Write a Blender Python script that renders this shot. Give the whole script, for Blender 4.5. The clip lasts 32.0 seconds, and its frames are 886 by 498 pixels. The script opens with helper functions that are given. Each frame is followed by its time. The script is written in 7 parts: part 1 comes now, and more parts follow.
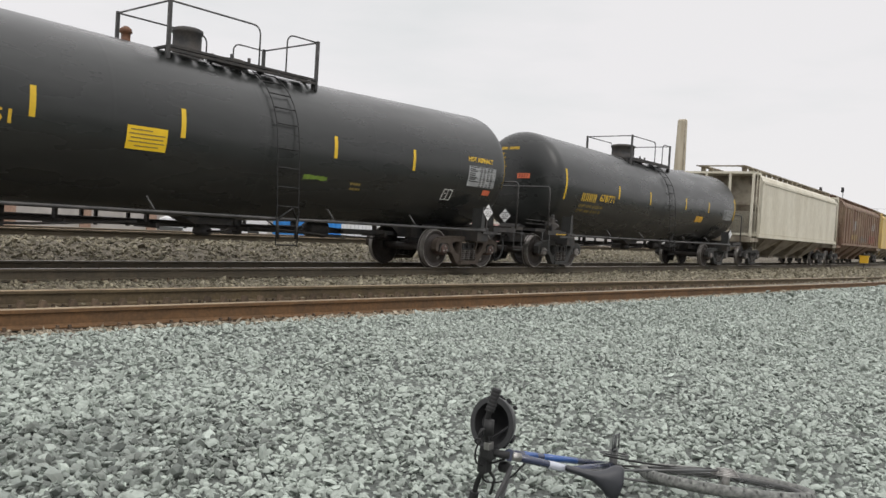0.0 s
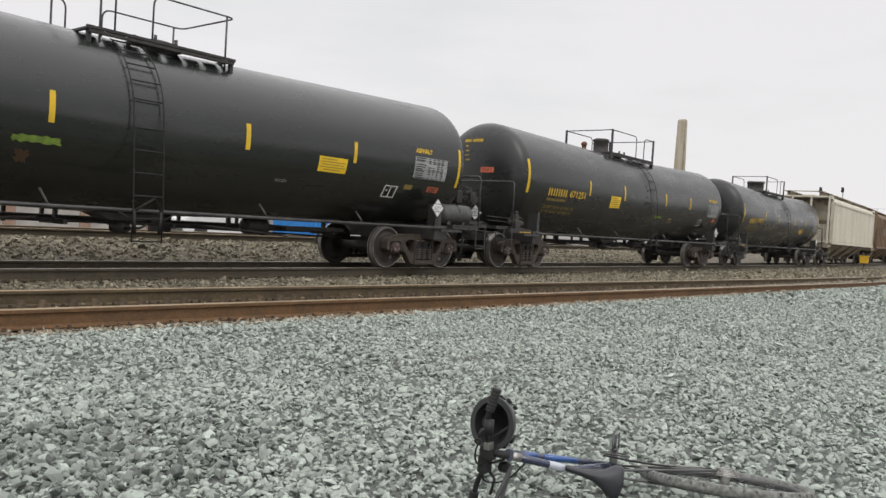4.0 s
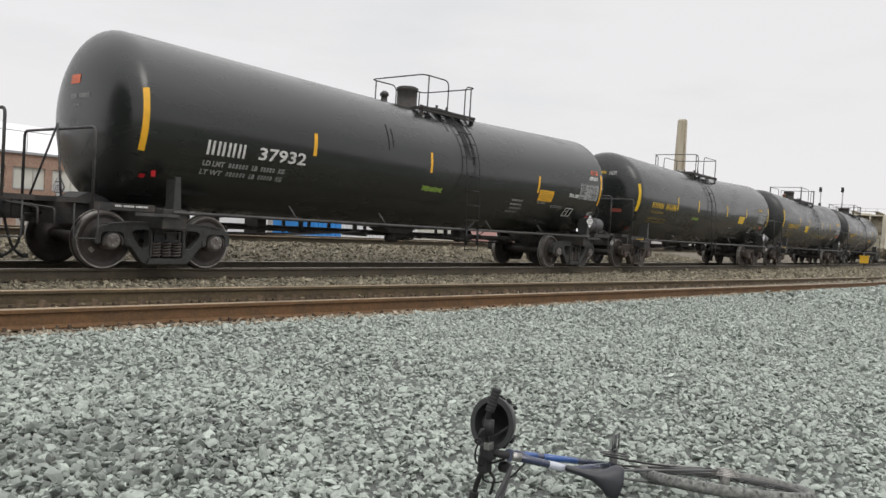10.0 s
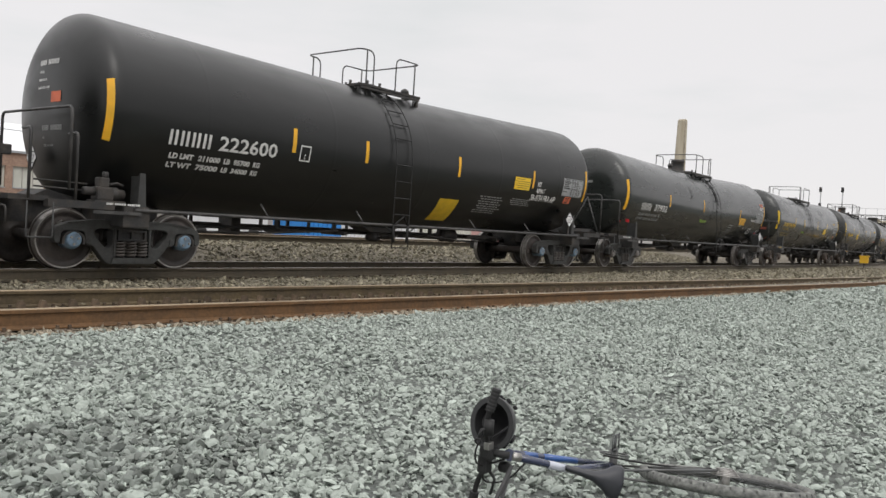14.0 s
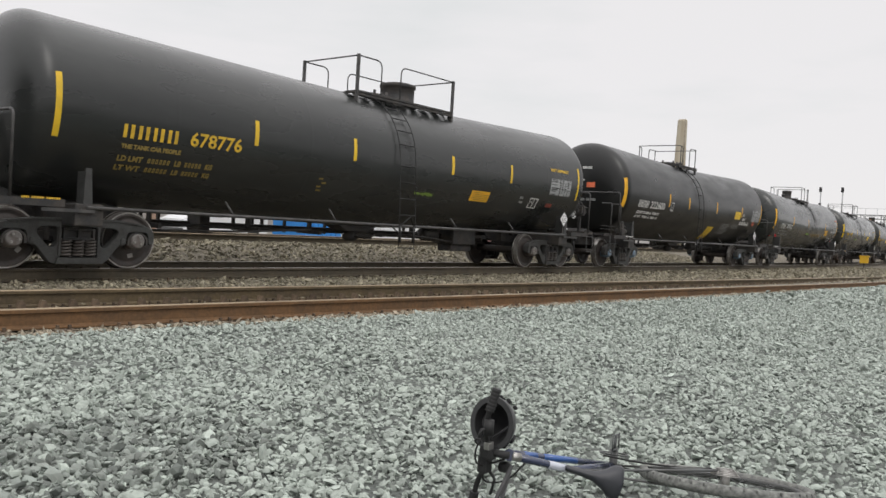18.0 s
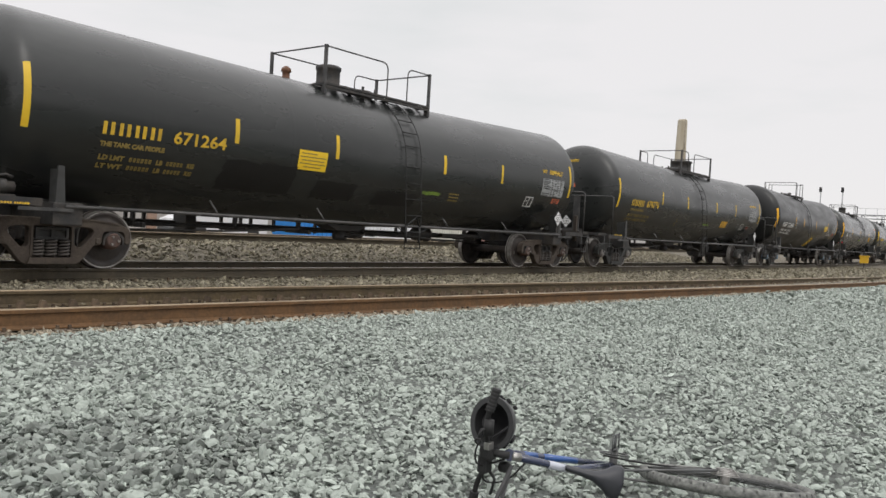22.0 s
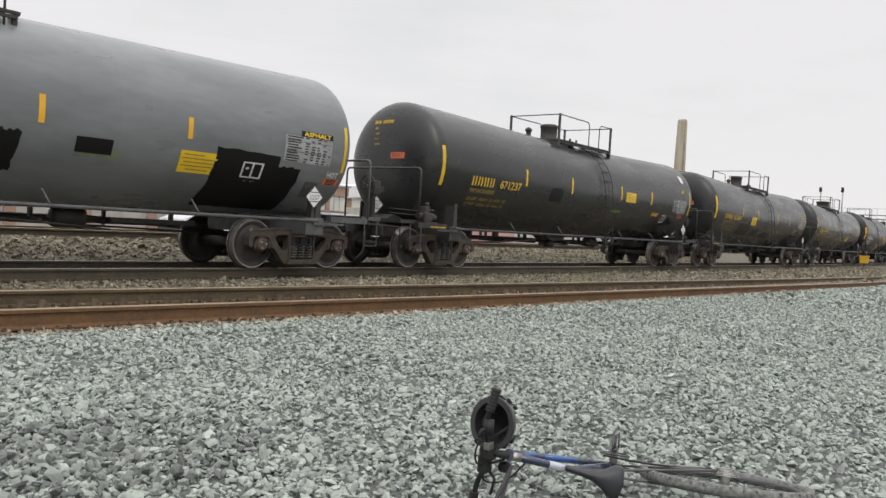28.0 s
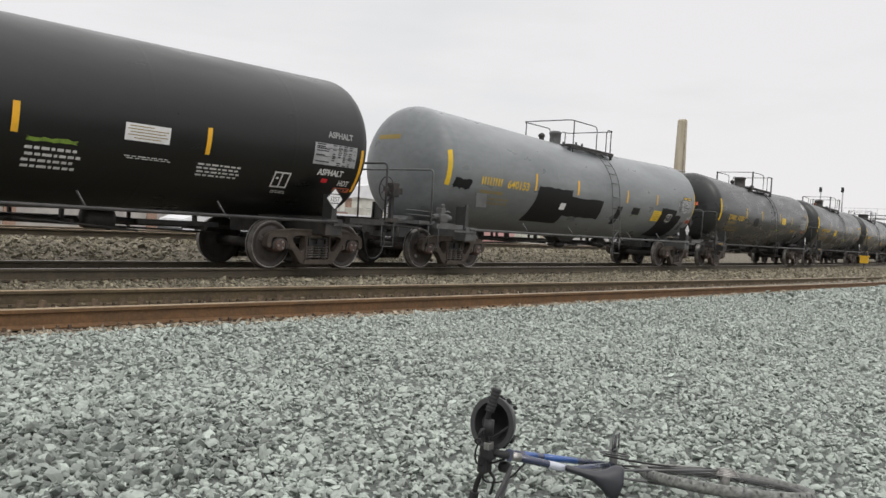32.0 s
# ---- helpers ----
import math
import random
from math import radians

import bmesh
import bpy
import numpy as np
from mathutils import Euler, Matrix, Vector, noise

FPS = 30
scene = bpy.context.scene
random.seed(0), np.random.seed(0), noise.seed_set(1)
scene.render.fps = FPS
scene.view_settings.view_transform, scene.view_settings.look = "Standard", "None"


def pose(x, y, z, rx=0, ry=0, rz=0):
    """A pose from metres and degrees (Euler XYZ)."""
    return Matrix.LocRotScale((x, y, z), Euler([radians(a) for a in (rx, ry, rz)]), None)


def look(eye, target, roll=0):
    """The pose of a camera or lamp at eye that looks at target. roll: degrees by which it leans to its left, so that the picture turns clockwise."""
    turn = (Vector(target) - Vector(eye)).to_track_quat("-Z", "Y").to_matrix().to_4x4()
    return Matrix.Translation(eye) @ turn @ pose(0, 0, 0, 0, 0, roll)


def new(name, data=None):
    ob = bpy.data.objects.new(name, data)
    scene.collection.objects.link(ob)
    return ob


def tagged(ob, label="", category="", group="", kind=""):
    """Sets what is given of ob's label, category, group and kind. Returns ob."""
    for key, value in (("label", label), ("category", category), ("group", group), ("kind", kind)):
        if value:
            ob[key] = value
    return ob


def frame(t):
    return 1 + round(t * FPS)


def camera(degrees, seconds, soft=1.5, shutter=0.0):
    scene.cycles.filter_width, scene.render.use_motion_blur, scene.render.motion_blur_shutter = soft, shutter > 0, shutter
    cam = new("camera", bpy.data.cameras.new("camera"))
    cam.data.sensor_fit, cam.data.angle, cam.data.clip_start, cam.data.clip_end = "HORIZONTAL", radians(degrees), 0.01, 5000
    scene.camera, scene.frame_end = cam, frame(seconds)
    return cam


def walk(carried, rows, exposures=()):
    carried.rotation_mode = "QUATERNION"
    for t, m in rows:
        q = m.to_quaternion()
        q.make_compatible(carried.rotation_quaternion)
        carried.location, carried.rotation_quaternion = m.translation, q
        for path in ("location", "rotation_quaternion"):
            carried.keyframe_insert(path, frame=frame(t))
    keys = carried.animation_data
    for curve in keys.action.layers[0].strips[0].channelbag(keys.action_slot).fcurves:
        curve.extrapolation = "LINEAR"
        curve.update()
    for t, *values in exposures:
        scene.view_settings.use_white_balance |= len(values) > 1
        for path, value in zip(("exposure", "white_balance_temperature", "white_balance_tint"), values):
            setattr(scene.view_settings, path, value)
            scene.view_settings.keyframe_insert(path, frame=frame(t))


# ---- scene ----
cam = camera(58.8, 32.0, soft=1.5)

# ---- plan: x runs along the tracks, y away from the camera, the gravel lies at z = 0
EYE_Z = 1.12
YAW, PITCH, LEAN = radians(39.584), radians(-1.632), 3.453
AIM = Vector((math.cos(YAW) * math.cos(PITCH), math.sin(YAW) * math.cos(PITCH), math.sin(PITCH)))
EYE = Vector((0, 0, EYE_Z))
CAM_POSE = look(EYE, EYE + AIM * 10, LEAN)
walk(cam, [(0, CAM_POSE), (32, CAM_POSE)])

MAIN_Z = 0.215           # rail top of the main track
MAIN_Y = 11.83          # its centre line abreast of the camera
BEND = 0.0010985         # its gentle curve, 1/m
GAUGE = 1.505


def main_y(s):
    return MAIN_Y + BEND * s * s / 2


def side_y(s):
    """Centre of the siding in front of the main track."""
    if s >= 2:
        return 7.83 - 0.0689 * s + 0.001037 * s * s / 2
    return 7.83 - 0.1378 + 0.0021 - 0.0689 * 8 * (math.exp((s - 2) / 8) - 1) + 0.0005 * (s - 2)


def side_z(s):
    return 0.227 - 0.0026 * max(min(s, 40), -10)


def back_y(s):
    """Centre of the raised track behind the train."""
    return 16.7 + 0.055 * s + 0.0004 * s * s


BACK_Z = 0.60


def run(t):
    """Metres that the train has gone at t seconds."""
    return 3.968 * t + 0.010078 * ((t - 16) ** 2 - 256)


# ---- light
world = bpy.data.worlds.new("overcast_sky")
scene.world = world
world.use_nodes = True
wn, wl = world.node_tree.nodes, world.node_tree.links
wn.clear()


def wnode(kind, **values):
    n = wn.new(kind)
    for k, v in values.items():
        n.inputs[k].default_value = v
    return n


w_out = wn.new("ShaderNodeOutputWorld")
w_bg = wnode("ShaderNodeBackground", Strength=1.0)
w_sky = wn.new("ShaderNodeTexSky")
w_sky.sky_type, w_sky.sun_disc = "NISHITA", False
w_sky.sun_elevation, w_sky.sun_rotation = radians(48), radians(200)
w_scale = wn.new("ShaderNodeVectorMath")
w_scale.operation = "SCALE"
w_scale.inputs["Scale"].default_value = 0.10
w_co = wn.new("ShaderNodeTexCoord")
w_map = wn.new("ShaderNodeMapping")
w_map.inputs["Scale"].default_value = (1.2, 1.2, 5.5)
w_cl = wnode("ShaderNodeTexNoise", Scale=1.6, Detail=6.0, Roughness=0.55)
w_ramp = wn.new("ShaderNodeValToRGB")
w_ramp.color_ramp.elements[0].position, w_ramp.color_ramp.elements[0].color = 0.30, (0.79, 0.795, 0.795, 1)
w_ramp.color_ramp.elements[1].position, w_ramp.color_ramp.elements[1].color = 0.50, (0.875, 0.855, 0.86, 1)
w_sep = wn.new("ShaderNodeSeparateXYZ")
w_up = wn.new("ShaderNodeMapRange")
w_up.inputs["From Min"].default_value, w_up.inputs["From Max"].default_value = 0.3, 1.0
w_up.inputs["To Min"].default_value, w_up.inputs["To Max"].default_value = 1.0, 2.4
w_mul = wn.new("ShaderNodeVectorMath")
w_mul.operation = "SCALE"
w_mix = wn.new("ShaderNodeMix")
w_mix.data_type = "RGBA"
w_mix.inputs["Factor"].default_value = 0.94
wl.new(w_sky.outputs[0], w_scale.inputs[0])
wl.new(w_co.outputs["Generated"], w_map.inputs[0])
wl.new(w_map.outputs[0], w_cl.inputs["Vector"])
wl.new(w_cl.outputs["Fac"], w_ramp.inputs[0])
wl.new(w_co.outputs["Generated"], w_sep.inputs[0])
wl.new(w_sep.outputs["Z"], w_up.inputs["Value"])
wl.new(w_ramp.outputs[0], w_mul.inputs[0])
wl.new(w_up.outputs[0], w_mul.inputs["Scale"])
wl.new(w_scale.outputs[0], w_mix.inputs["A"])
wl.new(w_mul.outputs[0], w_mix.inputs["B"])
wl.new(w_mix.outputs["Result"], w_bg.inputs["Color"])
wl.new(w_bg.outputs[0], w_out.inputs[0])

sun = new("sun", bpy.data.lights.new("sun", "SUN"))
sun.data.energy, sun.data.angle, sun.data.color = 0.7, radians(25), (1.0, 0.97, 0.92)
sun.matrix_world = look((-20, -30, 40), (0, 0, 0))
scene.view_settings.exposure = 0.0


# ---- materials
def mat(name, colour, rough=0.7, metal=0.0, second=None, scale=6.0, amount=0.5, grain=0.0, grain_scale=60.0, bump=0.0,
        island=0.0, per_object=0.0, coat=0.0, spec=0.5, stretch=(1, 1, 1), lo=0.4, hi=0.62):
    """A node material: base colour, patches of a second colour, fine grain, bump."""
    m = bpy.data.materials.new(name)
    m.use_nodes = True
    nt = m.node_tree
    b = nt.nodes["Principled BSDF"]
    b.inputs["Roughness"].default_value, b.inputs["Metallic"].default_value = rough, metal
    b.inputs["Specular IOR Level"].default_value = spec
    b.inputs["Coat Weight"].default_value = coat
    co = nt.nodes.new("ShaderNodeTexCoord")
    mp = nt.nodes.new("ShaderNodeMapping")
    mp.inputs["Scale"].default_value = stretch
    nt.links.new(co.outputs["Object"], mp.inputs[0])

    def mixed(a, bcol, fac, mode="MIX"):
        n = nt.nodes.new("ShaderNodeMix")
        n.data_type, n.blend_type = "RGBA", mode
        for sock, v in (("A", a), ("B", bcol), ("Factor", fac)):
            if isinstance(v, (int, float)):
                n.inputs[sock].default_value = v
            elif isinstance(v, tuple):
                n.inputs[sock].default_value = (*v, 1)
            else:
                nt.links.new(v, n.inputs[sock])
        return n.outputs["Result"]

    def noise_of(sc, detail=5.0, vec=None):
        n = nt.nodes.new("ShaderNodeTexNoise")
        n.inputs["Scale"].default_value, n.inputs["Detail"].default_value = sc, detail
        nt.links.new(vec or mp.outputs[0], n.inputs["Vector"])
        return n.outputs["Fac"]

    def ranged(v, a, z, lo_, hi_):
        n = nt.nodes.new("ShaderNodeMapRange")
        for k, val in zip(("From Min", "From Max", "To Min", "To Max"), (a, z, lo_, hi_)):
            n.inputs[k].default_value = val
        nt.links.new(v, n.inputs["Value"])
        return n.outputs[0]

    col = tuple(colour)
    if second:
        col = mixed(col, tuple(second), ranged(noise_of(scale), lo, hi, 0, amount))
    if grain:
        g = ranged(noise_of(grain_scale, 3.0), 0.25, 0.75, 1 - grain, 1 + grain)
        v = nt.nodes.new("ShaderNodeVectorMath")
        v.operation = "SCALE"
        if isinstance(col, tuple):
            v.inputs[0].default_value = col
        else:
            nt.links.new(col, v.inputs[0])
        nt.links.new(g, v.inputs["Scale"])
        col = v.outputs[0]
    for amt, node, out in ((island, "ShaderNodeNewGeometry", "Random Per Island"), (per_object, "ShaderNodeObjectInfo", "Random")):
        if amt:
            r = nt.nodes.new(node)
            g = ranged(r.outputs[out], 0, 1, 1 - amt, 1 + amt)
            v = nt.nodes.new("ShaderNodeVectorMath")
            v.operation = "SCALE"
            if isinstance(col, tuple):
                v.inputs[0].default_value = col
            else:
                nt.links.new(col, v.inputs[0])
            nt.links.new(g, v.inputs["Scale"])
            col = v.outputs[0]
    if isinstance(col, tuple):
        b.inputs["Base Color"].default_value = (*col, 1)
    else:
        nt.links.new(col, b.inputs["Base Color"])
    if bump:
        bp = nt.nodes.new("ShaderNodeBump")
        bp.inputs["Strength"].default_value, bp.inputs["Distance"].default_value = 1.0, bump
        nt.links.new(noise_of(grain_scale, 4.0), bp.inputs["Height"])
        nt.links.new(bp.outputs[0], b.inputs["Normal"])
    if second and rough < 0.75:
        nt.links.new(ranged(noise_of(scale * 1.7), 0.3, 0.7, max(rough - 0.07, 0.02), min(rough + 0.1, 1)), b.inputs["Roughness"])
    return m


M = {
    "black": mat("black_tank_paint", (0.0195, 0.0212, 0.0205), 0.28, second=(0.030, 0.032, 0.030), scale=0.9, amount=0.55, grain=0.12, grain_scale=7, stretch=(0.5, 1, 1.6)),
    "green": mat("faded_greenish_black_paint", (0.0185, 0.0215, 0.0195), 0.23, second=(0.0105, 0.012, 0.011), scale=0.8, amount=0.5, grain=0.12, grain_scale=6, stretch=(0.5, 1, 1.6), spec=0.6),
    "grey": mat("grey_tank_paint", (0.178, 0.192, 0.196), 0.32, second=(0.13, 0.142, 0.146), scale=0.9, amount=0.8, grain=0.1, grain_scale=6, stretch=(0.5, 1, 1.6)),
    "jet": mat("deep_black_tank_paint", (0.0068, 0.0074, 0.007), 0.33, second=(0.0115, 0.012, 0.0115), scale=0.9, amount=0.6, grain=0.12, grain_scale=7, stretch=(0.5, 1, 1.6), spec=0.45),
    "ladder": mat("black_painted_ladder", (0.009, 0.009, 0.009), 0.65, second=(0.016, 0.016, 0.015), scale=9, amount=0.6),
    "step": mat("dusty_black_step", (0.042, 0.043, 0.042), 0.6, second=(0.03, 0.03, 0.028), scale=6, amount=0.7),
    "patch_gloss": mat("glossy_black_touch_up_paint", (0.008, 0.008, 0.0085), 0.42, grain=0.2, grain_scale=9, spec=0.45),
    "patch": mat("black_touch_up_paint", (0.0045, 0.0045, 0.005), 0.55, grain=0.2, grain_scale=9, spec=0.3),
    "iron": mat("dirty_black_steel", (0.025, 0.025, 0.025), 0.65, second=(0.055, 0.046, 0.038), scale=5, amount=0.7, grain=0.25, grain_scale=40, bump=0.001),
    "pipe": mat("dusty_black_handrail", (0.035, 0.035, 0.035), 0.5, second=(0.10, 0.095, 0.09), scale=5, amount=0.5),
    "greysteel": mat("dusty_grey_steel", (0.10, 0.105, 0.105), 0.6, second=(0.06, 0.055, 0.05), scale=6, amount=0.7),
    "frame_rust": mat("rusty_cast_steel", (0.070, 0.055, 0.042), 0.8, second=(0.044, 0.033, 0.026), scale=7, amount=0.8, grain=0.3, grain_scale=45, bump=0.002),
    "frame_grey": mat("grey_cast_steel", (0.043, 0.045, 0.043), 0.72, second=(0.028, 0.026, 0.024), scale=7, amount=0.7, grain=0.25, grain_scale=45, bump=0.002),
    "adapter": mat("red_rust_adapter", (0.115, 0.05, 0.038), 0.85, second=(0.06, 0.045, 0.038), scale=9, amount=0.7),
    "wheel": mat("brown_black_wheel", (0.034, 0.029, 0.026), 0.6, second=(0.056, 0.044, 0.038), scale=6, amount=0.7, grain=0.2, grain_scale=30),
    "tread": mat("bright_wheel_rim", (0.34, 0.33, 0.31), 0.42, metal=0.7, second=(0.12, 0.10, 0.09), scale=8, amount=0.5),
    "cap_rust": mat("rusted_bearing_cap", (0.10, 0.058, 0.045), 0.7, second=(0.06, 0.05, 0.045), scale=14, amount=0.7),
    "cap_blue": mat("blue_bearing_cap", (0.16, 0.25, 0.34), 0.5, second=(0.09, 0.10, 0.11), scale=14, amount=0.6),
    "cap_steel": mat("worn_bearing_cap", (0.17, 0.16, 0.15), 0.5, second=(0.08, 0.06, 0.05), scale=14, amount=0.7),
    "spring": mat("spring_steel", (0.085, 0.075, 0.068), 0.6, second=(0.04, 0.035, 0.03), scale=18, amount=0.6),
    "hose": mat("black_rubber_hose", (0.016, 0.016, 0.016), 0.6),
    "yellow": mat("yellow_reflective_tape", (0.72, 0.47, 0.02), 0.45, second=(0.55, 0.36, 0.02), scale=5, amount=0.6),
    "labelyellow": mat("yellow_warning_sticker", (0.84, 0.56, 0.02), 0.45, second=(0.74, 0.48, 0.02), scale=5, amount=0.6),
    "orangetape": mat("amber_reflective_tape", (0.80, 0.42, 0.02), 0.45, second=(0.62, 0.34, 0.02), scale=5, amount=0.6),
    "yletter": mat("yellow_stencil_paint", (0.70, 0.45, 0.03), 0.6, second=(0.42, 0.27, 0.03), scale=9, amount=0.6),
    "dimyellow": mat("faded_yellow_stencil", (0.26, 0.19, 0.05), 0.6),
    "white": mat("white_stencil_paint", (0.66, 0.66, 0.64), 0.6, second=(0.42, 0.42, 0.41), scale=9, amount=0.6),
    "dimwhite": mat("faded_white_stencil", (0.26, 0.265, 0.26), 0.6),
    "panel": mat("grey_white_data_panel", (0.36, 0.37, 0.37), 0.6, second=(0.24, 0.25, 0.25), scale=5, amount=0.7),
    "orange": mat("orange_panel", (0.68, 0.16, 0.07), 0.55, second=(0.45, 0.09, 0.04), scale=6, amount=0.6),
    "red": mat("red_panel", (0.60, 0.02, 0.03), 0.5),
    "dimred": mat("faded_red_panel", (0.20, 0.045, 0.03), 0.6),
    "lime": mat("lime_green_sticker", (0.19, 0.30, 0.04), 0.6, second=(0.11, 0.17, 0.03), scale=12, amount=0.8),
    "darktext": mat("dark_lettering", (0.03, 0.03, 0.03), 0.6),
    "brownpaint": mat("brown_stain", (0.07, 0.04, 0.02), 0.7),
}


# ---- mesh helpers
def part(name, bm, material, parent=None, label="", smooth=False):
    """Links a bmesh (or a mesh) as ONE object under a thing or a part."""
    if isinstance(bm, bmesh.types.BMesh):
        me = bpy.data.meshes.new(name)
        bmesh.ops.recalc_face_normals(bm, faces=bm.faces[:])
        if smooth:
            for f in bm.faces:
                f.smooth = True
        bm.to_mesh(me)
        bm.free()
        for one in material if isinstance(material, (list, tuple)) else [material]:
            me.materials.append(one)
    else:
        me = bm
    ob = new(name, me)
    if parent is not None:
        ob.parent = parent
    if label:
        ob["label"] = label
    return ob


def box(bm, x0, x1, y0, y1, z0, z1, bevel=0.0, slot=0):
    vs = [bm.verts.new(p) for p in ((x0, y0, z0), (x1, y0, z0), (x1, y1, z0), (x0, y1, z0), (x0, y0, z1), (x1, y0, z1), (x1, y1, z1), (x0, y1, z1))]
    fs = [bm.faces.new([vs[i] for i in q]) for q in ((3, 2, 1, 0), (4, 5, 6, 7), (0, 1, 5, 4), (1, 2, 6, 5), (2, 3, 7, 6), (3, 0, 4, 7))]
    for f in fs:
        f.material_index = slot
    if bevel:
        es = list({e for f in fs for e in f.edges})
        out = bmesh.ops.bevel(bm, geom=es, offset=bevel, segments=2, affect="EDGES", profile=0.6)
        for f in out["faces"]:
            f.material_index = slot
    return vs


def prism(bm, pts, y0, y1, slot=0):
    """A polygon in x, z, thick from y0 to y1."""
    a = [bm.verts.new((x, y0, z)) for x, z in pts]
    b = [bm.verts.new((x, y1, z)) for x, z in pts]
    fs = [bm.faces.new(a), bm.faces.new(b[::-1])]
    for i in range(len(pts)):
        j = (i + 1) % len(pts)
        fs.append(bm.faces.new((a[j], a[i], b[i], b[j])))
    for f in fs:
        f.material_index = slot


def tube(bm, pts, r, seg=8, slot=0, closed=False, smooth=True):
    """A round bar along the points."""
    pts = [Vector(p) for p in pts]
    rings = []
    n = len(pts)
    side = None
    for i, p in enumerate(pts):
        a = pts[(i - 1) % n] if (i or closed) else p
        b = pts[(i + 1) % n] if (i < n - 1 or closed) else p
        d = (b - a).normalized()
        if side is None:
            side = d.orthogonal().normalized()
        side = (side - d * side.dot(d)).normalized()
        up = d.cross(side)
        rings.append([bm.verts.new(p + r * (math.cos(k * math.tau / seg) * side + math.sin(k * math.tau / seg) * up)) for k in range(seg)])
    pairs = list(zip(rings, rings[1:])) + ([(rings[-1], rings[0])] if closed else [])
    for a, b in pairs:
        for k in range(seg):
            f = bm.faces.new((a[k], a[(k + 1) % seg], b[(k + 1) % seg], b[k]))
            f.smooth, f.material_index = smooth, slot
    if not closed:
        for q in (rings[0][::-1], rings[-1]):
            bm.faces.new(q).material_index = slot


def rounded(pts, r=0.08, seg=4):
    """The polyline with its corners rounded."""
    pts = [Vector(p) for p in pts]
    out = [pts[0]]
    for a, p, b in zip(pts, pts[1:], pts[2:]):
        da, db = (a - p), (b - p)
        k = min(r, da.length / 2, db.length / 2)
        p0, p1 = p + da.normalized() * k, p + db.normalized() * k
        for i in range(seg + 1):
            t = i / seg
            out.append(p0 * (1 - t) ** 2 + p * 2 * t * (1 - t) + p1 * t * t)
    return out + [pts[-1]]


def lathe(bm, prof, axis="x", seg=48, centre=(0, 0, 0), slot=0, smooth=True, caps=True):
    """Revolves (along, radius) pairs about an axis."""
    rings = []
    for a, r in prof:
        ring = []
        for k in range(seg):
            c, s_ = r * math.cos(k * math.tau / seg), r * math.sin(k * math.tau / seg)
            p = {"x": (a, c, s_), "y": (s_, a, c), "z": (c, s_, a)}[axis]
            ring.append(bm.verts.new(Vector(p) + Vector(centre)))
        rings.append(ring)
    for a, b in zip(rings, rings[1:]):
        for k in range(seg):
            f = bm.faces.new((a[k], a[(k + 1) % seg], b[(k + 1) % seg], b[k]))
            f.smooth, f.material_index = smooth, slot
    if caps:
        for q in (rings[0][::-1], rings[-1]):
            f = bm.faces.new(q)
            f.material_index = slot


def sweep(name, prof, path, material, parent=None, slots=None):
    """A profile (offset to the far side, height) carried along (x, y, z, heading) rows."""
    verts, faces, n = [], [], len(prof)
    for x, y, z, h in path:
        for o, up in prof:
            verts.append((x - math.sin(h) * o, y + math.cos(h) * o, z + up))
    for i in range(len(path) - 1):
        for k in range(n):
            a, b = i * n + k, i * n + (k + 1) % n
            faces.append((a, a + n, b + n, b))
    faces += [tuple(range(n)), tuple(range((len(path) - 1) * n, len(path) * n))[::-1]]
    me = bpy.data.meshes.new(name)
    me.from_pydata(verts, [], faces)
    mats = material if isinstance(material, (list, tuple)) else [material]
    for m in mats:
        me.materials.append(m)
    if slots:
        idx = [slots[k] for _ in range(len(path) - 1) for k in range(n)] + [0, 0]
        me.polygons.foreach_set("material_index", idx)
    bm = bmesh.new()
    bm.from_mesh(me)
    bmesh.ops.recalc_face_normals(bm, faces=bm.faces[:])
    bm.to_mesh(me)
    bm.free()
    return part(name, me, None, parent)


def empty(name, at=None):
    ob = new(name)
    ob.empty_display_size = 0.3
    if at is not None:
        ob.matrix_world = at
    return ob


CACHE = {}


def shared(key, build, material):
    """The mesh under this key, built once."""
    if key not in CACHE:
        bm = bmesh.new()
        build(bm)
        bmesh.ops.recalc_face_normals(bm, faces=bm.faces[:])
        me = bpy.data.meshes.new(key)
        bm.to_mesh(me)
        bm.free()
        for m in material if isinstance(material, (list, tuple)) else [material]:
            me.materials.append(m)
        CACHE[key] = me
    return CACHE[key]


# ---- rolling gear
WHEEL_R = 0.42


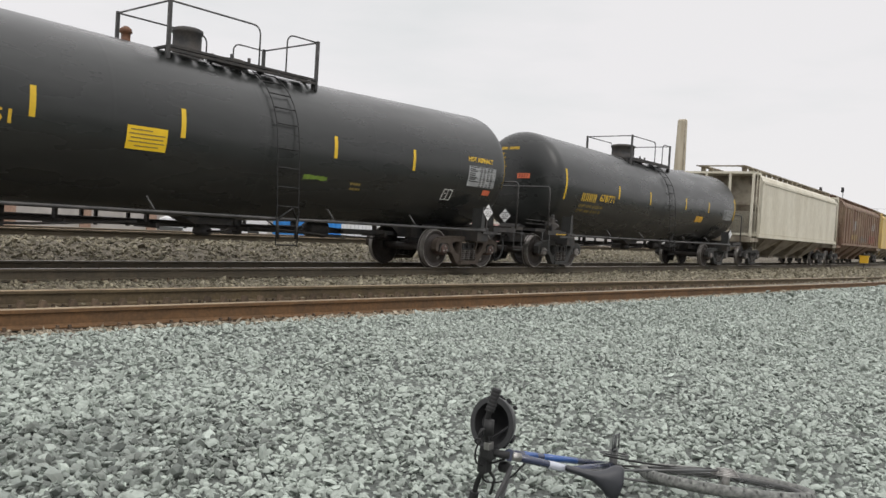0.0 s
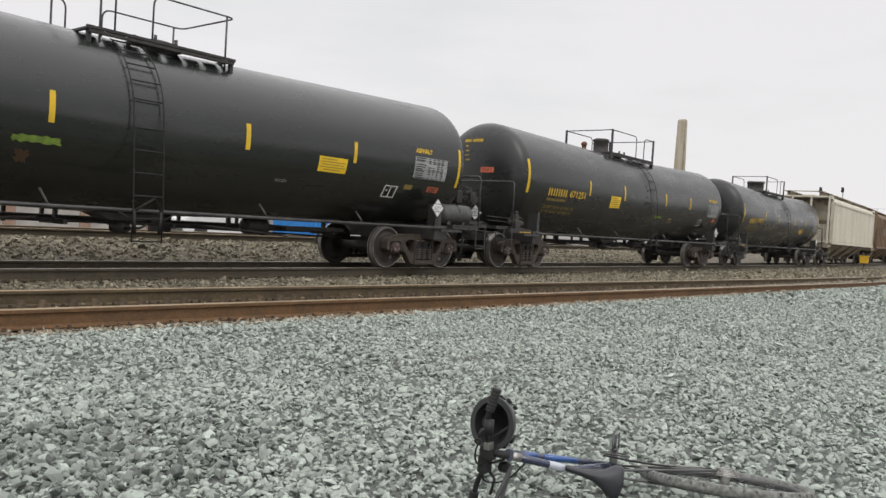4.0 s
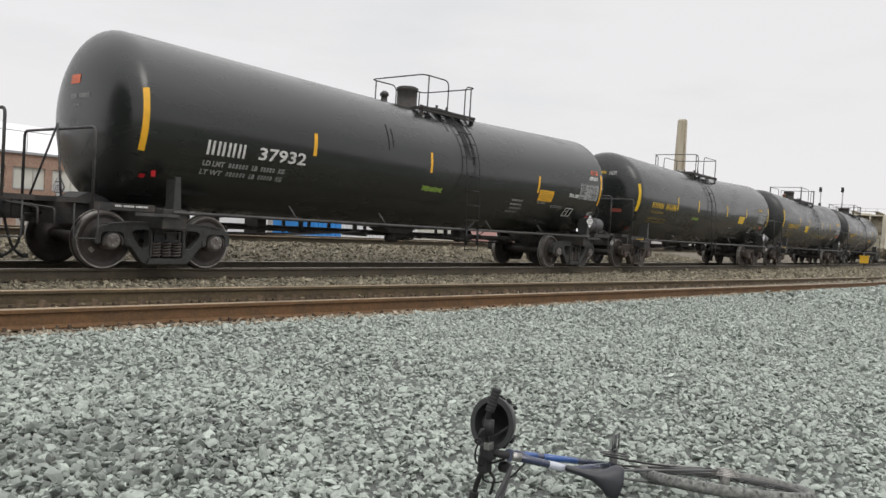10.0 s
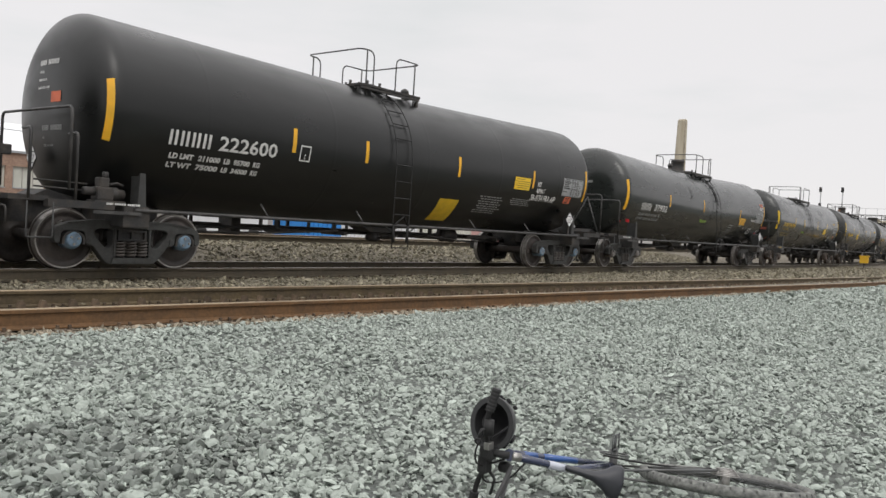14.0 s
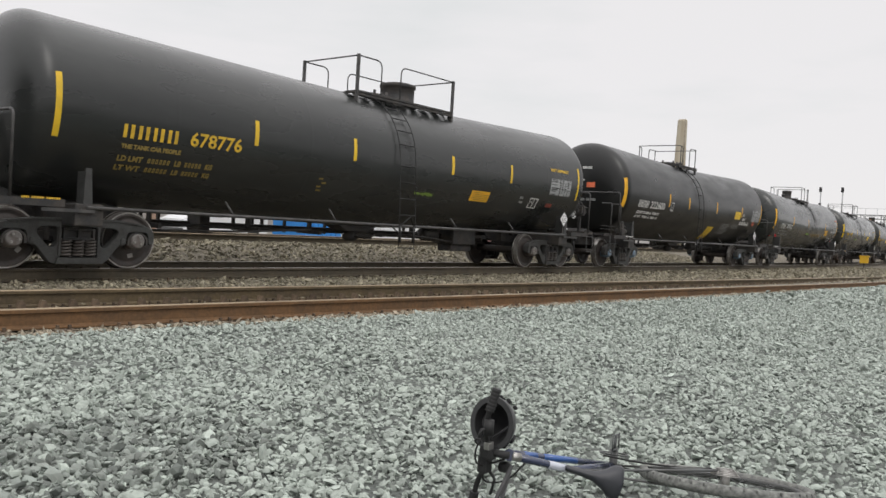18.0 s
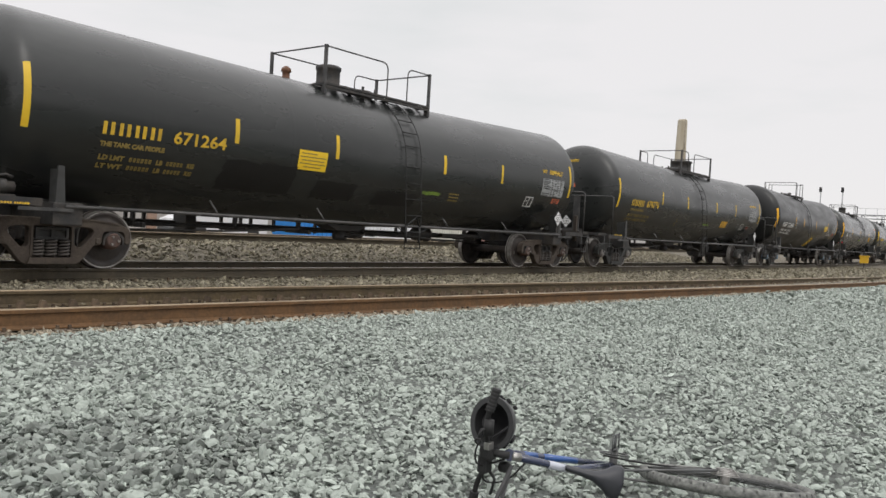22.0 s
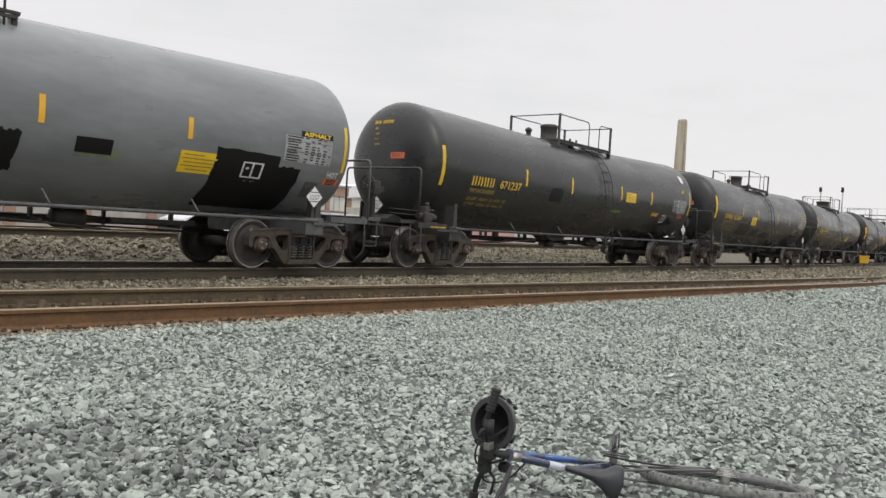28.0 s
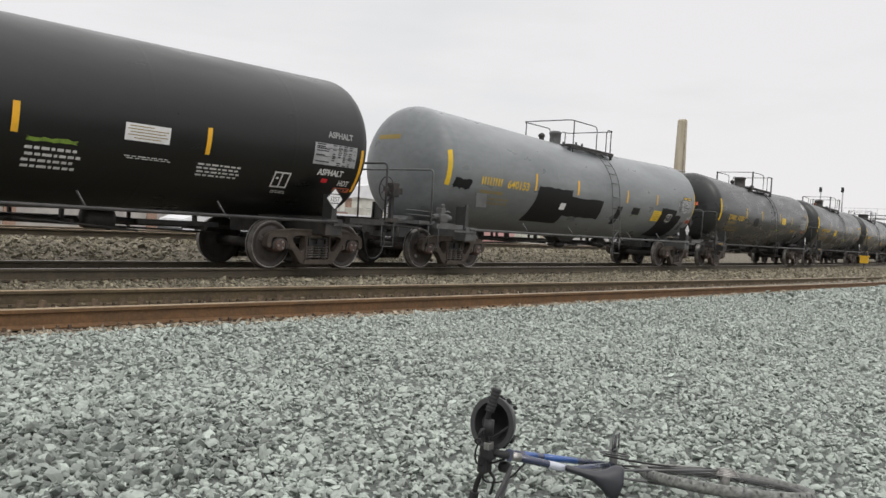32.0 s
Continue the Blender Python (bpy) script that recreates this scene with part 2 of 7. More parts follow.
def build_wheelset(bm):
    seg = 48
    for sgn in (-1, 1):
        y = sgn * 0.7525
        # tread, flange and dished plate, as a closed ring of sections
        prof = [(-0.055, 0.12), (-0.055, 0.30), (-0.035, 0.33), (-0.066, 0.352), (-0.066, 0.411), (0.03, 0.42), (0.045, 0.443),
                (0.066, 0.441), (0.066, 0.352), (0.02, 0.33), (0.0, 0.27), (0.05, 0.14), (0.07, 0.12)]
        if sgn < 0:
            lathe(bm, [(y + a, r) for a, r in prof], "y", seg, slot=0)
        else:
            lathe(bm, [(y - a, r) for a, r in prof], "y", seg, slot=0)
        lathe(bm, [(y + sgn * 0.067, 0.391), (y + sgn * 0.068, 0.411)], "y", seg, slot=1, caps=False)
        lathe(bm, [(y + 0.062 * sgn, 0.4115), (y - 0.03 * sgn, 0.4215)], "y", seg, slot=1, caps=False)
        lathe(bm, [(y - 0.043 * sgn, 0.4435), (y - 0.047 * sgn, 0.447), (y - 0.066 * sgn, 0.4435)], "y", seg, slot=1, caps=False)
        # bearing and end cap with bolts
        lathe(bm, [(sgn * 0.84, 0.13), (sgn * 1.03, 0.13), (sgn * 1.045, 0.11), (sgn * 1.085, 0.105), (sgn * 1.095, 0.085)], "y", 20, slot=2)
        for k in range(3):
            a = k * math.tau / 3
            lathe(bm, [(sgn * 1.09, 0.018), (sgn * 1.115, 0.018)], "y", 6, (0.06 * math.cos(a), 0, 0.06 * math.sin(a)), slot=1)
        # weight and lettering cast on the plate
        box(bm, -0.03, 0.05, y + sgn * 0.058, y + sgn * 0.064, 0.20, 0.26, slot=1)
    lathe(bm, [(-0.84, 0.085), (0.84, 0.085)], "y", 16, slot=0)


def closed_round(pts, r, seg=3):
    """A closed outline with its corners rounded."""
    p = [Vector((*q, 0)) for q in pts]
    mid = (p[-1] + p[0]) / 2
    return [(v.x, v.y) for v in rounded([mid] + p + [mid], r, seg)[:-1]]


def cast_plate(bm, outline, holes, y0, y1, bevel=0.012, res=2):
    """A thick plate in the xz plane with holes through it and rounded edges."""
    cu = bpy.data.curves.new("outline", "CURVE")
    cu.dimensions, cu.fill_mode = "2D", "BOTH"
    cu.extrude, cu.bevel_depth, cu.bevel_resolution = (y1 - y0) / 2 - bevel, bevel, res
    cu.offset = -bevel
    for ring in [outline] + list(holes):
        sp = cu.splines.new("POLY")
        sp.points.add(len(ring) - 1)
        for q, (u, v) in zip(sp.points, ring):
            q.co = (u, v, 0, 1)
        sp.use_cyclic_u = True
    ob = bpy.data.objects.new("outline", cu)
    scene.collection.objects.link(ob)
    dg = bpy.context.evaluated_depsgraph_get()
    me = ob.evaluated_get(dg).to_mesh()
    vs = [bm.verts.new((v.co.x, (y0 + y1) / 2 + v.co.z, v.co.y)) for v in me.vertices]
    for q in me.polygons:
        try:
            bm.faces.new([vs[i] for i in q.vertices])
        except ValueError:
            pass
    ob.evaluated_get(dg).to_mesh_clear()
    bpy.data.objects.remove(ob)
    bpy.data.curves.remove(cu)


def build_side_frame(bm):
    half = [(0.58, 0.705), (0.96, 0.655), (1.09, 0.60), (1.125, 0.53), (1.125, 0.40), (1.09, 0.365), (1.035, 0.375), (1.03, 0.545), (0.70, 0.545),
            (0.69, 0.375), (0.645, 0.345), (0.585, 0.345), (0.40, 0.115), (0.35, 0.09)]
    outline = half + [(-x, z) for x, z in half[::-1]]
    window = [(0.295, 0.595), (0.52, 0.585), (0.575, 0.545), (0.545, 0.47), (0.40, 0.315), (0.335, 0.315), (0.30, 0.36)]
    box_hole = [(-0.245, 0.595), (0.245, 0.595), (0.255, 0.165), (-0.255, 0.165)]
    holes = [closed_round(window, 0.05), closed_round([(-x, z) for x, z in window], 0.05), closed_round(box_hole, 0.03)]
    cast_plate(bm, closed_round(outline, 0.07), holes, -0.075, 0.075, 0.014)
    # spring seat, column ribs and the lugs beside the bearings
    prism(bm, [(-0.33, 0.095), (0.33, 0.095), (0.30, 0.175), (-0.30, 0.175)], -0.13, 0.13)
    for s_ in (-1, 1):
        box(bm, s_ * 0.27 - 0.016, s_ * 0.27 + 0.016, -0.095, 0.095, 0.20, 0.60)
        box(bm, s_ * 0.63 - 0.03, s_ * 0.63 + 0.03, -0.09, 0.09, 0.37, 0.45, bevel=0.012)
    prism(bm, [(-0.95, 0.662), (-0.57, 0.71), (0.57, 0.71), (0.95, 0.662), (0.93, 0.642), (0.56, 0.688), (-0.56, 0.688), (-0.93, 0.642)], -0.09, 0.09)


def build_spring(bm):
    turns, seg = 5.5, 12
    n = int(turns * seg)
    tube(bm, [(0.064 * math.cos(i * math.tau / seg), 0.064 * math.sin(i * math.tau / seg), 0.185 + 0.24 * i / n) for i in range(n + 1)], 0.0175, 6)


def build_bolster(bm):
    box(bm, -0.2, 0.2, -1.03, 1.03, 0.43, 0.55, bevel=0.02)
    box(bm, -0.22, 0.22, -0.6, 0.6, 0.38, 0.66, bevel=0.03)
    for s_ in (-1, 1):
        # open box end of the bolster between the columns
        for x0, x1, z0, z1 in ((-0.22, 0.22, 0.55, 0.575), (-0.22, 0.22, 0.42, 0.45), (-0.22, -0.185, 0.45, 0.55), (0.185, 0.22, 0.45, 0.55), (-0.018, 0.018, 0.45, 0.55)):
            box(bm, x0, x1, min(s_ * 1.03, s_ * 1.075), max(s_ * 1.03, s_ * 1.075), z0, z1)
    lathe(bm, [(0.66, 0.2), (0.82, 0.2)], "z", 20)
    box(bm, -0.55, -0.45, -0.8, 0.8, 0.32, 0.42)
    box(bm, 0.45, 0.55, -0.8, 0.8, 0.32, 0.42)
    for s_ in (-1, 1):
        for y in (-0.75, 0.75):
            box(bm, s_ * 0.40 - 0.035, s_ * 0.40 + 0.035, y - 0.05, y + 0.05, 0.28, 0.52)
    tube(bm, [(-0.5, 0.18, 0.37), (0.5, 0.18, 0.30)], 0.025, 6)


def build_adapter(bm):
    # the saddle over the bearing: an arched hood between the jaws
    arch = [(0.158 * math.cos(a), 0.42 + 0.128 * math.sin(a)) for a in [math.pi * k / 10 for k in range(11)]]
    inner = [(0.128 * math.cos(a), 0.42 + 0.098 * math.sin(a)) for a in [math.pi * k / 10 for k in range(11)]]
    prism(bm, arch + [(-0.158, 0.36)] + [(-0.128, 0.36)] + inner[::-1] + [(0.128, 0.36), (0.158, 0.36)], -0.095, 0.095)


WHEELSETS = []


def bogie(parent, x, frame_mat, cap_mat, base=1.72):
    """Two axles, side frames and springs, under a car at x."""
    bolster = part("bogie", shared("bogie_bolster", build_bolster, M["iron"]), None, parent)
    bolster.location = (x, 0, 0)
    for sgn in (-1, 1):
        f = part("side_frame", shared("side_frame_" + frame_mat, build_side_frame, M[frame_mat]), None, bolster)
        f.location = (0, sgn * 0.99, 0)
        for sx in (-0.14, 0.0, 0.14):
            for dy in (-0.045,) if sgn > 0 else (-0.05, 0.075):
                sp = part("coil_spring", shared("coil_spring", build_spring, M["spring"]), None, bolster)
                sp.location = (sx * 1.22, sgn * 0.99 + dy, 0)
        for sx in (-1, 1):
            a = part("bearing_adapter", shared("bearing_adapter", build_adapter, M["adapter" if frame_mat == "frame_rust" else "iron"]), None, bolster)
            a.location = (sx * base / 2, sgn * 0.985, 0)
    for k, sx in enumerate((-1, 1)):
        w = part("wheelset", shared("wheelset_" + cap_mat, build_wheelset, [M["wheel"], M["tread"], M[cap_mat]]), None, bolster)
        w.location = (sx * base / 2, 0, WHEEL_R)
        WHEELSETS.append((w, (sx * base / 2, 0, WHEEL_R), 37 * len(WHEELSETS) % 360))
    return bolster


# ---- lettering and decals on a tank
TANK = {"r": 1.326, "rear": -7.05, "front": 7.45, "nominal": 1.345}          # size of the tank that is being lettered
TANK_LOW, HEAD, BULGE = 0.79, 0.52, 2.6
SLOPE = 0.0208          # both halves of a tank slope down to its middle
DIMS = {}


def axis_z(x):
    """Height of the tank's axis at x."""
    return TANK_LOW + TANK["r"] + SLOPE * abs(x - (TANK["rear"] + TANK["front"]) / 2)


def on_tank(x, ang, lift=0.004):
    """The point of the tank's near side at x; ang gives its height, as an angle on a level shell of the nominal radius."""
    k = 1.0
    head = max(x - (TANK["front"] - HEAD), TANK["rear"] + HEAD - x)
    if head > 0:
        k = max(1 - (head / HEAD) ** BULGE, 0.003) ** (1 / BULGE)
    z = 0.855 + TANK["nominal"] * (1 + k * math.sin(radians(ang)))
    s_ = min(max((z - axis_z(x)) / (TANK["r"] * k), -0.985), 0.985)
    r = TANK["r"] * k + lift
    return Vector((x, -r * math.sqrt(1 - s_ * s_), axis_z(x) + r * s_))


def on_head(y, z, lift=0.006):
    """The point of the tank's rear head at y, z."""
    r, mid = TANK["r"], axis_z(TANK["rear"] + 0.2)
    k = 1 - (math.hypot(y, z - mid) / r) ** BULGE
    return Vector((TANK["rear"] + HEAD - HEAD * max(k, 0.0) ** (1 / BULGE) - lift, y * (1 + lift / r), z + (z - mid) * lift / r))


def decal(name, parent, material, x0, x1, a0, a1, lean=0.0, label="", lift=0.004, ragged=0.0):
    """A thin curved patch; lean shifts its lower edge along x. ragged: uneven outline."""
    bm = bmesh.new()
    nx, na = (max(2, int(abs(x1 - x0) / 0.25) + 1), max(2, int(abs(a1 - a0) / 4) + 1)) if not ragged else (9, 8)
    rnd = random.Random(int(x0 * 100 + a0))
    off = [[(rnd.uniform(-ragged, ragged), rnd.uniform(-ragged, ragged)) for _ in range(na + 1)] for _ in range(nx + 1)]
    grid = []
    for i in range(nx + 1):
        row = []
        for j in range(na + 1):
            x, a = x0 + (x1 - x0) * i / nx, a0 + (a1 - a0) * j / na
            x += lean * (1 - j / na)
            if ragged and (i in (0, nx) or j in (0, na)):
                x += off[i][j][0]
                a += off[i][j][1] * 38
            row.append(bm.verts.new(on_tank(x, a, lift)))
        grid.append(row)
    for i in range(nx):
        for j in range(na):
            bm.faces.new((grid[i][j], grid[i + 1][j], grid[i + 1][j + 1], grid[i][j + 1])).smooth = True
    return part(name, bm, material, parent, label)


def glyphs(text, height, bold=0.0, width=None):
    """Flat lettering as (verts, faces), its lower left corner at 0, 0."""
    cu = bpy.data.curves.new("lettering", "FONT")
    cu.body, cu.size, cu.offset = text, height * 1.38, bold
    cu.resolution_u = 2
    ob = bpy.data.objects.new("lettering", cu)
    scene.collection.objects.link(ob)
    dg = bpy.context.evaluated_depsgraph_get()
    me = ob.evaluated_get(dg).to_mesh()
    vs = [v.co.copy() for v in me.vertices]
    fs = [tuple(p.vertices) for p in me.polygons]
    ob.evaluated_get(dg).to_mesh_clear()
    bpy.data.objects.remove(ob)
    bpy.data.curves.remove(cu)
    lo, hi = min(v.x for v in vs), max(v.x for v in vs)
    k = width / (hi - lo) if width else 1.0
    return [((v.x - lo) * k, v.y) for v in vs], fs


def lettering(name, parent, material, text, x, ang, height, width=None, bold=0.0, label="", lift=0.006, slope=0.0):
    """Words painted on the tank's near side, their lower left corner at x, ang."""
    vs, fs = glyphs(text, height, bold, width)
    bm = bmesh.new()
    bv = [bm.verts.new(on_tank(x + u + slope * v, ang + math.degrees(v / TANK["r"]), lift)) for u, v in vs]
    for f in fs:
        try:
            bm.faces.new([bv[i] for i in f])
        except ValueError:
            pass
    ob = part(name, bm, material, parent, label)
    return ob


def bars(name, parent, material, x, ang, widths, height, gap=0.06, rows=1, row_gap=3.0, label="", jitter=0.0):
    """Rows of plain bars for writing that cannot be read."""
    bm = bmesh.new()
    rnd = random.Random(int(x * 50 + ang * 7))
    for r_ in range(rows):
        u = x + rnd.uniform(0, jitter)
        a = ang - r_ * row_gap
        for w in widths:
            w = w * rnd.uniform(1 - jitter, 1 + jitter) if jitter else w
            n = max(1, int(w / 0.2))
            for i in range(n):
                p = [on_tank(u + w * i / n, a), on_tank(u + w * (i + 1) / n, a), on_tank(u + w * (i + 1) / n, a + math.degrees(height / TANK["r"])), on_tank(u + w * i / n, a + math.degrees(height / TANK["r"]))]
                bm.faces.new([bm.verts.new(q) for q in p])
            u += w + gap
    return tagged(part(name, bm, material, parent, label), kind="stuff")


def head_decal(name, parent, material, y0, y1, z0, z1, label="", n=4):
    """A patch on the rear head."""
    bm = bmesh.new()
    g = [[bm.verts.new(on_head(y0 + (y1 - y0) * i / n, z0 + (z1 - z0) * j / n)) for j in range(n + 1)] for i in range(n + 1)]
    for i in range(n):
        for j in range(n):
            bm.faces.new((g[i][j], g[i + 1][j], g[i + 1][j + 1], g[i][j + 1]))
    return part(name, bm, material, parent, label)


def head_text(name, parent, material, text, y, z, height, width, label=""):
    """Words on the rear head, read from behind the car: they run towards -y."""
    vs, fs = glyphs(text, height, 0.0, width)
    bm = bmesh.new()
    bv = [bm.verts.new(on_head(y - u, z + v, 0.009)) for u, v in vs]
    for f in fs:
        try:
            bm.faces.new([bv[i] for i in f])
        except ValueError:
            pass
    return part(name, bm, material, parent, label)


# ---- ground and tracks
# bed darker than its stones: shade in the gaps is put into its colour
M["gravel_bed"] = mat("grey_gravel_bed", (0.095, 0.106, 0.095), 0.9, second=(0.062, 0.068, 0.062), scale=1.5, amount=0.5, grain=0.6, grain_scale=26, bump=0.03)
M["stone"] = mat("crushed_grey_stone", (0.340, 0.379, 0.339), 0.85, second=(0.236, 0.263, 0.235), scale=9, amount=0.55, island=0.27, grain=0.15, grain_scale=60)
M["ballast_bed"] = mat("brown_ballast_bed", (0.12, 0.104, 0.078), 0.95, second=(0.20, 0.178, 0.135), scale=5, amount=0.7, grain=0.6, grain_scale=22, bump=0.04)
M["ballast"] = mat("dirty_brown_ballast_stone", (0.245, 0.222, 0.16), 0.9, second=(0.145, 0.13, 0.094), scale=6, amount=0.6, island=0.5)
M["rail_rust"] = mat("brown_rusted_rail", (0.095, 0.070, 0.036), 0.8, second=(0.062, 0.046, 0.027), scale=4, amount=0.7, grain=0.25, grain_scale=30, bump=0.002)
M["rail_orange"] = mat("orange_brown_rusted_rail", (0.138, 0.073, 0.030), 0.8, second=(0.085, 0.050, 0.025), scale=4, amount=0.7, grain=0.25, grain_scale=30, bump=0.002)
M["clip"] = mat("rusted_clip", (0.12, 0.085, 0.055), 0.8, second=(0.05, 0.036, 0.026), scale=12, amount=0.8, per_object=0.4)
M["rail_dark"] = mat("dark_oily_rail", (0.054, 0.044, 0.028), 0.7, second=(0.08, 0.063, 0.038), scale=4, amount=0.6, grain=0.2, grain_scale=30)
M["rail_head"] = mat("worn_rail_head", (0.36, 0.33, 0.30), 0.38, metal=0.6, second=(0.22, 0.19, 0.16), scale=3, amount=0.6)
M["rail_head_dull"] = mat("dull_rail_head", (0.30, 0.23, 0.15), 0.45, metal=0.4, second=(0.17, 0.12, 0.075), scale=3, amount=0.7)
M["tie"] = mat("weathered_timber_tie", (0.10, 0.082, 0.068), 0.9, second=(0.055, 0.046, 0.04), scale=8, amount=0.7, grain=0.4, grain_scale=30, stretch=(8, 1, 8), bump=0.004)
M["redspill"] = mat("red_rust_stone", (0.27, 0.10, 0.07), 0.9, second=(0.16, 0.09, 0.07), scale=8, amount=0.7, island=0.3)
M["tanstone"] = mat("tan_stone", (0.33, 0.29, 0.22), 0.9, second=(0.20, 0.165, 0.12), scale=8, amount=0.7, island=0.3)


def heading(fn, s):
    return math.atan((fn(s + 0.5) - fn(s - 0.5)))


def ground_z(x, y):
    """The lie of the land: gravel, the tracks' bed, the raised back track, the yard behind."""
    sy, my, by = side_y(x), main_y(x), back_y(x)
    d = y - (sy - 1.35)
    z = 0.0
    if d < 0:
        z = -0.02 + 0.045 * math.exp(d / 0.5) + 0.03 * noise.noise((x * 0.35, y * 0.35, 0)) + 0.026 * noise.noise((x * 1.3, y * 1.3, 4)) + 0.012 * noise.noise((x * 3.1, y * 3.1, 7))
    else:
        z = 0.025
    hump = BACK_Z - 0.20
    if y > my + 1.4:
        k = min(max((y - (my + 1.5)) / max(by - 1.55 - my - 1.5, 0.4), 0), 1)
        z = 0.02 + (hump - 0.02) * (3 * k * k - 2 * k ** 3)
    if y > by + 1.6:
        k = min((y - by - 1.6) / 2.5, 1)
        z = hump + (-0.2 - hump) * k
    return z


def build_ground():
    xs = [-3000, -800, -250, -90, -40, -20, -10] + [v * 0.5 for v in range(-10, 80)] + [40 + 2 * v for v in range(31)] + [110, 130, 170, 250, 420, 900, 3000]
    ys = [-3000, -600, -120, -40, -15, -6, -2] + [v * 0.25 for v in range(-3, 100)] + [26, 28, 31, 36, 44, 60, 90, 150, 300, 800, 3000]
    verts = [(x, y, ground_z(x, y) if -100 < x < 200 else -0.2) for x in xs for y in ys]
    n = len(ys)
    faces, slot = [], []
    for i in range(len(xs) - 1):
        for j in range(n - 1):
            faces.append((i * n + j, (i + 1) * n + j, (i + 1) * n + j + 1, i * n + j + 1))
            x, y = (xs[i] + xs[i + 1]) / 2, (ys[j] + ys[j + 1]) / 2
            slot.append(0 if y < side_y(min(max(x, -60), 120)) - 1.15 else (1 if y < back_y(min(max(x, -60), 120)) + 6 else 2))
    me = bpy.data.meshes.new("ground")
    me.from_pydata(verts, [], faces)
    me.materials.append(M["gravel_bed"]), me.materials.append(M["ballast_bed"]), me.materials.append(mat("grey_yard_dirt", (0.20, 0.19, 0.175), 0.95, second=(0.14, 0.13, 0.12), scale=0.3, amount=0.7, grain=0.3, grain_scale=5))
    me.polygons.foreach_set("material_index", slot)
    me.polygons.foreach_set("use_smooth", [True] * len(faces))
    tagged(part("ground", me, None), "grey crushed stone and brown ballast ground of a rail yard", "ground", kind="structure")


build_ground()

RAIL = [(-0.075, 0.0), (-0.075, 0.012), (-0.012, 0.032), (-0.009, 0.125), (-0.036, 0.135), (-0.037, 0.165), (-0.030, 0.172),
        (0.030, 0.172), (0.037, 0.165), (0.036, 0.135), (0.009, 0.125), (0.012, 0.032), (0.075, 0.012), (0.075, 0.0)]
RAIL_SLOTS = [0, 0, 0, 0, 0, 1, 1, 1, 0, 0, 0, 0, 0, 0]


def lay_rail(label, fn, zf, off, s0, s1, body, head):
    rows = []
    s = s0
    while s <= s1:
        h = heading(fn, s)
        rows.append((s - math.sin(h) * off, fn(s) + math.cos(h) * off, zf(s) - 0.172, h))
        s += 0.5 if -4 < s < 40 else 2.0
    ob = sweep("rail", RAIL, rows, [M[body], M[head]], slots=RAIL_SLOTS)
    return tagged(ob, label, "rail", group="rails of the yard tracks", kind="structure")


for off in (-GAUGE / 2, GAUGE / 2):
    lay_rail("brown rusted steel rail of the siding", side_y, side_z, off, -40, 110, "rail_orange" if off < 0 else "rail_rust", "rail_head_dull")
    lay_rail("dark steel rail with a shiny top under the train", main_y, lambda s: MAIN_Z, off, -150, 260, "rail_dark", "rail_head")
    lay_rail("dark rail of the raised track behind the train", back_y, lambda s: BACK_Z, off, -20, 110, "rail_dark", "rail_head_dull")


def build_tie(bm):
    box(bm, -0.115, 0.115, -1.3, 1.3, -0.17, 0, bevel=0.012)


def build_plate(bm):
    box(bm, -0.09, 0.09, -0.17, 0.17, 0, 0.014)
    for y in (-0.09, 0.09):
        for x in (-0.05, 0.05):
            box(bm, x - 0.011, x + 0.011, y - 0.014, y + 0.014, 0.014, 0.05)


def build_anchor(bm):
    # a spring anchor gripping the rail's foot, its jaw turned up on the near side
    tube(bm, rounded([(0, -0.11, 0.05), (0, -0.09, -0.01), (0, 0.09, -0.01), (0, 0.11, 0.05)], 0.02, 2), 0.016, 5)
    prism(bm, [(-0.045, 0.0), (0.045, 0.0), (0.020, 0.07), (-0.022, 0.078)], -0.13, -0.065)


def lay_ties(fn, zf, s0, s1, label):
    s = s0
    while s < s1:
        h = heading(fn, s)
        t = new("railroad_tie", shared("railroad_tie", build_tie, M["tie"]))
        t.matrix_world = Matrix.Translation((s, fn(s), zf(s) - 0.192)) @ Matrix.Rotation(h + random.uniform(-0.02, 0.02), 4, "Z")
        tagged(t, label, "railroad tie", "ties under the tracks")
        for off in (-GAUGE / 2, GAUGE / 2):
            p = part("tie_plate", shared("tie_plate", build_plate, M["clip"]), None, t)
            p.location = (0, off, 0.002)
            for dx in (-0.15, 0.15) if off > 0 else ():
                a = part("rail_anchor", shared("rail_anchor", build_anchor, M["clip"]), None, t)
                a.location = (dx, off, 0.02)
        s += 0.52


lay_ties(side_y, side_z, 0.6, 34, "weathered timber tie half buried in ballast under the siding")
lay_ties(main_y, lambda s: MAIN_Z, 1.0, 30, "dark timber tie buried in ballast under the main track")


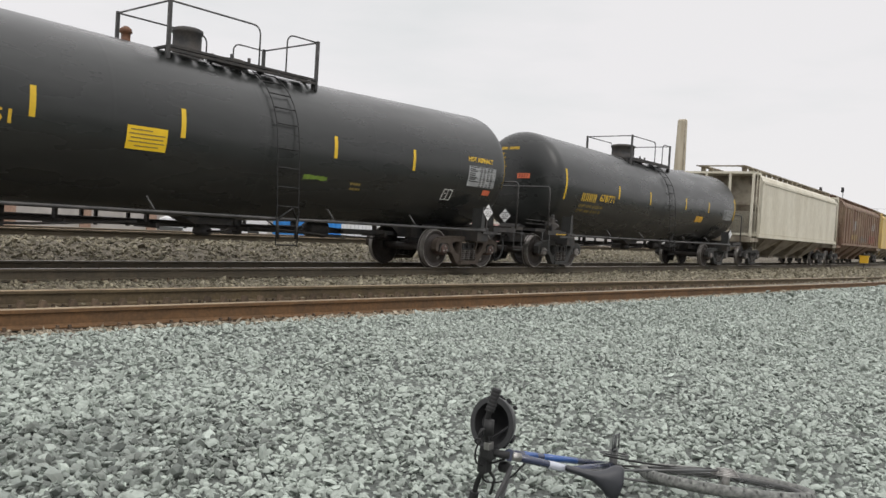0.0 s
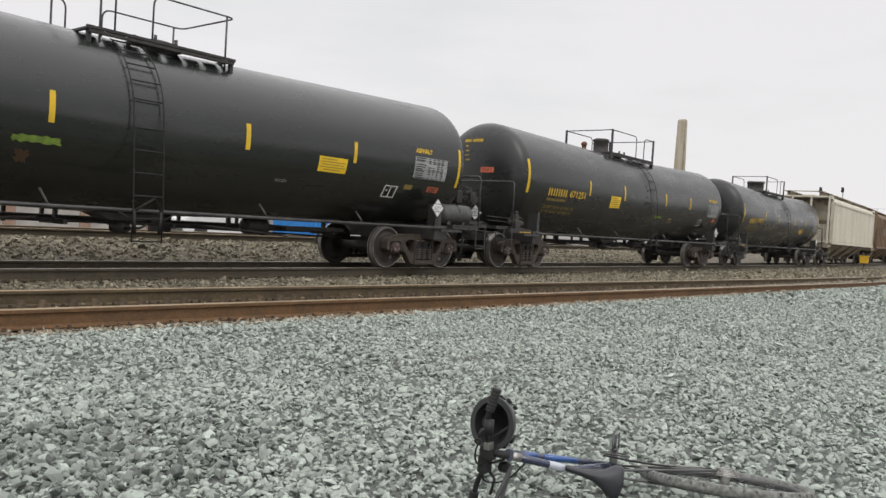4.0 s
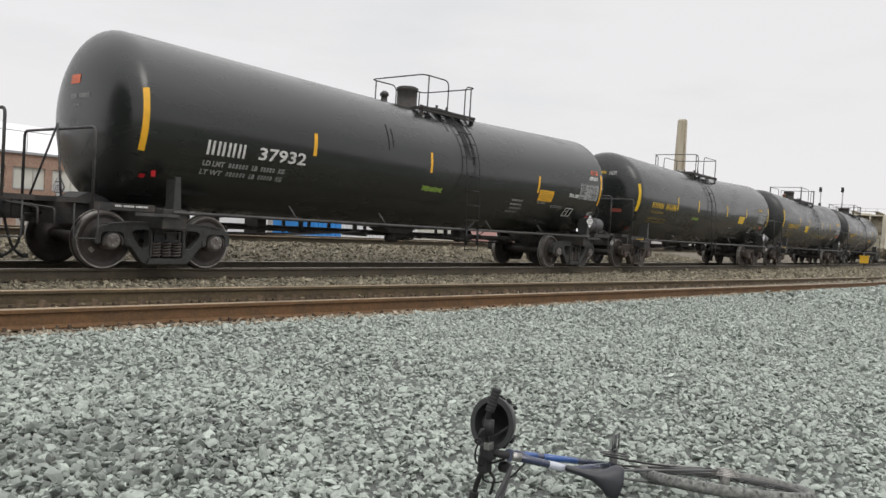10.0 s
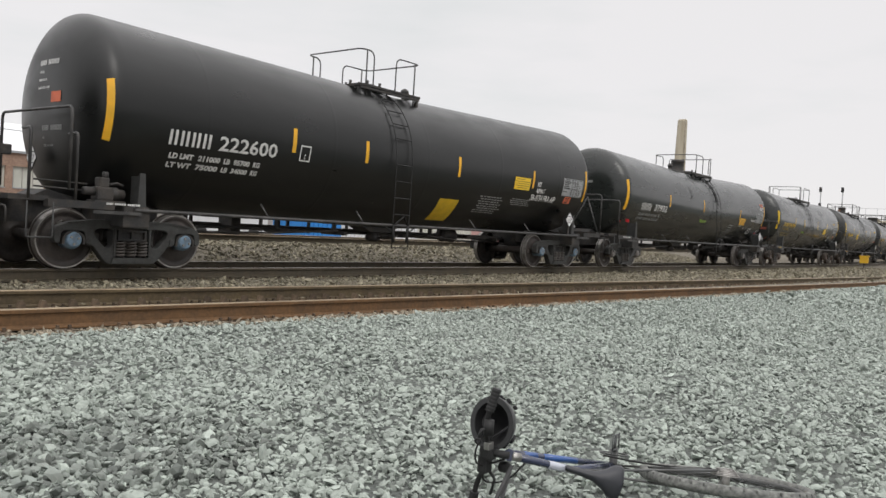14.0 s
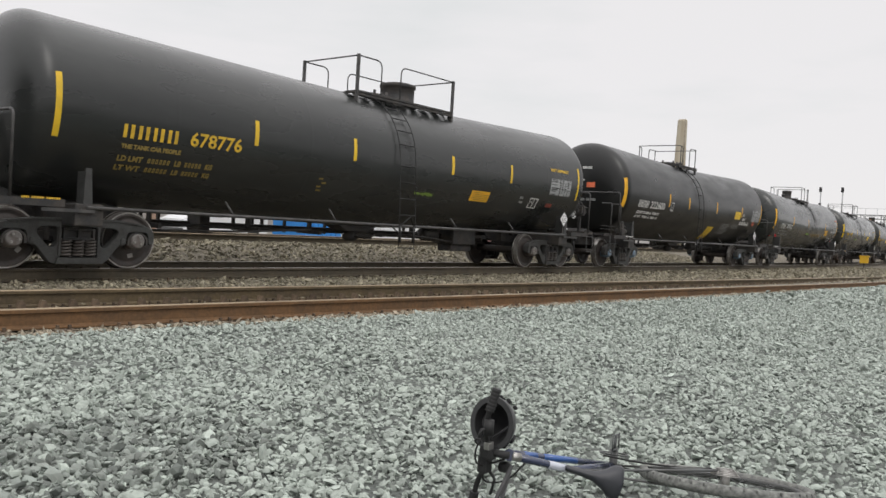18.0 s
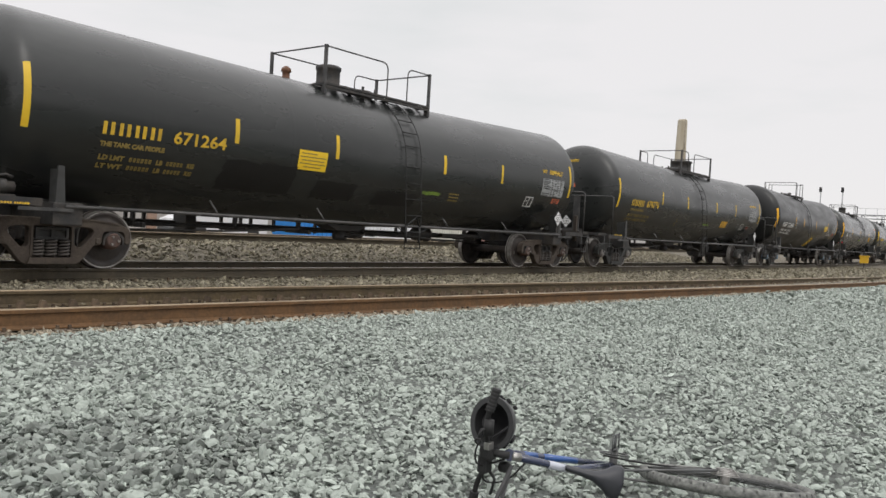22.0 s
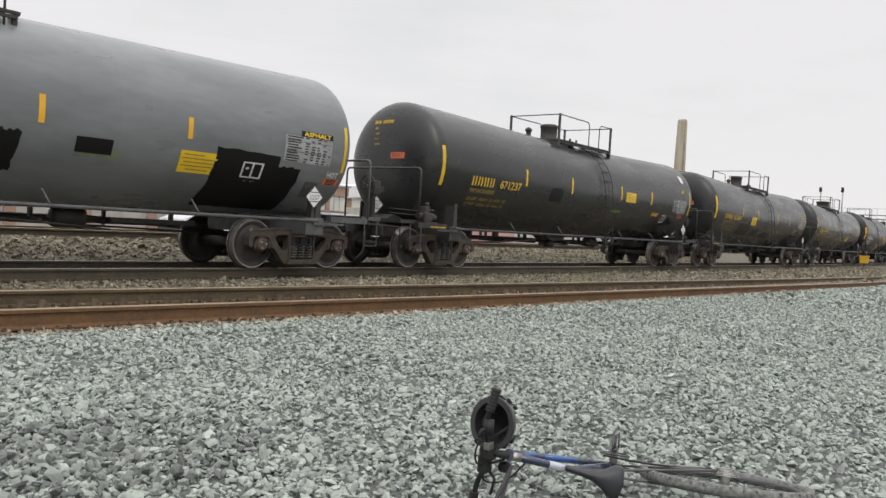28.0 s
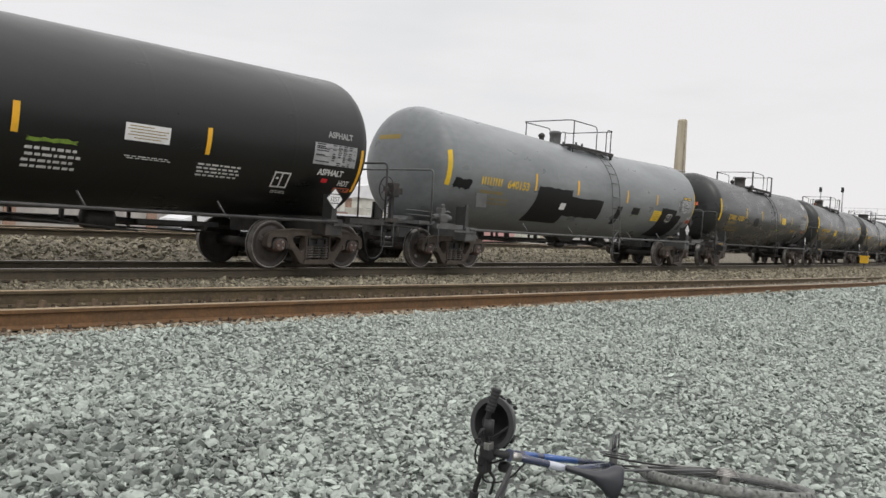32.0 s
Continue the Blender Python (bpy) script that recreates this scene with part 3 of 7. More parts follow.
# ---- tank cars
def build_tank(r, rear, front):
    def build(bm):
        n = 18
        arc = [(math.cos(math.pi / 2 * i / n) ** (2 / BULGE), max(r * math.sin(math.pi / 2 * i / n) ** (2 / BULGE), 0.015)) for i in range(n + 1)]
        prof = [(rear + HEAD * (1 - a), q) for a, q in arc]
        mid = (rear + front) / 2
        for x in (-5.2, -2.6, 0.0, 2.6, 5.2):
            prof += [(mid + x - 0.3, r), (mid + x - 0.06, r), (mid + x - 0.02, r), (mid + x, r + 0.0015), (mid + x + 0.02, r), (mid + x + 0.06, r), (mid + x + 0.3, r)]
        prof += [(front - HEAD * (1 - a), q) for a, q in arc[::-1]]
        lathe(bm, prof, "x", 112, (0, 0, TANK_LOW + r))
        for v in bm.verts:
            v.co.z += SLOPE * abs(v.co.x - mid)
    return build


def build_stub_sill(bm):
    # the draft sill, end deck and bolster under one end, built for the +x end
    box(bm, 5.2, 7.75, -0.2, 0.2, 0.62, 0.95)
    box(bm, 7.45, 7.95, -1.35, 1.35, 0.93, 1.0)
    box(bm, 6.05, 6.45, -1.42, 1.42, 0.62, 0.92, bevel=0.02)
    prism(bm, [(5.4, 0.95), (7.3, 0.95), (7.0, 1.1), (5.6, 0.78)], -0.3, 0.3)
    box(bm, 6.6, 7.5, -1.45, -1.32, 0.86, 0.96)
    box(bm, 6.6, 7.5, 1.32, 1.45, 0.86, 0.96)


def build_coupler(bm):
    box(bm, 7.7, 8.12, -0.075, 0.075, 0.74, 0.89, bevel=0.015)
    prism(bm, [(8.05, 0.66), (8.3, 0.66), (8.3, 0.98), (8.05, 0.98)], -0.17, 0.06)
    prism(bm, [(8.12, 0.68), (8.36, 0.72), (8.36, 0.92), (8.12, 0.96)], -0.22, -0.10)


def build_end_rail(bm):
    # the hand rail over the +x end deck
    tube(bm, rounded([(7.52, -1.43, 0.95), (7.52, -1.43, 2.05), (7.56, 0.62, 2.05), (7.56, 0.62, 0.98)], 0.1, 4), 0.021, 8)


def build_rail_brace(bm):
    # a pair of slanting stays under the rear hand rail
    tube(bm, [(-7.54, -0.4, 2.04), (-7.66, -0.85, 0.99)], 0.016, 6)
    tube(bm, [(-7.54, -0.4, 2.04), (-7.66, 0.12, 0.99)], 0.016, 6)


def build_step(bm):
    # the stirrup step under the near corner of the +x end
    tube(bm, rounded([(7.43, -1.45, 0.92), (7.43, -1.45, 0.46), (7.76, -1.45, 0.46), (7.76, -1.45, 0.92)], 0.03, 2), 0.011, 6)


def build_tank_saddle(bm):
    # an upright tapered pad plate from the deck to the tank, near side, with a gusset behind it
    prism(bm, [(-0.065, 0.90), (0.065, 0.90), (0.045, 1.40), (-0.035, 1.40)], -1.40, -1.365)
    prism(bm, [(-0.012, 0.90), (0.012, 0.90), (0.012, 1.36), (-0.012, 1.36)], -1.365, -1.10)
    box(bm, -0.10, 0.10, -1.40, -1.2, 0.89, 0.905)


def build_side_rail(bm):
    # running pipe and sill along the near side, with braces to the tank
    tube(bm, [(-6.3, -1.44, 0.87), (6.3, -1.44, 0.87)], 0.027, 8)
    box(bm, -6.9, -6.2, -1.46, -1.43, 0.80, 0.845)
    box(bm, 6.2, 6.9, -1.46, -1.43, 0.80, 0.845)


def build_brace(bm):
    tube(bm, [(0.0, -1.44, 0.87), (-0.04, -1.38, 0.98), (-0.07, -1.30, 1.09)], 0.017, 6)


def build_under_post(bm):
    tube(bm, [(0, 0, 0.84), (0, 0, 0.60)], 0.03, 6)


def build_underframe(bm):
    # train line, brake rods and heater pipes under the tank, and their hangers
    tube(bm, [(-5.6, 1.38, 0.62), (5.6, 1.38, 0.62)], 0.016, 6)
    tube(bm, [(-5.2, 0.95, 0.70), (5.2, 0.95, 0.70)], 0.03, 6)
    tube(bm, [(-5.6, 0.25, 0.66), (5.6, 0.25, 0.66)], 0.035, 6)
    for x in (-3.9, -3.55, -1.9, -1.44, -1.19, -0.6, 0.55, 1.9, 3.2, 3.9):
        box(bm, x - 0.025, x + 0.025, 1.35, 1.41, 0.58, 0.88)
    for x in (-3.1, 1.15):
        box(bm, x - 0.09, x + 0.12, 0.6, 1.0, 0.52, 0.88)
    tube(bm, [(1.1, 0.8, 0.62), (2.6, 0.5, 0.60), (5.0, 0.2, 0.55)], 0.018, 6)
    tube(bm, [(-1.5, -0.5, 0.70), (-3.0, -0.3, 0.60), (-5.2, 0.0, 0.55)], 0.02, 6)
    for x in (-4.4, -2.4, -0.9, 0.9, 2.2, 4.5):
        box(bm, x - 0.03, x + 0.03, -0.1, 0.6, 0.60, 0.68)
        box(bm, x - 0.02, x + 0.02, 0.2, 0.3, 0.66, 0.95)


def build_brake_cylinder(bm):
    # cylinder with its push rod and lever, hung below the tank
    lathe(bm, [(2.45, 0.05), (2.47, 0.14), (2.52, 0.15), (2.86, 0.15), (2.88, 0.17), (2.93, 0.17), (2.95, 0.06), (3.3, 0.04)], "x", 18, (0, 0.15, 0.70))
    box(bm, 3.3, 4.8, -0.03, 0.10, 0.66, 0.74)
    tube(bm, [(3.2, -0.2, 0.55), (2.2, -0.45, 0.62), (1.2, -0.5, 0.68)], 0.018, 6)


def build_low_box(bm):
    box(bm, 3.12, 4.0, -0.28, 0.34, 0.50, 0.86, bevel=0.02)
    box(bm, 3.18, 3.95, -0.18, 0.24, 0.33, 0.50, bevel=0.03)


def build_outlet(bm):
    lathe(bm, [(0.50, 0.10), (0.54, 0.16), (0.62, 0.16), (0.65, 0.12), (0.90, 0.12)], "z", 16)
    prism(bm, [(-0.75, 0.90), (0.75, 0.90), (0.28, 0.70), (-0.28, 0.70)], -0.22, 0.22)
    tube(bm, [(0.0, -0.15, 0.58), (0.0, -0.6, 0.60), (0.1, -0.62, 0.66)], 0.02, 6)


def build_ladder(r):
    def build(bm):
        out, mid = r + 0.06, TANK_LOW + r
        foot = min(-1.47, -out)
        for x in (-0.23, 0.23):
            tube(bm, [(x, foot, 0.42), (x, foot, 0.95), (x, -out - 0.02, mid - 0.1)] + [(x, -out * math.cos(a), mid + out * math.sin(a)) for a in [radians(v) for v in range(8, 66, 8)]], 0.0105, 6)
        for z in (0.44, 0.76, 1.08, 1.40, 1.72, 2.04):
            y = foot if z < 1 else foot + (z - 0.95) / (mid - 1.05) * (-out - 0.02 - foot)
            tube(bm, [(-0.23, y, z), (0.23, y, z)], 0.012, 5)
        for a in (14, 26, 38, 50, 62):
            p = (-out * math.cos(radians(a)), mid + out * math.sin(radians(a)))
            tube(bm, [(-0.23, *p), (0.23, *p)], 0.012, 5)
        tube(bm, [(-0.21, -1.46, 0.86), (0.11, -1.45, 1.06), (0.21, -1.46, 0.86)], 0.02, 5)
        for x in (-0.21, 0.21):
            tube(bm, [(x, -1.46, 0.87), (x * 0.9, -1.47, 0.54)], 0.026, 5)
            tube(bm, [(x * 2.2, -1.45, 0.86), (x, -1.46, 0.72)], 0.013, 5)
    return build


PLAT_Y = 0.78


def build_platform(x0, x1):
    def build(bm):
        # the top walkway: side channels, cross members, grating and feet
        for y in (-PLAT_Y, PLAT_Y):
            box(bm, x0 - 0.03, x1 + 0.03, y - 0.025, y + 0.025, 3.40, 3.44)
            box(bm, x0, x1, y - 0.03, y + 0.03, 3.34, 3.385)
        n = max(int((x1 - x0) / 0.75), 2)
        for k in range(n + 1):
            x = x0 + (x1 - x0) * k / n
            box(bm, x - 0.025, x + 0.025, -PLAT_Y - 0.02, PLAT_Y + 0.02, 3.385, 3.42)
        m = int((x1 - x0) / 0.33)
        for k in range(m):
            for y0, y1 in ((-0.76, -0.42), (0.42, 0.76)):
                a = x0 + 0.03 + (x1 - x0 - 0.03) * k / m
                box(bm, a, a + 0.25, y0, y1, 3.425, 3.445)
        for x in (x0 + 0.02, x1 - 0.02):
            for y in (-0.74, 0.74):
                box(bm, x - 0.03, x + 0.03, y - 0.03, y + 0.03, 3.20, 3.36)
    return build


def build_platform_rail(x0, x1, g0, g1, side, front, square):
    """One hand rail of the walkway: along its near or far side, from the ladder gap to its rear or front end."""
    def build(bm):
        r, y, top = 0.0145, side * PLAT_Y, 4.10
        if front:
            path = [(g1, y, 3.40), (g1, y, top), (x1, y, top)]
        else:
            path = [(g0, y, 3.40), (g0, y, top), (x0, y, top)]
        end = path[-1]
        if square:
            tube(bm, rounded(path, 0.16, 6), r, 6)
            # stout angle post at the corner
            box(bm, end[0] - 0.026, end[0] + 0.026, y - 0.026, y + 0.026, 3.22, top + 0.025)
        else:
            inward = (end[0] + (0.16 if not front else -0.16), y, top)
            tube(bm, rounded(path[:2] + [end, (end[0], y - side * 0.35, top)], 0.16, 6), r, 6)
            tube(bm, [inward, (inward[0], y, 3.22)], r * 1.15, 6)
        if side < 0:
            a = (end[0], y if square else y + 0.35, top)
            tube(bm, [a, (end[0], PLAT_Y if square else PLAT_Y - 0.35, top)], r, 6)
    return build


def build_dome_round(bm):
    lathe(bm, [(3.42, 0.36), (3.50, 0.36), (3.52, 0.30), (3.86, 0.30), (3.88, 0.325), (3.94, 0.325), (3.97, 0.25), (3.98, 0.02)], "z", 28)


def build_manway(bm):
    lathe(bm, [(3.44, 0.30), (3.58, 0.30), (3.60, 0.36), (3.66, 0.36), (3.70, 0.25), (3.71, 0.02)], "z", 24)
    for k in range(6):
        a = k * math.tau / 6
        lathe(bm, [(3.56, 0.03), (3.74, 0.03)], "z", 6, (0.36 * math.cos(a), 0.36 * math.sin(a), 0))
    tube(bm, [(-0.4, 0, 3.6), (0.45, 0.1, 3.68)], 0.03, 6)


def build_vent(bm):
    lathe(bm, [(3.50, 0.10), (3.62, 0.10), (3.64, 0.07), (3.74, 0.07), (3.76, 0.10), (3.82, 0.085), (3.86, 0.03)], "z", 14)


def build_brake_wheel(bm):
    # the rim of a hand wheel facing the end, centre at 0
    tube(bm, [(0, 0.25 * math.cos(k * math.tau / 20), 0.25 * math.sin(k * math.tau / 20)) for k in range(20)], 0.014, 6, closed=True)


def build_wheel_spoke(bm):
    tube(bm, [(-0.02, 0, 0.03), (0, 0, 0.25)], 0.009, 5)


def build_wheel_hub(bm):
    lathe(bm, [(-0.05, 0.05), (0.04, 0.05)], "x", 10)


def build_brake_stand(bm):
    box(bm, 0.06, 0.26, -0.11, 0.11, -0.16, 0.14, bevel=0.03)
    box(bm, 0.1, 0.18, -0.04, 0.04, -0.8, -0.15)
    box(bm, 0.26, 0.42, -0.06, 0.06, -0.1, 0.04, bevel=0.02)


def build_valve_gear(bm):
    # the control valve on its bracket, with the pipes that run back to the end
    box(bm, -0.20, 0.04, -0.1, 0.1, 0.98, 1.17, bevel=0.03)
    box(bm, -0.16, -0.02, -0.08, 0.08, 1.15, 1.30, bevel=0.025)
    lathe(bm, [(1.28, 0.045), (1.36, 0.045), (1.38, 0.03)], "z", 10, (-0.06, -0.02, 0))
    lathe(bm, [(-0.36, 0.045), (-0.34, 0.06), (-0.19, 0.06)], "x", 10, (0, 0, 1.1))
    lathe(bm, [(0.02, 0.08), (0.04, 0.095), (0.12, 0.095), (0.14, 0.07), (0.22, 0.07)], "x", 12, (0, 0, 1.08))
    tube(bm, [(-0.02, 0, 1.2), (0.12, -0.02, 1.23), (0.2, -0.02, 1.2)], 0.02, 6)
    for dz in (1.10, 1.19):
        tube(bm, [(-0.3, 0, dz), (-0.9, 0.25, dz + 0.02)], 0.012, 5)
    box(bm, -0.24, 0.2, -0.12, 0.12, 0.93, 0.985)


def build_reservoir(bm):
    lathe(bm, [(-0.50, 0.02), (-0.48, 0.15), (-0.43, 0.2), (0.43, 0.2), (0.48, 0.15), (0.50, 0.02)], "x", 20, (0, 0, 1.2))
    for x in (-0.02, 0.02):
        lathe(bm, [(x - 0.012, 0.215), (x + 0.012, 0.215)], "x", 20, (0, 0, 1.2))
    box(bm, -0.3, -0.2, -0.1, 0.1, 0.95, 1.06)
    box(bm, 0.2, 0.3, -0.1, 0.1, 0.95, 1.06)


def build_hose(bm):
    pts = [(7.95, -0.40, 0.72), (7.98, -0.45, 0.50), (8.06, -0.45, 0.26), (8.18, -0.42, 0.16), (8.27, -0.40, 0.155)]
    tube(bm, rounded(pts, 0.08, 4), 0.02, 8)
    lathe(bm, [(8.20, 0.034), (8.28, 0.034)], "x", 8, (0, -0.40, 0.155))
    tube(bm, [(7.7, -0.34, 0.76), (7.95, -0.40, 0.73)], 0.03, 6)


def build_uncoupling_lever(bm):
    tube(bm, rounded([(7.98, -1.38, 0.62), (7.98, -1.38, 0.84), (8.0, -0.9, 0.86), (8.02, -0.1, 0.9), (8.1, 0.0, 0.98)], 0.06, 3), 0.015, 6)


def build_placard(bm):
    # a diamond on edge, facing the near side, centre at 0
    h = 0.2
    a = [(-h, 0), (0, -h), (h, 0), (0, h)]
    prism(bm, a, -0.006, 0.006, 0)
    b = [(x * 0.9, z * 0.9) for x, z in a]
    prism(bm, b, -0.009, -0.006, 1)
    box(bm, -0.12, 0.12, -0.0105, -0.009, 0.075, 0.09, slot=2)
    box(bm, -0.10, 0.10, -0.0105, -0.009, -0.085, -0.07, slot=2)


M["redvent"] = mat("dull_orange_valve", (0.15, 0.065, 0.03), 0.7, second=(0.07, 0.04, 0.028), scale=12, amount=0.6)
M["placard_edge"] = mat("black_placard_edge", (0.03, 0.03, 0.03), 0.5)
M["placard_white"] = mat("white_placard", (0.72, 0.72, 0.72), 0.5, second=(0.6, 0.6, 0.58), scale=8, amount=0.5)


def flat_text(name, parent, material, text, at, height, width, face="near", label=""):
    vs, fs = glyphs(text, height, 0.0, width)
    bm = bmesh.new()
    bv = [bm.verts.new((u - width / 2, 0, v)) for u, v in vs]
    for f in fs:
        try:
            bm.faces.new([bv[i] for i in f])
        except ValueError:
            pass
    ob = part(name, bm, material, parent, label)
    ob.location = at
    return ob


def placard(car, x, y, z, turn=0.0):
    p = part("hazard_placard", shared("hazard_placard", build_placard, [M["placard_edge"], M["placard_white"], M["darktext"]]), None, car, "white diamond placard on a black holder")
    p.matrix_basis = pose(x, y, z, 0, 0, turn)
    flat_text("placard_number", p, M["darktext"], "3257", (0, -0.0105, -0.045), 0.085, 0.22)


def data_panel(car, x0, x1, a0, a1, lean=0.0):
    d = decal("data_panel", car, M["panel"], x0, x1, a0, a1, lean, "grey panel printed with rows of test data")
    bm = bmesh.new()
    rnd = random.Random(int(x0 * 100) + len(car.name))
    n = 10
    cols = (0.03, 0.40, 0.53, 0.66, 0.79, 0.92, 0.985)
    for j in range(n):
        a = a0 + (a1 - a0) * (j + 0.22) / n
        aa = a0 + (a1 - a0) * (j + 0.72) / n
        k = 1 - ((a + aa) / 2 - a0) / (a1 - a0)
        for i, (c0, c1) in enumerate(zip(cols, cols[1:])):
            if (i == 5 and j % 3) or rnd.random() < 0.12:
                continue
            c1 -= 0.02 + (c1 - c0) * rnd.uniform(0.0, 0.4)
            u0, u1 = x0 + (x1 - x0) * (c0 + 0.01) + lean * k, x0 + (x1 - x0) * c1 + lean * k
            bm.faces.new([bm.verts.new(on_tank(u, b, 0.007)) for u, b in ((u0, a), (u1, a), (u1, aa), (u0, aa))])
    for j in (4, 8):
        a = a0 + (a1 - a0) * j / n
        bm.faces.new([bm.verts.new(on_tank(u, b, 0.007)) for u, b in ((x0 + 0.02, a - 0.15), (x1 - 0.02, a - 0.15), (x1 - 0.02, a + 0.15), (x0 + 0.02, a + 0.15))])
    tagged(part("data_print", bm, M["darktext"], d), kind="stuff")


def frame_sign(car, x0, x1, a0, a1, material, lean=0.0, inner=True):
    """A square outline with a block inside, as stencilled on the tank."""
    bm = bmesh.new()
    t = (x1 - x0) * 0.09
    ta = (a1 - a0) * 0.09

    def quad(u0, u1, b0, b1):
        bm.faces.new([bm.verts.new(on_tank(u + lean * (1 - (b - a0) / (a1 - a0)), b, 0.0105)) for u, b in ((u0, b0), (u1, b0), (u1, b1), (u0, b1))])
    quad(x0, x1, a0, a0 + ta), quad(x0, x1, a1 - ta, a1), quad(x0, x0 + t, a0 + ta, a1 - ta), quad(x1 - t, x1, a0 + ta, a1 - ta)
    if inner:
        m = (x0 + x1) / 2
        quad(m - t / 2, m + t / 2, a0 + ta, a1 - ta)
        quad(x0 + 2 * t, m - 2 * t, a0 + 6 * ta, a0 + 7.5 * ta)
    tagged(part("test_stencil", bm, M[material], car, "stencilled square test mark"), kind="stuff")


def mirrored(me, key, x=1, y=1):
    """The mesh turned over in x or y."""
    if key not in CACHE:
        c = me.copy()
        c.transform(Matrix.Diagonal((x, y, 1, 1)))
        if x * y < 0:
            c.flip_normals()
        CACHE[key] = c
    return CACHE[key]


def tank_car(label, paint="black", frame_mat="frame_grey", cap="", metal="iron", rails="pipe", dome="round", dome_x=0.0,
             dome_k=1.0, plat=(-1.3, 1.7, 0.4, 1.0), square=True, manway_x=None, vent_x=None, ladder_x=0.0, brake_end=0, gear_x=-6.95, reservoir_front=False,
             rear_bogie=-6.15, front_bogie=6.2, rail_x=7.5, rail_z=0.0, up=0.0, skid=False, r=1.326, nominal=1.345, rear=-7.05, front=7.45, vent="iron"):
    car = empty("tank_car")
    cap = cap or ("cap_rust" if frame_mat == "frame_rust" else "cap_steel")
    DIMS[car] = {"r": r, "rear": rear, "front": front, "nominal": nominal}
    tagged(car, label, "tank car", group="cars of the freight train")
    part("tank", shared("tank_" + paint + str((r, rear, front)), build_tank(r, rear, front), M[paint]), None, car)
    for ex in (1, -1):
        for nm, fn, mt in (("end_deck", build_stub_sill, metal), ("coupler", build_coupler, "iron"), ("brake_hose", build_hose, "hose"), ("end_handrail", build_end_rail, rails), ("uncoupling_lever", build_uncoupling_lever, "iron")):
            me = shared(nm + mt, fn, M[mt])
            ob = part(nm, me if ex > 0 else mirrored(me, nm + mt + "b", ex, 1), None, car)
            if nm == "end_handrail" and ex < 0:
                ob.location = (7.52 - rail_x, 0, rail_z)
        for ey in (1, -1):
            for nm, fn, mt in (("stirrup_step", build_step, "step"), ("tank_saddle", build_tank_saddle, "step")):
                me = shared(nm + mt, fn, M[mt if metal == "iron" else metal])
                ob = part(nm, me if (ex, ey) == (1, 1) else mirrored(me, nm + mt + str((ex, ey)), ex, ey), None, car)
                if nm == "tank_saddle":
                    ob.location.x = (front_bogie + 0.05) if ex > 0 else (rear_bogie - 0.07)
        bogie(car, front_bogie if ex > 0 else rear_bogie, frame_mat, cap)
    me = shared("side_rail" + rails, build_side_rail, M[rails])
    part("side_rail", me, None, car)
    part("side_rail", mirrored(me, "side_rail_far" + rails, 1, -1), None, car)
    for x in (-3.95, -1.75, 1.75, 3.95):
        for ey in (1, -1):
            me = shared("brace" + rails, build_brace, M[rails])
            b = part("brace", me if ey > 0 else mirrored(me, "brace_far" + rails, 1, -1), None, car)
            b.location.x = x
    part("underframe_piping", shared("underframe", build_underframe, M["iron"]), None, car)
    part("bottom_outlet", shared("outlet", build_outlet, M["iron"]), None, car)
    if skid:
        part("equipment_box", shared("low_box", build_low_box, M["iron"]), None, car)
    part("brake_cylinder", shared("brake_cylinder", build_brake_cylinder, M["iron"]), None, car)
    lad = part("ladder", shared("ladder" + paint + str(r), build_ladder(r), M["ladder" if paint != "grey" else "greysteel"]), None, car)
    lad.location.x = ladder_x
    pf = part("top_platform", shared("platform" + str(plat), build_platform(plat[0], plat[1]), M["iron"]), None, car)
    pf.location.z = up
    for side in (-1, 1):
        for fr in (False, True):
            pr = part("platform_handrail", shared("platform_rail" + str((plat, side, fr, square)), build_platform_rail(*plat, side, fr, square), M["pipe"]), None, car)
            pr.location.z = up
    if dome == "round":
        me = shared("dome_" + metal, build_dome_round, M[metal])
        if str(dome_k) + me.name not in CACHE:
            CACHE[str(dome_k) + me.name] = me.copy()
            CACHE[str(dome_k) + me.name].transform(Matrix.Diagonal((dome_k, dome_k, 1, 1)))
        d = part("valve_housing", CACHE[str(dome_k) + me.name], None, car)
        d.location = (dome_x, 0, up - (0.10 if paint == "grey" else 0.03))
    mw = part("manway", shared("manway", build_manway, M["iron"]), None, car)
    mw.location = (manway_x if manway_x is not None else dome_x + 0.85, 0, up - 0.11)
    if vent_x is not None:
        v = part("safety_vent", shared("vent" + vent, build_vent, M[vent]), None, car)
        v.location = (vent_x, 0, up - 0.13)
    if brake_end:
        w = part("brake_wheel", shared("brake_wheel", build_brake_wheel, M["iron"]), None, car)
        w.matrix_basis = pose(brake_end * 8.05, -0.5, 1.62, 0, 0, 11 * brake_end)
        part("hub", shared("wheel_hub", build_wheel_hub, M["iron"]), None, w)
        for k in range(6):
            spoke = part("spoke", shared("wheel_spoke", build_wheel_spoke, M["iron"]), None, w)
            spoke.matrix_basis = pose(0, 0, 0, 60 * k, 0, 0)
        st = part("brake_stand", shared("brake_stand", build_brake_stand, M["iron"]), None, car)
        st.matrix_basis = pose(brake_end * 8.02, -0.5, 1.62, 0, 0, 0 if brake_end < 0 else 180)
    if gear_x is not None:
        g = part("brake_valve", shared("valve_gear" + metal, build_valve_gear, M[metal]), None, car)
        g.location = (gear_x, -1.25, 0)
    if reservoir_front:
        g = part("air_reservoir", shared("reservoir", build_reservoir, M["greysteel"]), None, car)
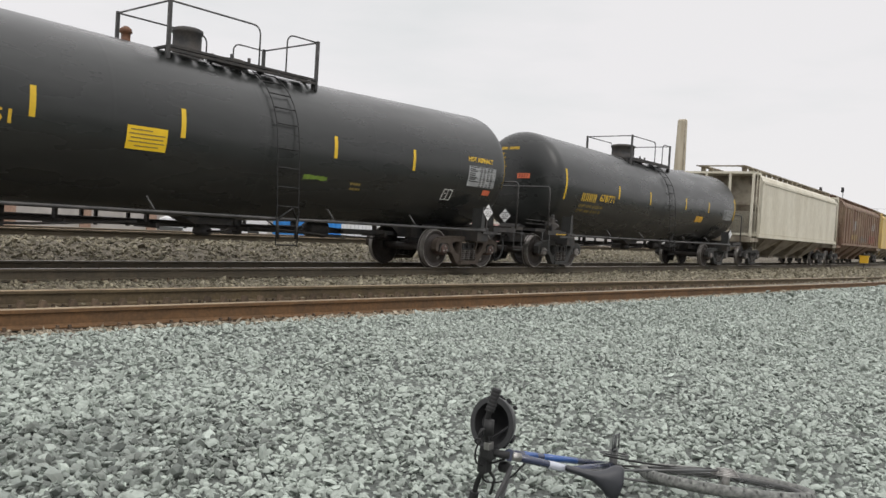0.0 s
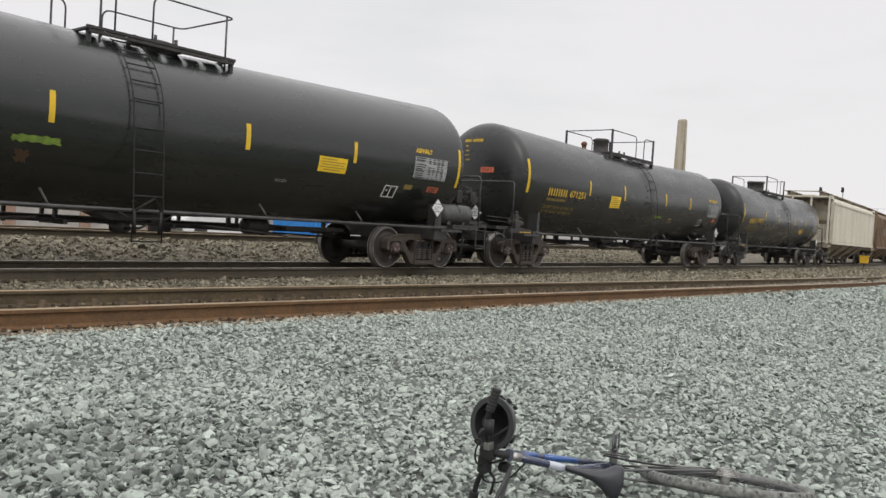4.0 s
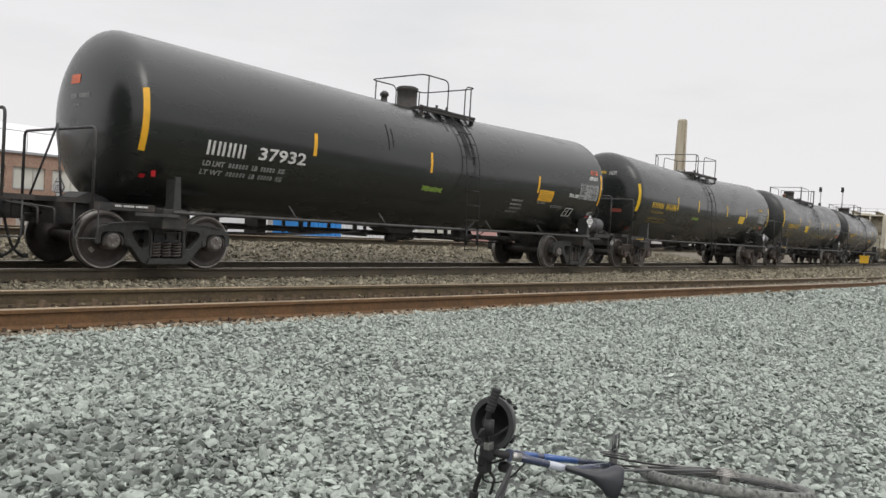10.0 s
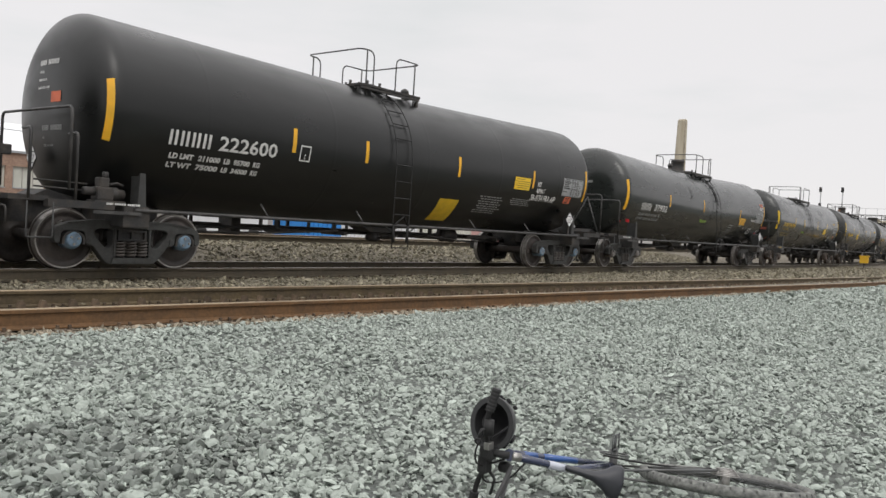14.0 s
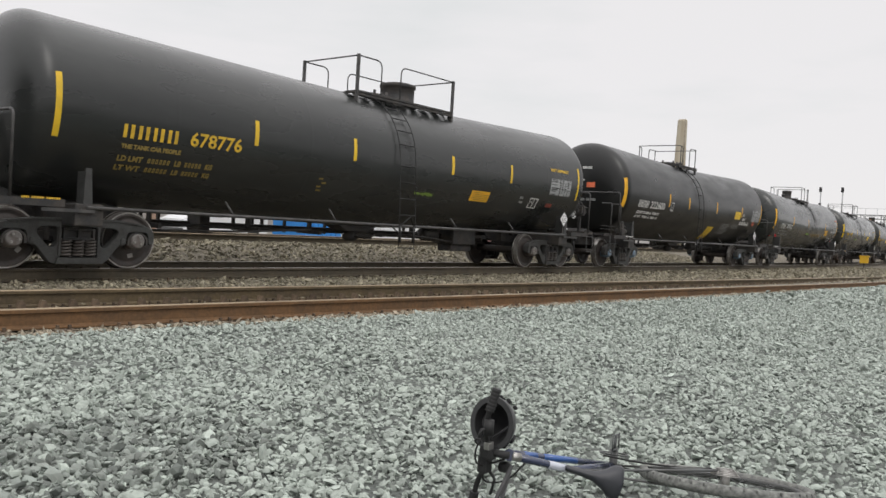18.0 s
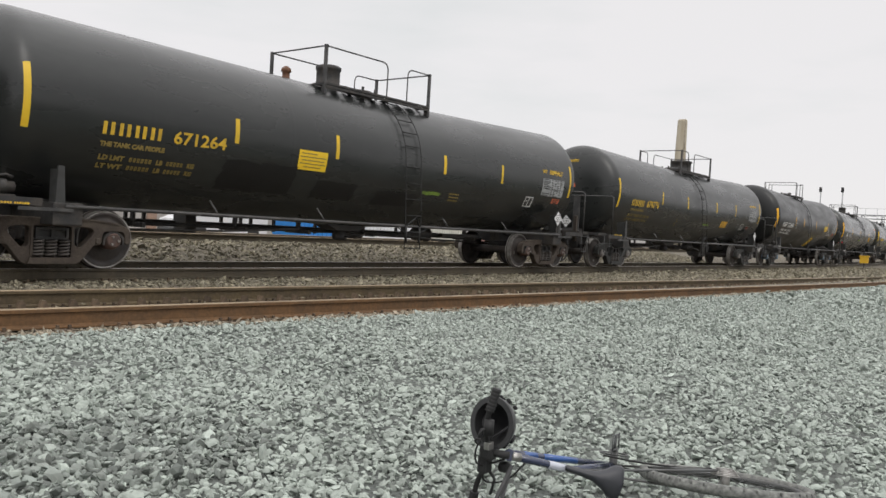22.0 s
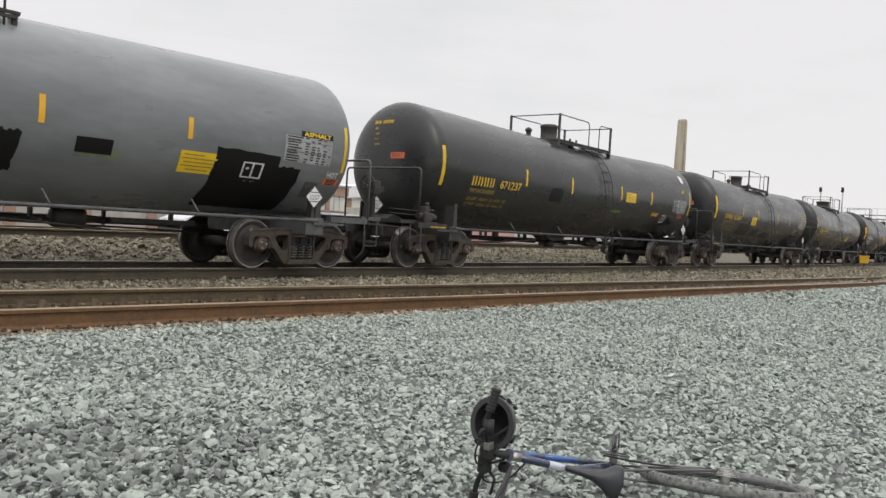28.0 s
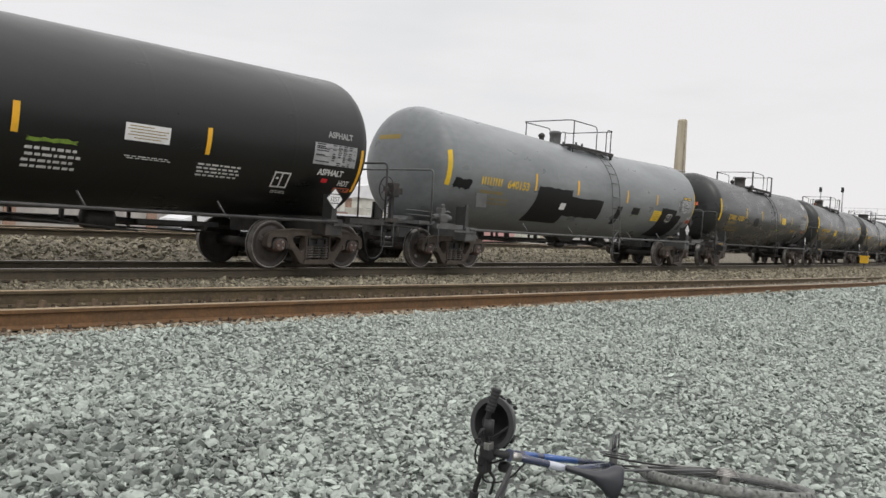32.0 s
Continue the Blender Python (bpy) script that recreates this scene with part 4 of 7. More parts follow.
        g.location = (7.15, -1.0, 0)
    return car


CARS = []          # (car, centre along the track at t = 0)


def add(car, s):
    CARS.append((car, s))
    return car


C0 = add(tank_car("black tank car with yellow lettering and round valve housing", dome="round", dome_k=1.22, dome_x=-0.58, plat=(-1.6, 1.42, 0.2, 0.8), ladder_x=0.45, nominal=1.355, rear=-7.05, front=7.45), 24.23)
C1 = add(tank_car("black tank car with rusty bogies and yellow lettering", frame_mat="frame_rust", dome="round", dome_k=0.78, dome_x=-0.47, plat=(-1.28, 1.70, 0.42, 1.0), vent_x=-1.55, ladder_x=0.65, brake_end=-1, vent="redvent", rear_bogie=-6.13, rail_x=7.42, rear=-7.005, front=7.45), 7.8)
C2 = add(tank_car("faded greenish black tank car with open manway platform", "green", frame_mat="frame_rust", dome="none", plat=(-1.02, 1.40, -0.64, -0.05), square=False, manway_x=0.45, ladder_x=-0.38, gear_x=None, reservoir_front=True, brake_end=1, front_bogie=6.15, rail_x=7.47, r=1.321, rear=-6.98, front=7.40), -8.44)
C3 = add(tank_car("black tank car with white lettering and round valve housing", "green", dome="round", dome_k=0.75, dome_x=0.24, plat=(-0.12, 1.70, 0.72, 1.33), square=False, vent_x=-0.49, ladder_x=0.98, brake_end=1, gear_x=None, reservoir_front=True, rear_bogie=-6.14, front_bogie=6.26, rail_x=7.51, rail_z=-0.09, r=1.337, rear=-7.04, front=7.53), -24.85)
C4 = add(tank_car("black tank car with white lettering and blue bearing caps", "jet", cap="cap_blue", dome="none", plat=(-1.40, 0.33, -1.04, -0.40), square=False, manway_x=-0.55, vent_x=0.75, ladder_x=-0.75, brake_end=-1, gear_x=-6.6, rear_bogie=-6.10, front_bogie=6.02, rail_x=7.23, rail_z=0.14, up=0.15, r=1.404, nominal=1.425, rear=-6.94, front=7.12), -41.0)
C5 = add(tank_car("black tank car with yellow lettering and grey bogies", dome="round", dome_k=1.22, dome_x=1.2, plat=(-0.79, 2.15, -0.13, 0.44), manway_x=0.35, ladder_x=0.12, gear_x=None, brake_end=1, rear_bogie=-6.20, front_bogie=6.31, rail_x=7.28, skid=True, r=1.331, rear=-7.12, front=7.67), -57.55)
C6 = add(tank_car("black tank car with touched-up paint and yellow lettering", frame_mat="frame_rust", dome="round", dome_k=0.78, dome_x=-0.555, plat=(-1.34, 1.62, 0.33, 0.93), vent_x=-1.61, ladder_x=0.58, brake_end=-1, gear_x=-7.1, vent="redvent", rear_bogie=-6.28, front_bogie=6.30, rail_x=7.57, rear=-7.135, front=7.47), -74.03)
C7 = add(tank_car("black tank car with a white square sticker near its top", frame_mat="frame_rust", dome="round", dome_k=0.78, dome_x=-0.37, plat=(-1.13, 1.86, 0.54, 1.15), vent_x=-1.42, ladder_x=0.80, brake_end=-1, gear_x=-7.0, nominal=1.355, rear_bogie=-6.18, front_bogie=6.42, rear=-7.02, front=7.62), -90.7)
C8 = add(tank_car("grey tank car with black patches and rusty bogies", "grey", frame_mat="frame_rust", metal="greysteel", rails="greysteel", dome="round", dome_k=0.52, dome_x=-0.575, plat=(-1.06, 1.50, 0.45, 1.05), square=False, vent_x=-1.30, ladder_x=0.72, brake_end=-1, gear_x=-7.05, rear_bogie=-6.34, front_bogie=6.28, rail_x=7.68, up=-0.06, r=1.312, nominal=1.36, rear=-7.165, front=7.42), -107.14)
C9 = add(tank_car("clean black tank car with white lettering", "jet", frame_mat="frame_rust", dome="round", dome_x=-2.6, plat=(-3.4, -0.9, -2.1, -1.5), ladder_x=-1.8, r=1.338, rear=-7.05, front=7.37), -123.68)
# what only single cars have at their rear ends
for x in (-7.74, -7.14):
    part("corner_grab_rail", shared("corner_grab_rail_%d" % round(-100 * x), lambda bm: tube(bm, rounded([(x, -1.43, 0.95), (x, -1.43, 1.85), (x + 0.04, -1.1, 1.85)], 0.06, 3), 0.02, 6), M["pipe"]), None, C4)
part("end_post", shared("end_post", lambda bm: box(bm, -7.34, -7.28, -0.38, -0.18, 0.55, 2.06, bevel=0.01), M["pipe"]), None, C5)
part("end_post", shared("front_end_post", lambda bm: box(bm, 7.96, 8.03, -0.97, -0.87, 0.72, 1.43, bevel=0.01), M["frame_rust"]), None, C6)
part("rail_brace", shared("rail_brace", build_rail_brace, M["pipe"]), None, C3)


# ---- lettering of the tank cars: x from and to along the car, lower and upper angle on the tank
def mark(car, m, x0, x1, a0, a1):
    """The owner's mark, drawn as four plain blocks."""
    w = (x1 - x0) / 4
    for k in range(4):
        bm = bmesh.new()
        u = [x0 + w * (k + v) for v in (0.08, 0.32, 0.55, 0.79)]
        for p, q, b0, b1 in ((0, 1, a0, a1), (2, 3, a0, a1)):
            g = [[bm.verts.new(on_tank(u[i], b)) for b in (b0, (b0 + b1) / 2, b1)] for i in (p, q)]
            for j in (0, 1):
                bm.faces.new((g[0][j], g[1][j], g[1][j + 1], g[0][j + 1]))
        part("mark_bar", bm, M[m], car)


def words(car, m, text, x0, x1, a0, a1, name="stencil_words"):
    lettering(name, car, M[m], text, x0, a0, radians(a1 - a0) * TANK["r"], x1 - x0, 0.006)


def small_rows(car, m, x0, x1, a0, a1, rows=2):
    """Small print as rows of bars."""
    w = x1 - x0
    h = radians(a1 - a0) * TANK["r"] / (rows * 2.2)
    words_ = [w * v for v in ((0.13, 0.09, 0.15, 0.06, 0.12, 0.10, 0.08) if w > 0.5 else (0.22, 0.16, 0.26, 0.12))]
    bars("small_print", car, M[m], x0, a1 - math.degrees(h / TANK["r"]), words_, h, w * 0.035, rows, (a1 - a0) / rows, "", 0.12)


def digits_of(car, m, x0, x1, a0, a1, n):
    """A number that cannot be read, one small bar a digit."""
    bm = bmesh.new()
    w = (x1 - x0) / n
    for k in range(n):
        u = x0 + w * k
        for c0, c1, b0, b1 in ((0.05, 0.30, 0, 1), (0.45, 0.72, 0, 1), (0.30, 0.45, 0.75, 1), (0.30, 0.45, 0, 0.25)):
            bm.faces.new([bm.verts.new(on_tank(u + w * p, a0 + (a1 - a0) * q)) for p, q in ((c0, b0), (c1, b0), (c1, b1), (c0, b1))])
    tagged(part("number_bar", bm, M[m], car), kind="stuff")


def load_lines(car, m, x0, x1, a0, a1, first=None, second=None):
    """Load limit and light weight, in two lines; unreadable numbers are bars."""
    w, h = x1 - x0, (a1 - a0) * 0.36
    for text, a, nums in (("LD LMT", a1 - h, first), ("LT WT", a0, second)):
        words(car, m, text, x0, x0 + w * 0.25, a, a + h, "load_lettering")
        words(car, m, "LB", x0 + w * 0.58, x0 + w * 0.65, a, a + h, "load_lettering")
        words(car, m, "KG", x0 + w * 0.92, x1, a, a + h, "load_lettering")
        for k, (u0, u1) in enumerate(((0.30, 0.54), (0.69, 0.88))):
            if nums:
                words(car, m, nums[k], x0 + w * u0, x0 + w * u1, a, a + h, "load_lettering")
            else:
                digits_of(car, m, x0 + w * u0, x0 + w * u1, a, a + h * 0.9, 6 if k == 0 else 5)


def label_plate(car, m, x0, x1, a0, a1, print_mat="darktext"):
    """A warning sticker with rows of small print."""
    d = decal("warning_label", car, M[m], x0, x1, a0, a1, 0, "printed warning sticker")
    bm = bmesh.new()
    for j, (k0, k1) in enumerate(((0.08, 0.62), (0.05, 0.95), (0.1, 0.9), (0.06, 0.94), (0.2, 0.8))):
        b0, b1 = a0 + (a1 - a0) * (0.82 - j * 0.17), a0 + (a1 - a0) * (0.87 - j * 0.17)
        bm.faces.new([bm.verts.new(on_tank(x0 + (x1 - x0) * u, b, 0.007)) for u, b in ((k0, b0), (k1, b0), (k1, b1), (k0, b1))])
    tagged(part("label_print", bm, M[print_mat], d), kind="stuff")


def head_panel(car, text, y0, y1, z0, z1, m="orange"):
    p = head_decal("number_panel", car, M[m], y0, y1, z0, z1, "small orange panel on the tank head")
    if text:
        head_text("panel_number", p, M["darktext"], text, max(y0, y1) - 0.04, min(z0, z1) + 0.035, 0.075, abs(y1 - y0) - 0.08)


def head_print(car, m, y0, z1, rows=5):
    """Rows of small print on the rear head, one small bar a character."""
    bm = bmesh.new()
    rnd = random.Random(int(z1 * 100))
    for j in range(rows):
        z, u = z1 - j * 0.115, y0 - rnd.uniform(0, 0.1) * (j > 0)
        h, w = (0.075, 0.052) if j == 0 else (0.034, 0.022)
        for word in (4, 6) if j == 0 else [rnd.randint(2, 5) for _ in range(rnd.randint(1, 3))]:
            for _ in range(word):
                for v0, v1 in ((0.0, 0.36), (0.5, 0.82)):
                    bm.faces.new([bm.verts.new(on_head(u - w * v, b)) for v, b in ((v0, z), (v1, z), (v1, z + h), (v0, z + h))])
                u -= w
            u -= w
    tagged(part("head_print", bm, M[m], car), kind="stuff")


TANK.update(DIMS[C0])
decal("reflective_strip", C0, M["yellow"], -6.54, -6.46, -16.7, 16.6)
decal("reflective_strip", C0, M["yellow"], -3.41, -3.33, -8.5, 7.5)
decal("reflective_strip", C0, M["yellow"], -1.18, -1.10, -10.0, 6.6)
decal("reflective_strip", C0, M["yellow"], 1.80, 1.88, -9.9, 6.5)
decal("reflective_strip", C0, M["yellow"], 4.03, 4.11, -9.2, 6.5)
decal("reflective_strip", C0, M["yellow"], 6.91, 6.99, -16.0, 19.0)
mark(C0, "yletter", -5.58, -4.71, -16.4, -6.8)
words(C0, "yletter", "678771", -4.53, -3.64, -14.2, -5.7, "car_number")
load_lines(C0, "dimyellow", -5.59, -4.24, -30.0, -20.2)
label_plate(C0, "orangetape", 2.98, 3.66, -25.8, -16.9, "dimyellow")
data_panel(C0, 5.76, 6.76, -17.8, -0.6)
TANK.update(DIMS[C1])
decal("reflective_strip", C1, M["yellow"], -6.64, -6.56, -14.7, 20.6)
decal("reflective_strip", C1, M["yellow"], -3.50, -3.42, -9.0, 8.1)
decal("reflective_strip", C1, M["yellow"], -1.33, -1.25, -9.1, 9.4)
decal("reflective_strip", C1, M["yellow"], 1.75, 1.83, -8.1, 8.6)
decal("reflective_strip", C1, M["yellow"], 3.88, 3.96, -9.1, 8.7)
decal("reflective_strip", C1, M["yellow"], 7.10, 7.18, -14.6, 21.3)
mark(C1, "yletter", -5.64, -4.65, -14.7, -6.3)
words(C1, "yletter", "671251", -4.54, -3.7, -13.8, -6.2, "car_number")
words(C1, "dimyellow", "THE TANK CAR PEOPLE", -5.64, -4.68, -20.1, -17.5, "painted_slogan")
load_lines(C1, "dimyellow", -5.62, -4.13, -34.8, -25.9)
label_plate(C1, "labelyellow", -2.17, -1.54, -20.0, -5.5, "dimyellow")
words(C1, "yletter", "HOT ASPHALT", 5.7, 6.6, 7.3, 11.6)
data_panel(C1, 5.73, 6.73, -15.9, 3.1)
decal("number_panel", C1, M["orange"], 6.38, 6.66, -23.5, -18.3, 0, "small orange panel")
frame_sign(C1, 5.02, 5.34, -32.3, -21.3, "white")
decal("lime_sticker", C1, M["lime"], 1.14, 1.7, -26.7, -23.4, ragged=0.02)
small_rows(C1, "dimyellow", 2.26, 2.56, -34.5, -25.7)
TANK.update(DIMS[C2])
decal("reflective_strip", C2, M["yellow"], -6.72, -6.64, -20.9, 17.2)
decal("reflective_strip", C2, M["yellow"], -3.71, -3.63, -11.6, 6.8)
decal("reflective_strip", C2, M["yellow"], -1.75, -1.67, -10.7, 7.2)
decal("reflective_strip", C2, M["yellow"], 1.34, 1.43, -10.8, 7.0)
decal("reflective_strip", C2, M["yellow"], 3.74, 3.82, -9.7, 6.8)
decal("reflective_strip", C2, M["yellow"], 6.83, 6.91, -19.4, 15.5)
mark(C2, "yletter", -5.77, -4.8, -12.7, -5.4)
words(C2, "yletter", "661186", -4.67, -3.79, -13.1, -4.3, "car_number")
words(C2, "dimyellow", "THE TANK CAR PEOPLE", -5.74, -4.74, -19.7, -16.9, "painted_slogan")
load_lines(C2, "dimyellow", -5.72, -4.36, -33.6, -26.2)
decal("lime_sticker", C2, M["lime"], -2.17, -1.55, -23.2, -19.2, ragged=0.02)
decal("brown_stain", C2, M["brownpaint"], -2.08, -1.92, -36.0, -27.9, ragged=0.03)
label_plate(C2, "labelyellow", 2.92, 3.6, -19.4, -7.6, "dimyellow")
small_rows(C2, "dimwhite", 2.04, 2.33, -31.9, -29.3)
head_text("stencil_words", C2, M["white"], "HOT", -0.33, 2.82, 0.12, 0.24)
decal("red_panel", C2, M["dimred"], -6.92, -6.4, -45.3, -51.3)
words(C2, "yletter", "ASPHALT", 5.45, 5.96, 6.9, 10.7)
data_panel(C2, 5.44, 6.46, -15.0, 3.5)
decal("number_panel", C2, M["orange"], 5.99, 6.34, -26.6, -21.4, 0, "small orange panel")
words(C2, "darktext", "3257", 6.04, 6.29, -26.0, -22.0)
frame_sign(C2, 4.73, 5.1, -35.4, -24.0, "white")
decal("tan_patch", C2, M["dimyellow"], 5.28, 5.52, -26.0, -21.8)
TANK.update(DIMS[C3])
decal("reflective_strip", C3, M["orangetape"], -6.75, -6.67, -20.6, 19.5)
decal("reflective_strip", C3, M["orangetape"], -3.57, -3.49, -8.7, 8.0)
decal("reflective_strip", C3, M["orangetape"], -0.39, -0.32, -8.8, 8.9)
decal("reflective_strip", C3, M["orangetape"], 3.77, 3.85, -14.0, 3.8)
decal("reflective_strip", C3, M["orangetape"], 6.98, 7.06, -19.8, 16.6)
mark(C3, "white", -5.69, -4.93, -17.4, -7.9)
words(C3, "white", "37932", -4.7, -3.7, -16.5, -7.8, "car_number")
load_lines(C3, "dimwhite", -5.69, -4.1, -31.3, -21.4)
decal("lime_sticker", C3, M["lime"], -0.54, 0.11, -25.5, -21.2, ragged=0.02)
label_plate(C3, "orangetape", 3.9, 4.58, -22.0, -10.1, "dimyellow")
small_rows(C3, "dimwhite", 2.78, 3.3, -41.6, -23.4, 4)
small_rows(C3, "dimwhite", 3.84, 4.28, -26.2, -22.8)
small_rows(C3, "dimwhite", 4.6, 5.2, -29.0, -25.5)
frame_sign(C3, 5.42, 5.84, -37.5, -26.5, "white")
decal("red_panel", C3, M["red"], -6.62, -6.53, -38.7, -35.7)
decal("number_panel", C3, M["orange"], 6.47, 6.84, 15.4, 20.4, 0, "small orange panel")
words(C3, "darktext", "3257", 6.52, 6.79, 16.0, 19.8)
words(C3, "white", "ASPHALT", 6.34, 6.82, 9.0, 13.0)
data_panel(C3, 5.89, 6.9, -14.8, 3.1)
words(C3, "white", "FRA AIP", 5.36, 5.87, -13.6, -9.6)
words(C3, "white", "HOT", 6.71, 6.95, -33.1, -28.3)
decal("red_panel", C3, M["red"], 6.75, 6.88, -38.3, -34.1)
for x0_, x1_, a0_, a1_ in ((0.82, 1.16, 34, 66), (0.86, 1.0, 12, 36), (1.06, 1.14, 4, 36), (0.45, 0.475, 34, 60), (0.25, 0.265, 40, 62), (1.5, 1.515, 44, 60), (-1.66, -1.63, 5, 27), (-1.53, -1.51, 8, 24)):
    decal("tar_streak", C3, M["patch"], x0_, x1_, a0_, a1_, 0, "black tar run down the tank", 0.0052, ragged=0.006)
TANK.update(DIMS[C4])
decal("reflective_strip", C4, M["orangetape"], -6.70, -6.62, -20.1, 16.5)
decal("reflective_strip", C4, M["orangetape"], -3.49, -3.41, -11.5, 4.9)
decal("reflective_strip", C4, M["orangetape"], -1.75, -1.67, -11.5, 4.8)
decal("reflective_strip", C4, M["orangetape"], 1.06, 1.14, -11.9, 5.1)
decal("reflective_strip", C4, M["orangetape"], 4.01, 4.09, -12.8, 3.9)
decal("reflective_strip", C4, M["orangetape"], 6.58, 6.66, -19.8, 13.2)
mark(C4, "white", -5.78, -5.02, -16.8, -7.8)
words(C4, "white", "222600", -4.91, -3.79, -16.5, -7.4, "car_number")
load_lines(C4, "white", -5.71, -4.07, -30.7, -21.5, ("211000", "95700"), ("75000", "34000"))
frame_sign(C4, -3.31, -3.08, -16.6, -5.6, "white", inner=False)
words(C4, "white", "C", -3.21, -3.18, -15.1, -11.6)
label_plate(C4, "labelyellow", 3.25, 3.92, -15.7, -3.9, "dimyellow")
words(C4, "white", "HOT", 4.25, 4.43, -10.2, -5.8)
words(C4, "white", "ASPHALT", 4.25, 4.65, -16.6, -12.2)
small_rows(C4, "dimwhite", 2.05, 2.95, -46.0, -26.0, 8)
small_rows(C4, "dimwhite", 3.28, 4.1, -33.0, -25.0, 4)
words(C4, "white", "SR-8754 FRA AIP", 4.08, 5.24, -24.7, -18.6)
data_panel(C4, 5.47, 6.47, -16.1, 2.4)
decal("number_panel", C4, M["orange"], 5.68, 5.99, -24.1, -16.9, 0, "small orange panel")
words(C4, "darktext", "3257", 5.73, 5.94, -23.5, -17.5)
decal("yellow_paint_panel", C4, M["yellow"], 0.72, 1.38, -61.0, -33.0, 0.05)
TANK.update(DIMS[C5])
decal("reflective_strip", C5, M["yellow"], -6.72, -6.64, -18.1, 18.5)
decal("reflective_strip", C5, M["yellow"], -3.54, -3.46, -7.4, 9.9)
decal("reflective_strip", C5, M["yellow"], -1.31, -1.23, -7.9, 9.5)
decal("reflective_strip", C5, M["yellow"], 1.60, 1.69, -7.8, 8.9)
decal("reflective_strip", C5, M["yellow"], 3.82, 3.90, -8.0, 10.3)
decal("reflective_strip", C5, M["yellow"], 6.98, 7.06, -16.8, 19.3)
mark(C5, "yletter", -5.78, -4.86, -13.6, -5.4)
words(C5, "yletter", "678776", -4.7, -3.77, -13.3, -4.4, "car_number")
words(C5, "dimyellow", "THE TANK CAR PEOPLE", -5.76, -4.82, -19.9, -17.3, "painted_slogan")
load_lines(C5, "dimyellow", -5.77, -4.22, -34.4, -24.5)
label_plate(C5, "orangetape", 2.45, 3.14, -30.5, -19.6, "dimyellow")
small_rows(C5, "dimyellow", -2.03, -1.91, -37.9, -24.6, 4)
decal("lime_sticker", C5, M["lime"], 0.59, 1.16, -30.1, -27.6, ragged=0.02)
data_panel(C5, 5.65, 6.65, -13.9, 3.5)
frame_sign(C5, 4.86, 5.23, -31.6, -20.0, "white")
small_rows(C5, "dimwhite", 4.34, 4.51, -30.1, -19.9)
decal("red_panel", C5, M["dimred"], 5.67, 5.97, -28.6, -24.1)
TANK.update(DIMS[C6])
decal("reflective_strip", C6, M["yellow"], -6.82, -6.74, -15.2, 21.5)
decal("reflective_strip", C6, M["yellow"], -3.63, -3.55, -7.7, 8.9)
decal("reflective_strip", C6, M["yellow"], -1.46, -1.38, -8.5, 9.5)
decal("reflective_strip", C6, M["yellow"], 1.62, 1.71, -8.4, 8.4)
decal("reflective_strip", C6, M["yellow"], 3.74, 3.82, -9.5, 8.5)
decal("reflective_strip", C6, M["yellow"], 6.84, 6.92, -14.9, 20.3)
mark(C6, "yletter", -5.79, -4.84, -13.0, -5.5)
words(C6, "yletter", "671264", -4.69, -3.77, -13.1, -5.3, "car_number")
words(C6, "dimyellow", "THE TANK CAR PEOPLE", -5.78, -4.8, -19.9, -17.1, "painted_slogan")
load_lines(C6, "dimyellow", -5.75, -4.25, -34.1, -25.3)
label_plate(C6, "labelyellow", -2.3, -1.65, -19.9, -5.2, "dimyellow")
decal("lime_sticker", C6, M["lime"], 1.11, 1.68, -29.2, -26.0, ragged=0.02)
small_rows(C6, "dimyellow", 1.97, 2.36, -35.0, -25.0, 3)
frame_sign(C6, 4.93, 5.28, -30.5, -19.0, "white")
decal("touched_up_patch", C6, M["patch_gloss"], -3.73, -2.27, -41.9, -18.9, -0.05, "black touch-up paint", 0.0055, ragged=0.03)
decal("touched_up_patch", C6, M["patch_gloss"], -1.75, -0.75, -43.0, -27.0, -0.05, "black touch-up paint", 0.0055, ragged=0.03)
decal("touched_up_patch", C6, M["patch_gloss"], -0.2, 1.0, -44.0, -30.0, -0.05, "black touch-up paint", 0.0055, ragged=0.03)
words(C6, "yletter", "HOT", 5.53, 5.73, 8.2, 11.7)
words(C6, "yletter", "ASPHALT", 5.84, 6.48, 7.5, 12.3)
data_panel(C6, 5.55, 6.57, -16.0, 2.4)
decal("number_panel", C6, M["orange"], 6.16, 6.52, -23.7, -18.3, 0, "small orange panel")
words(C6, "darktext", "3257", 6.21, 6.47, -23.1, -18.9)
TANK.update(DIMS[C7])
decal("reflective_strip", C7, M["yellow"], -6.67, -6.59, -18.9, 17.2)
decal("reflective_strip", C7, M["yellow"], -3.45, -3.37, -8.9, 8.2)
decal("reflective_strip", C7, M["yellow"], -1.21, -1.13, -10.2, 7.5)
decal("reflective_strip", C7, M["yellow"], 1.72, 1.80, -9.3, 7.5)
decal("reflective_strip", C7, M["yellow"], 3.85, 3.94, -10.0, 6.6)
decal("reflective_strip", C7, M["yellow"], 7.00, 7.08, -18.6, 16.4)
mark(C7, "yletter", -5.6, -4.7, -15.0, -6.2)
words(C7, "yletter", "671237", -4.5, -3.61, -14.6, -6.7, "car_number")
words(C7, "dimyellow", "THE TANK CAR PEOPLE", -5.6, -4.66, -21.5, -17.9, "painted_slogan")
load_lines(C7, "dimyellow", -5.57, -4.08, -35.3, -26.3)
label_plate(C7, "labelyellow", 2.08, 2.74, -10.5, 1.5, "dimyellow")
decal("touched_up_patch", C7, M["patch"], -2.18, -1.62, -21.3, -6.8, -0.05, "black touch-up paint", 0.0055, ragged=0.03)
words(C7, "yletter", "ASPHALT", 4.13, 4.63, -24.8, -19.8)
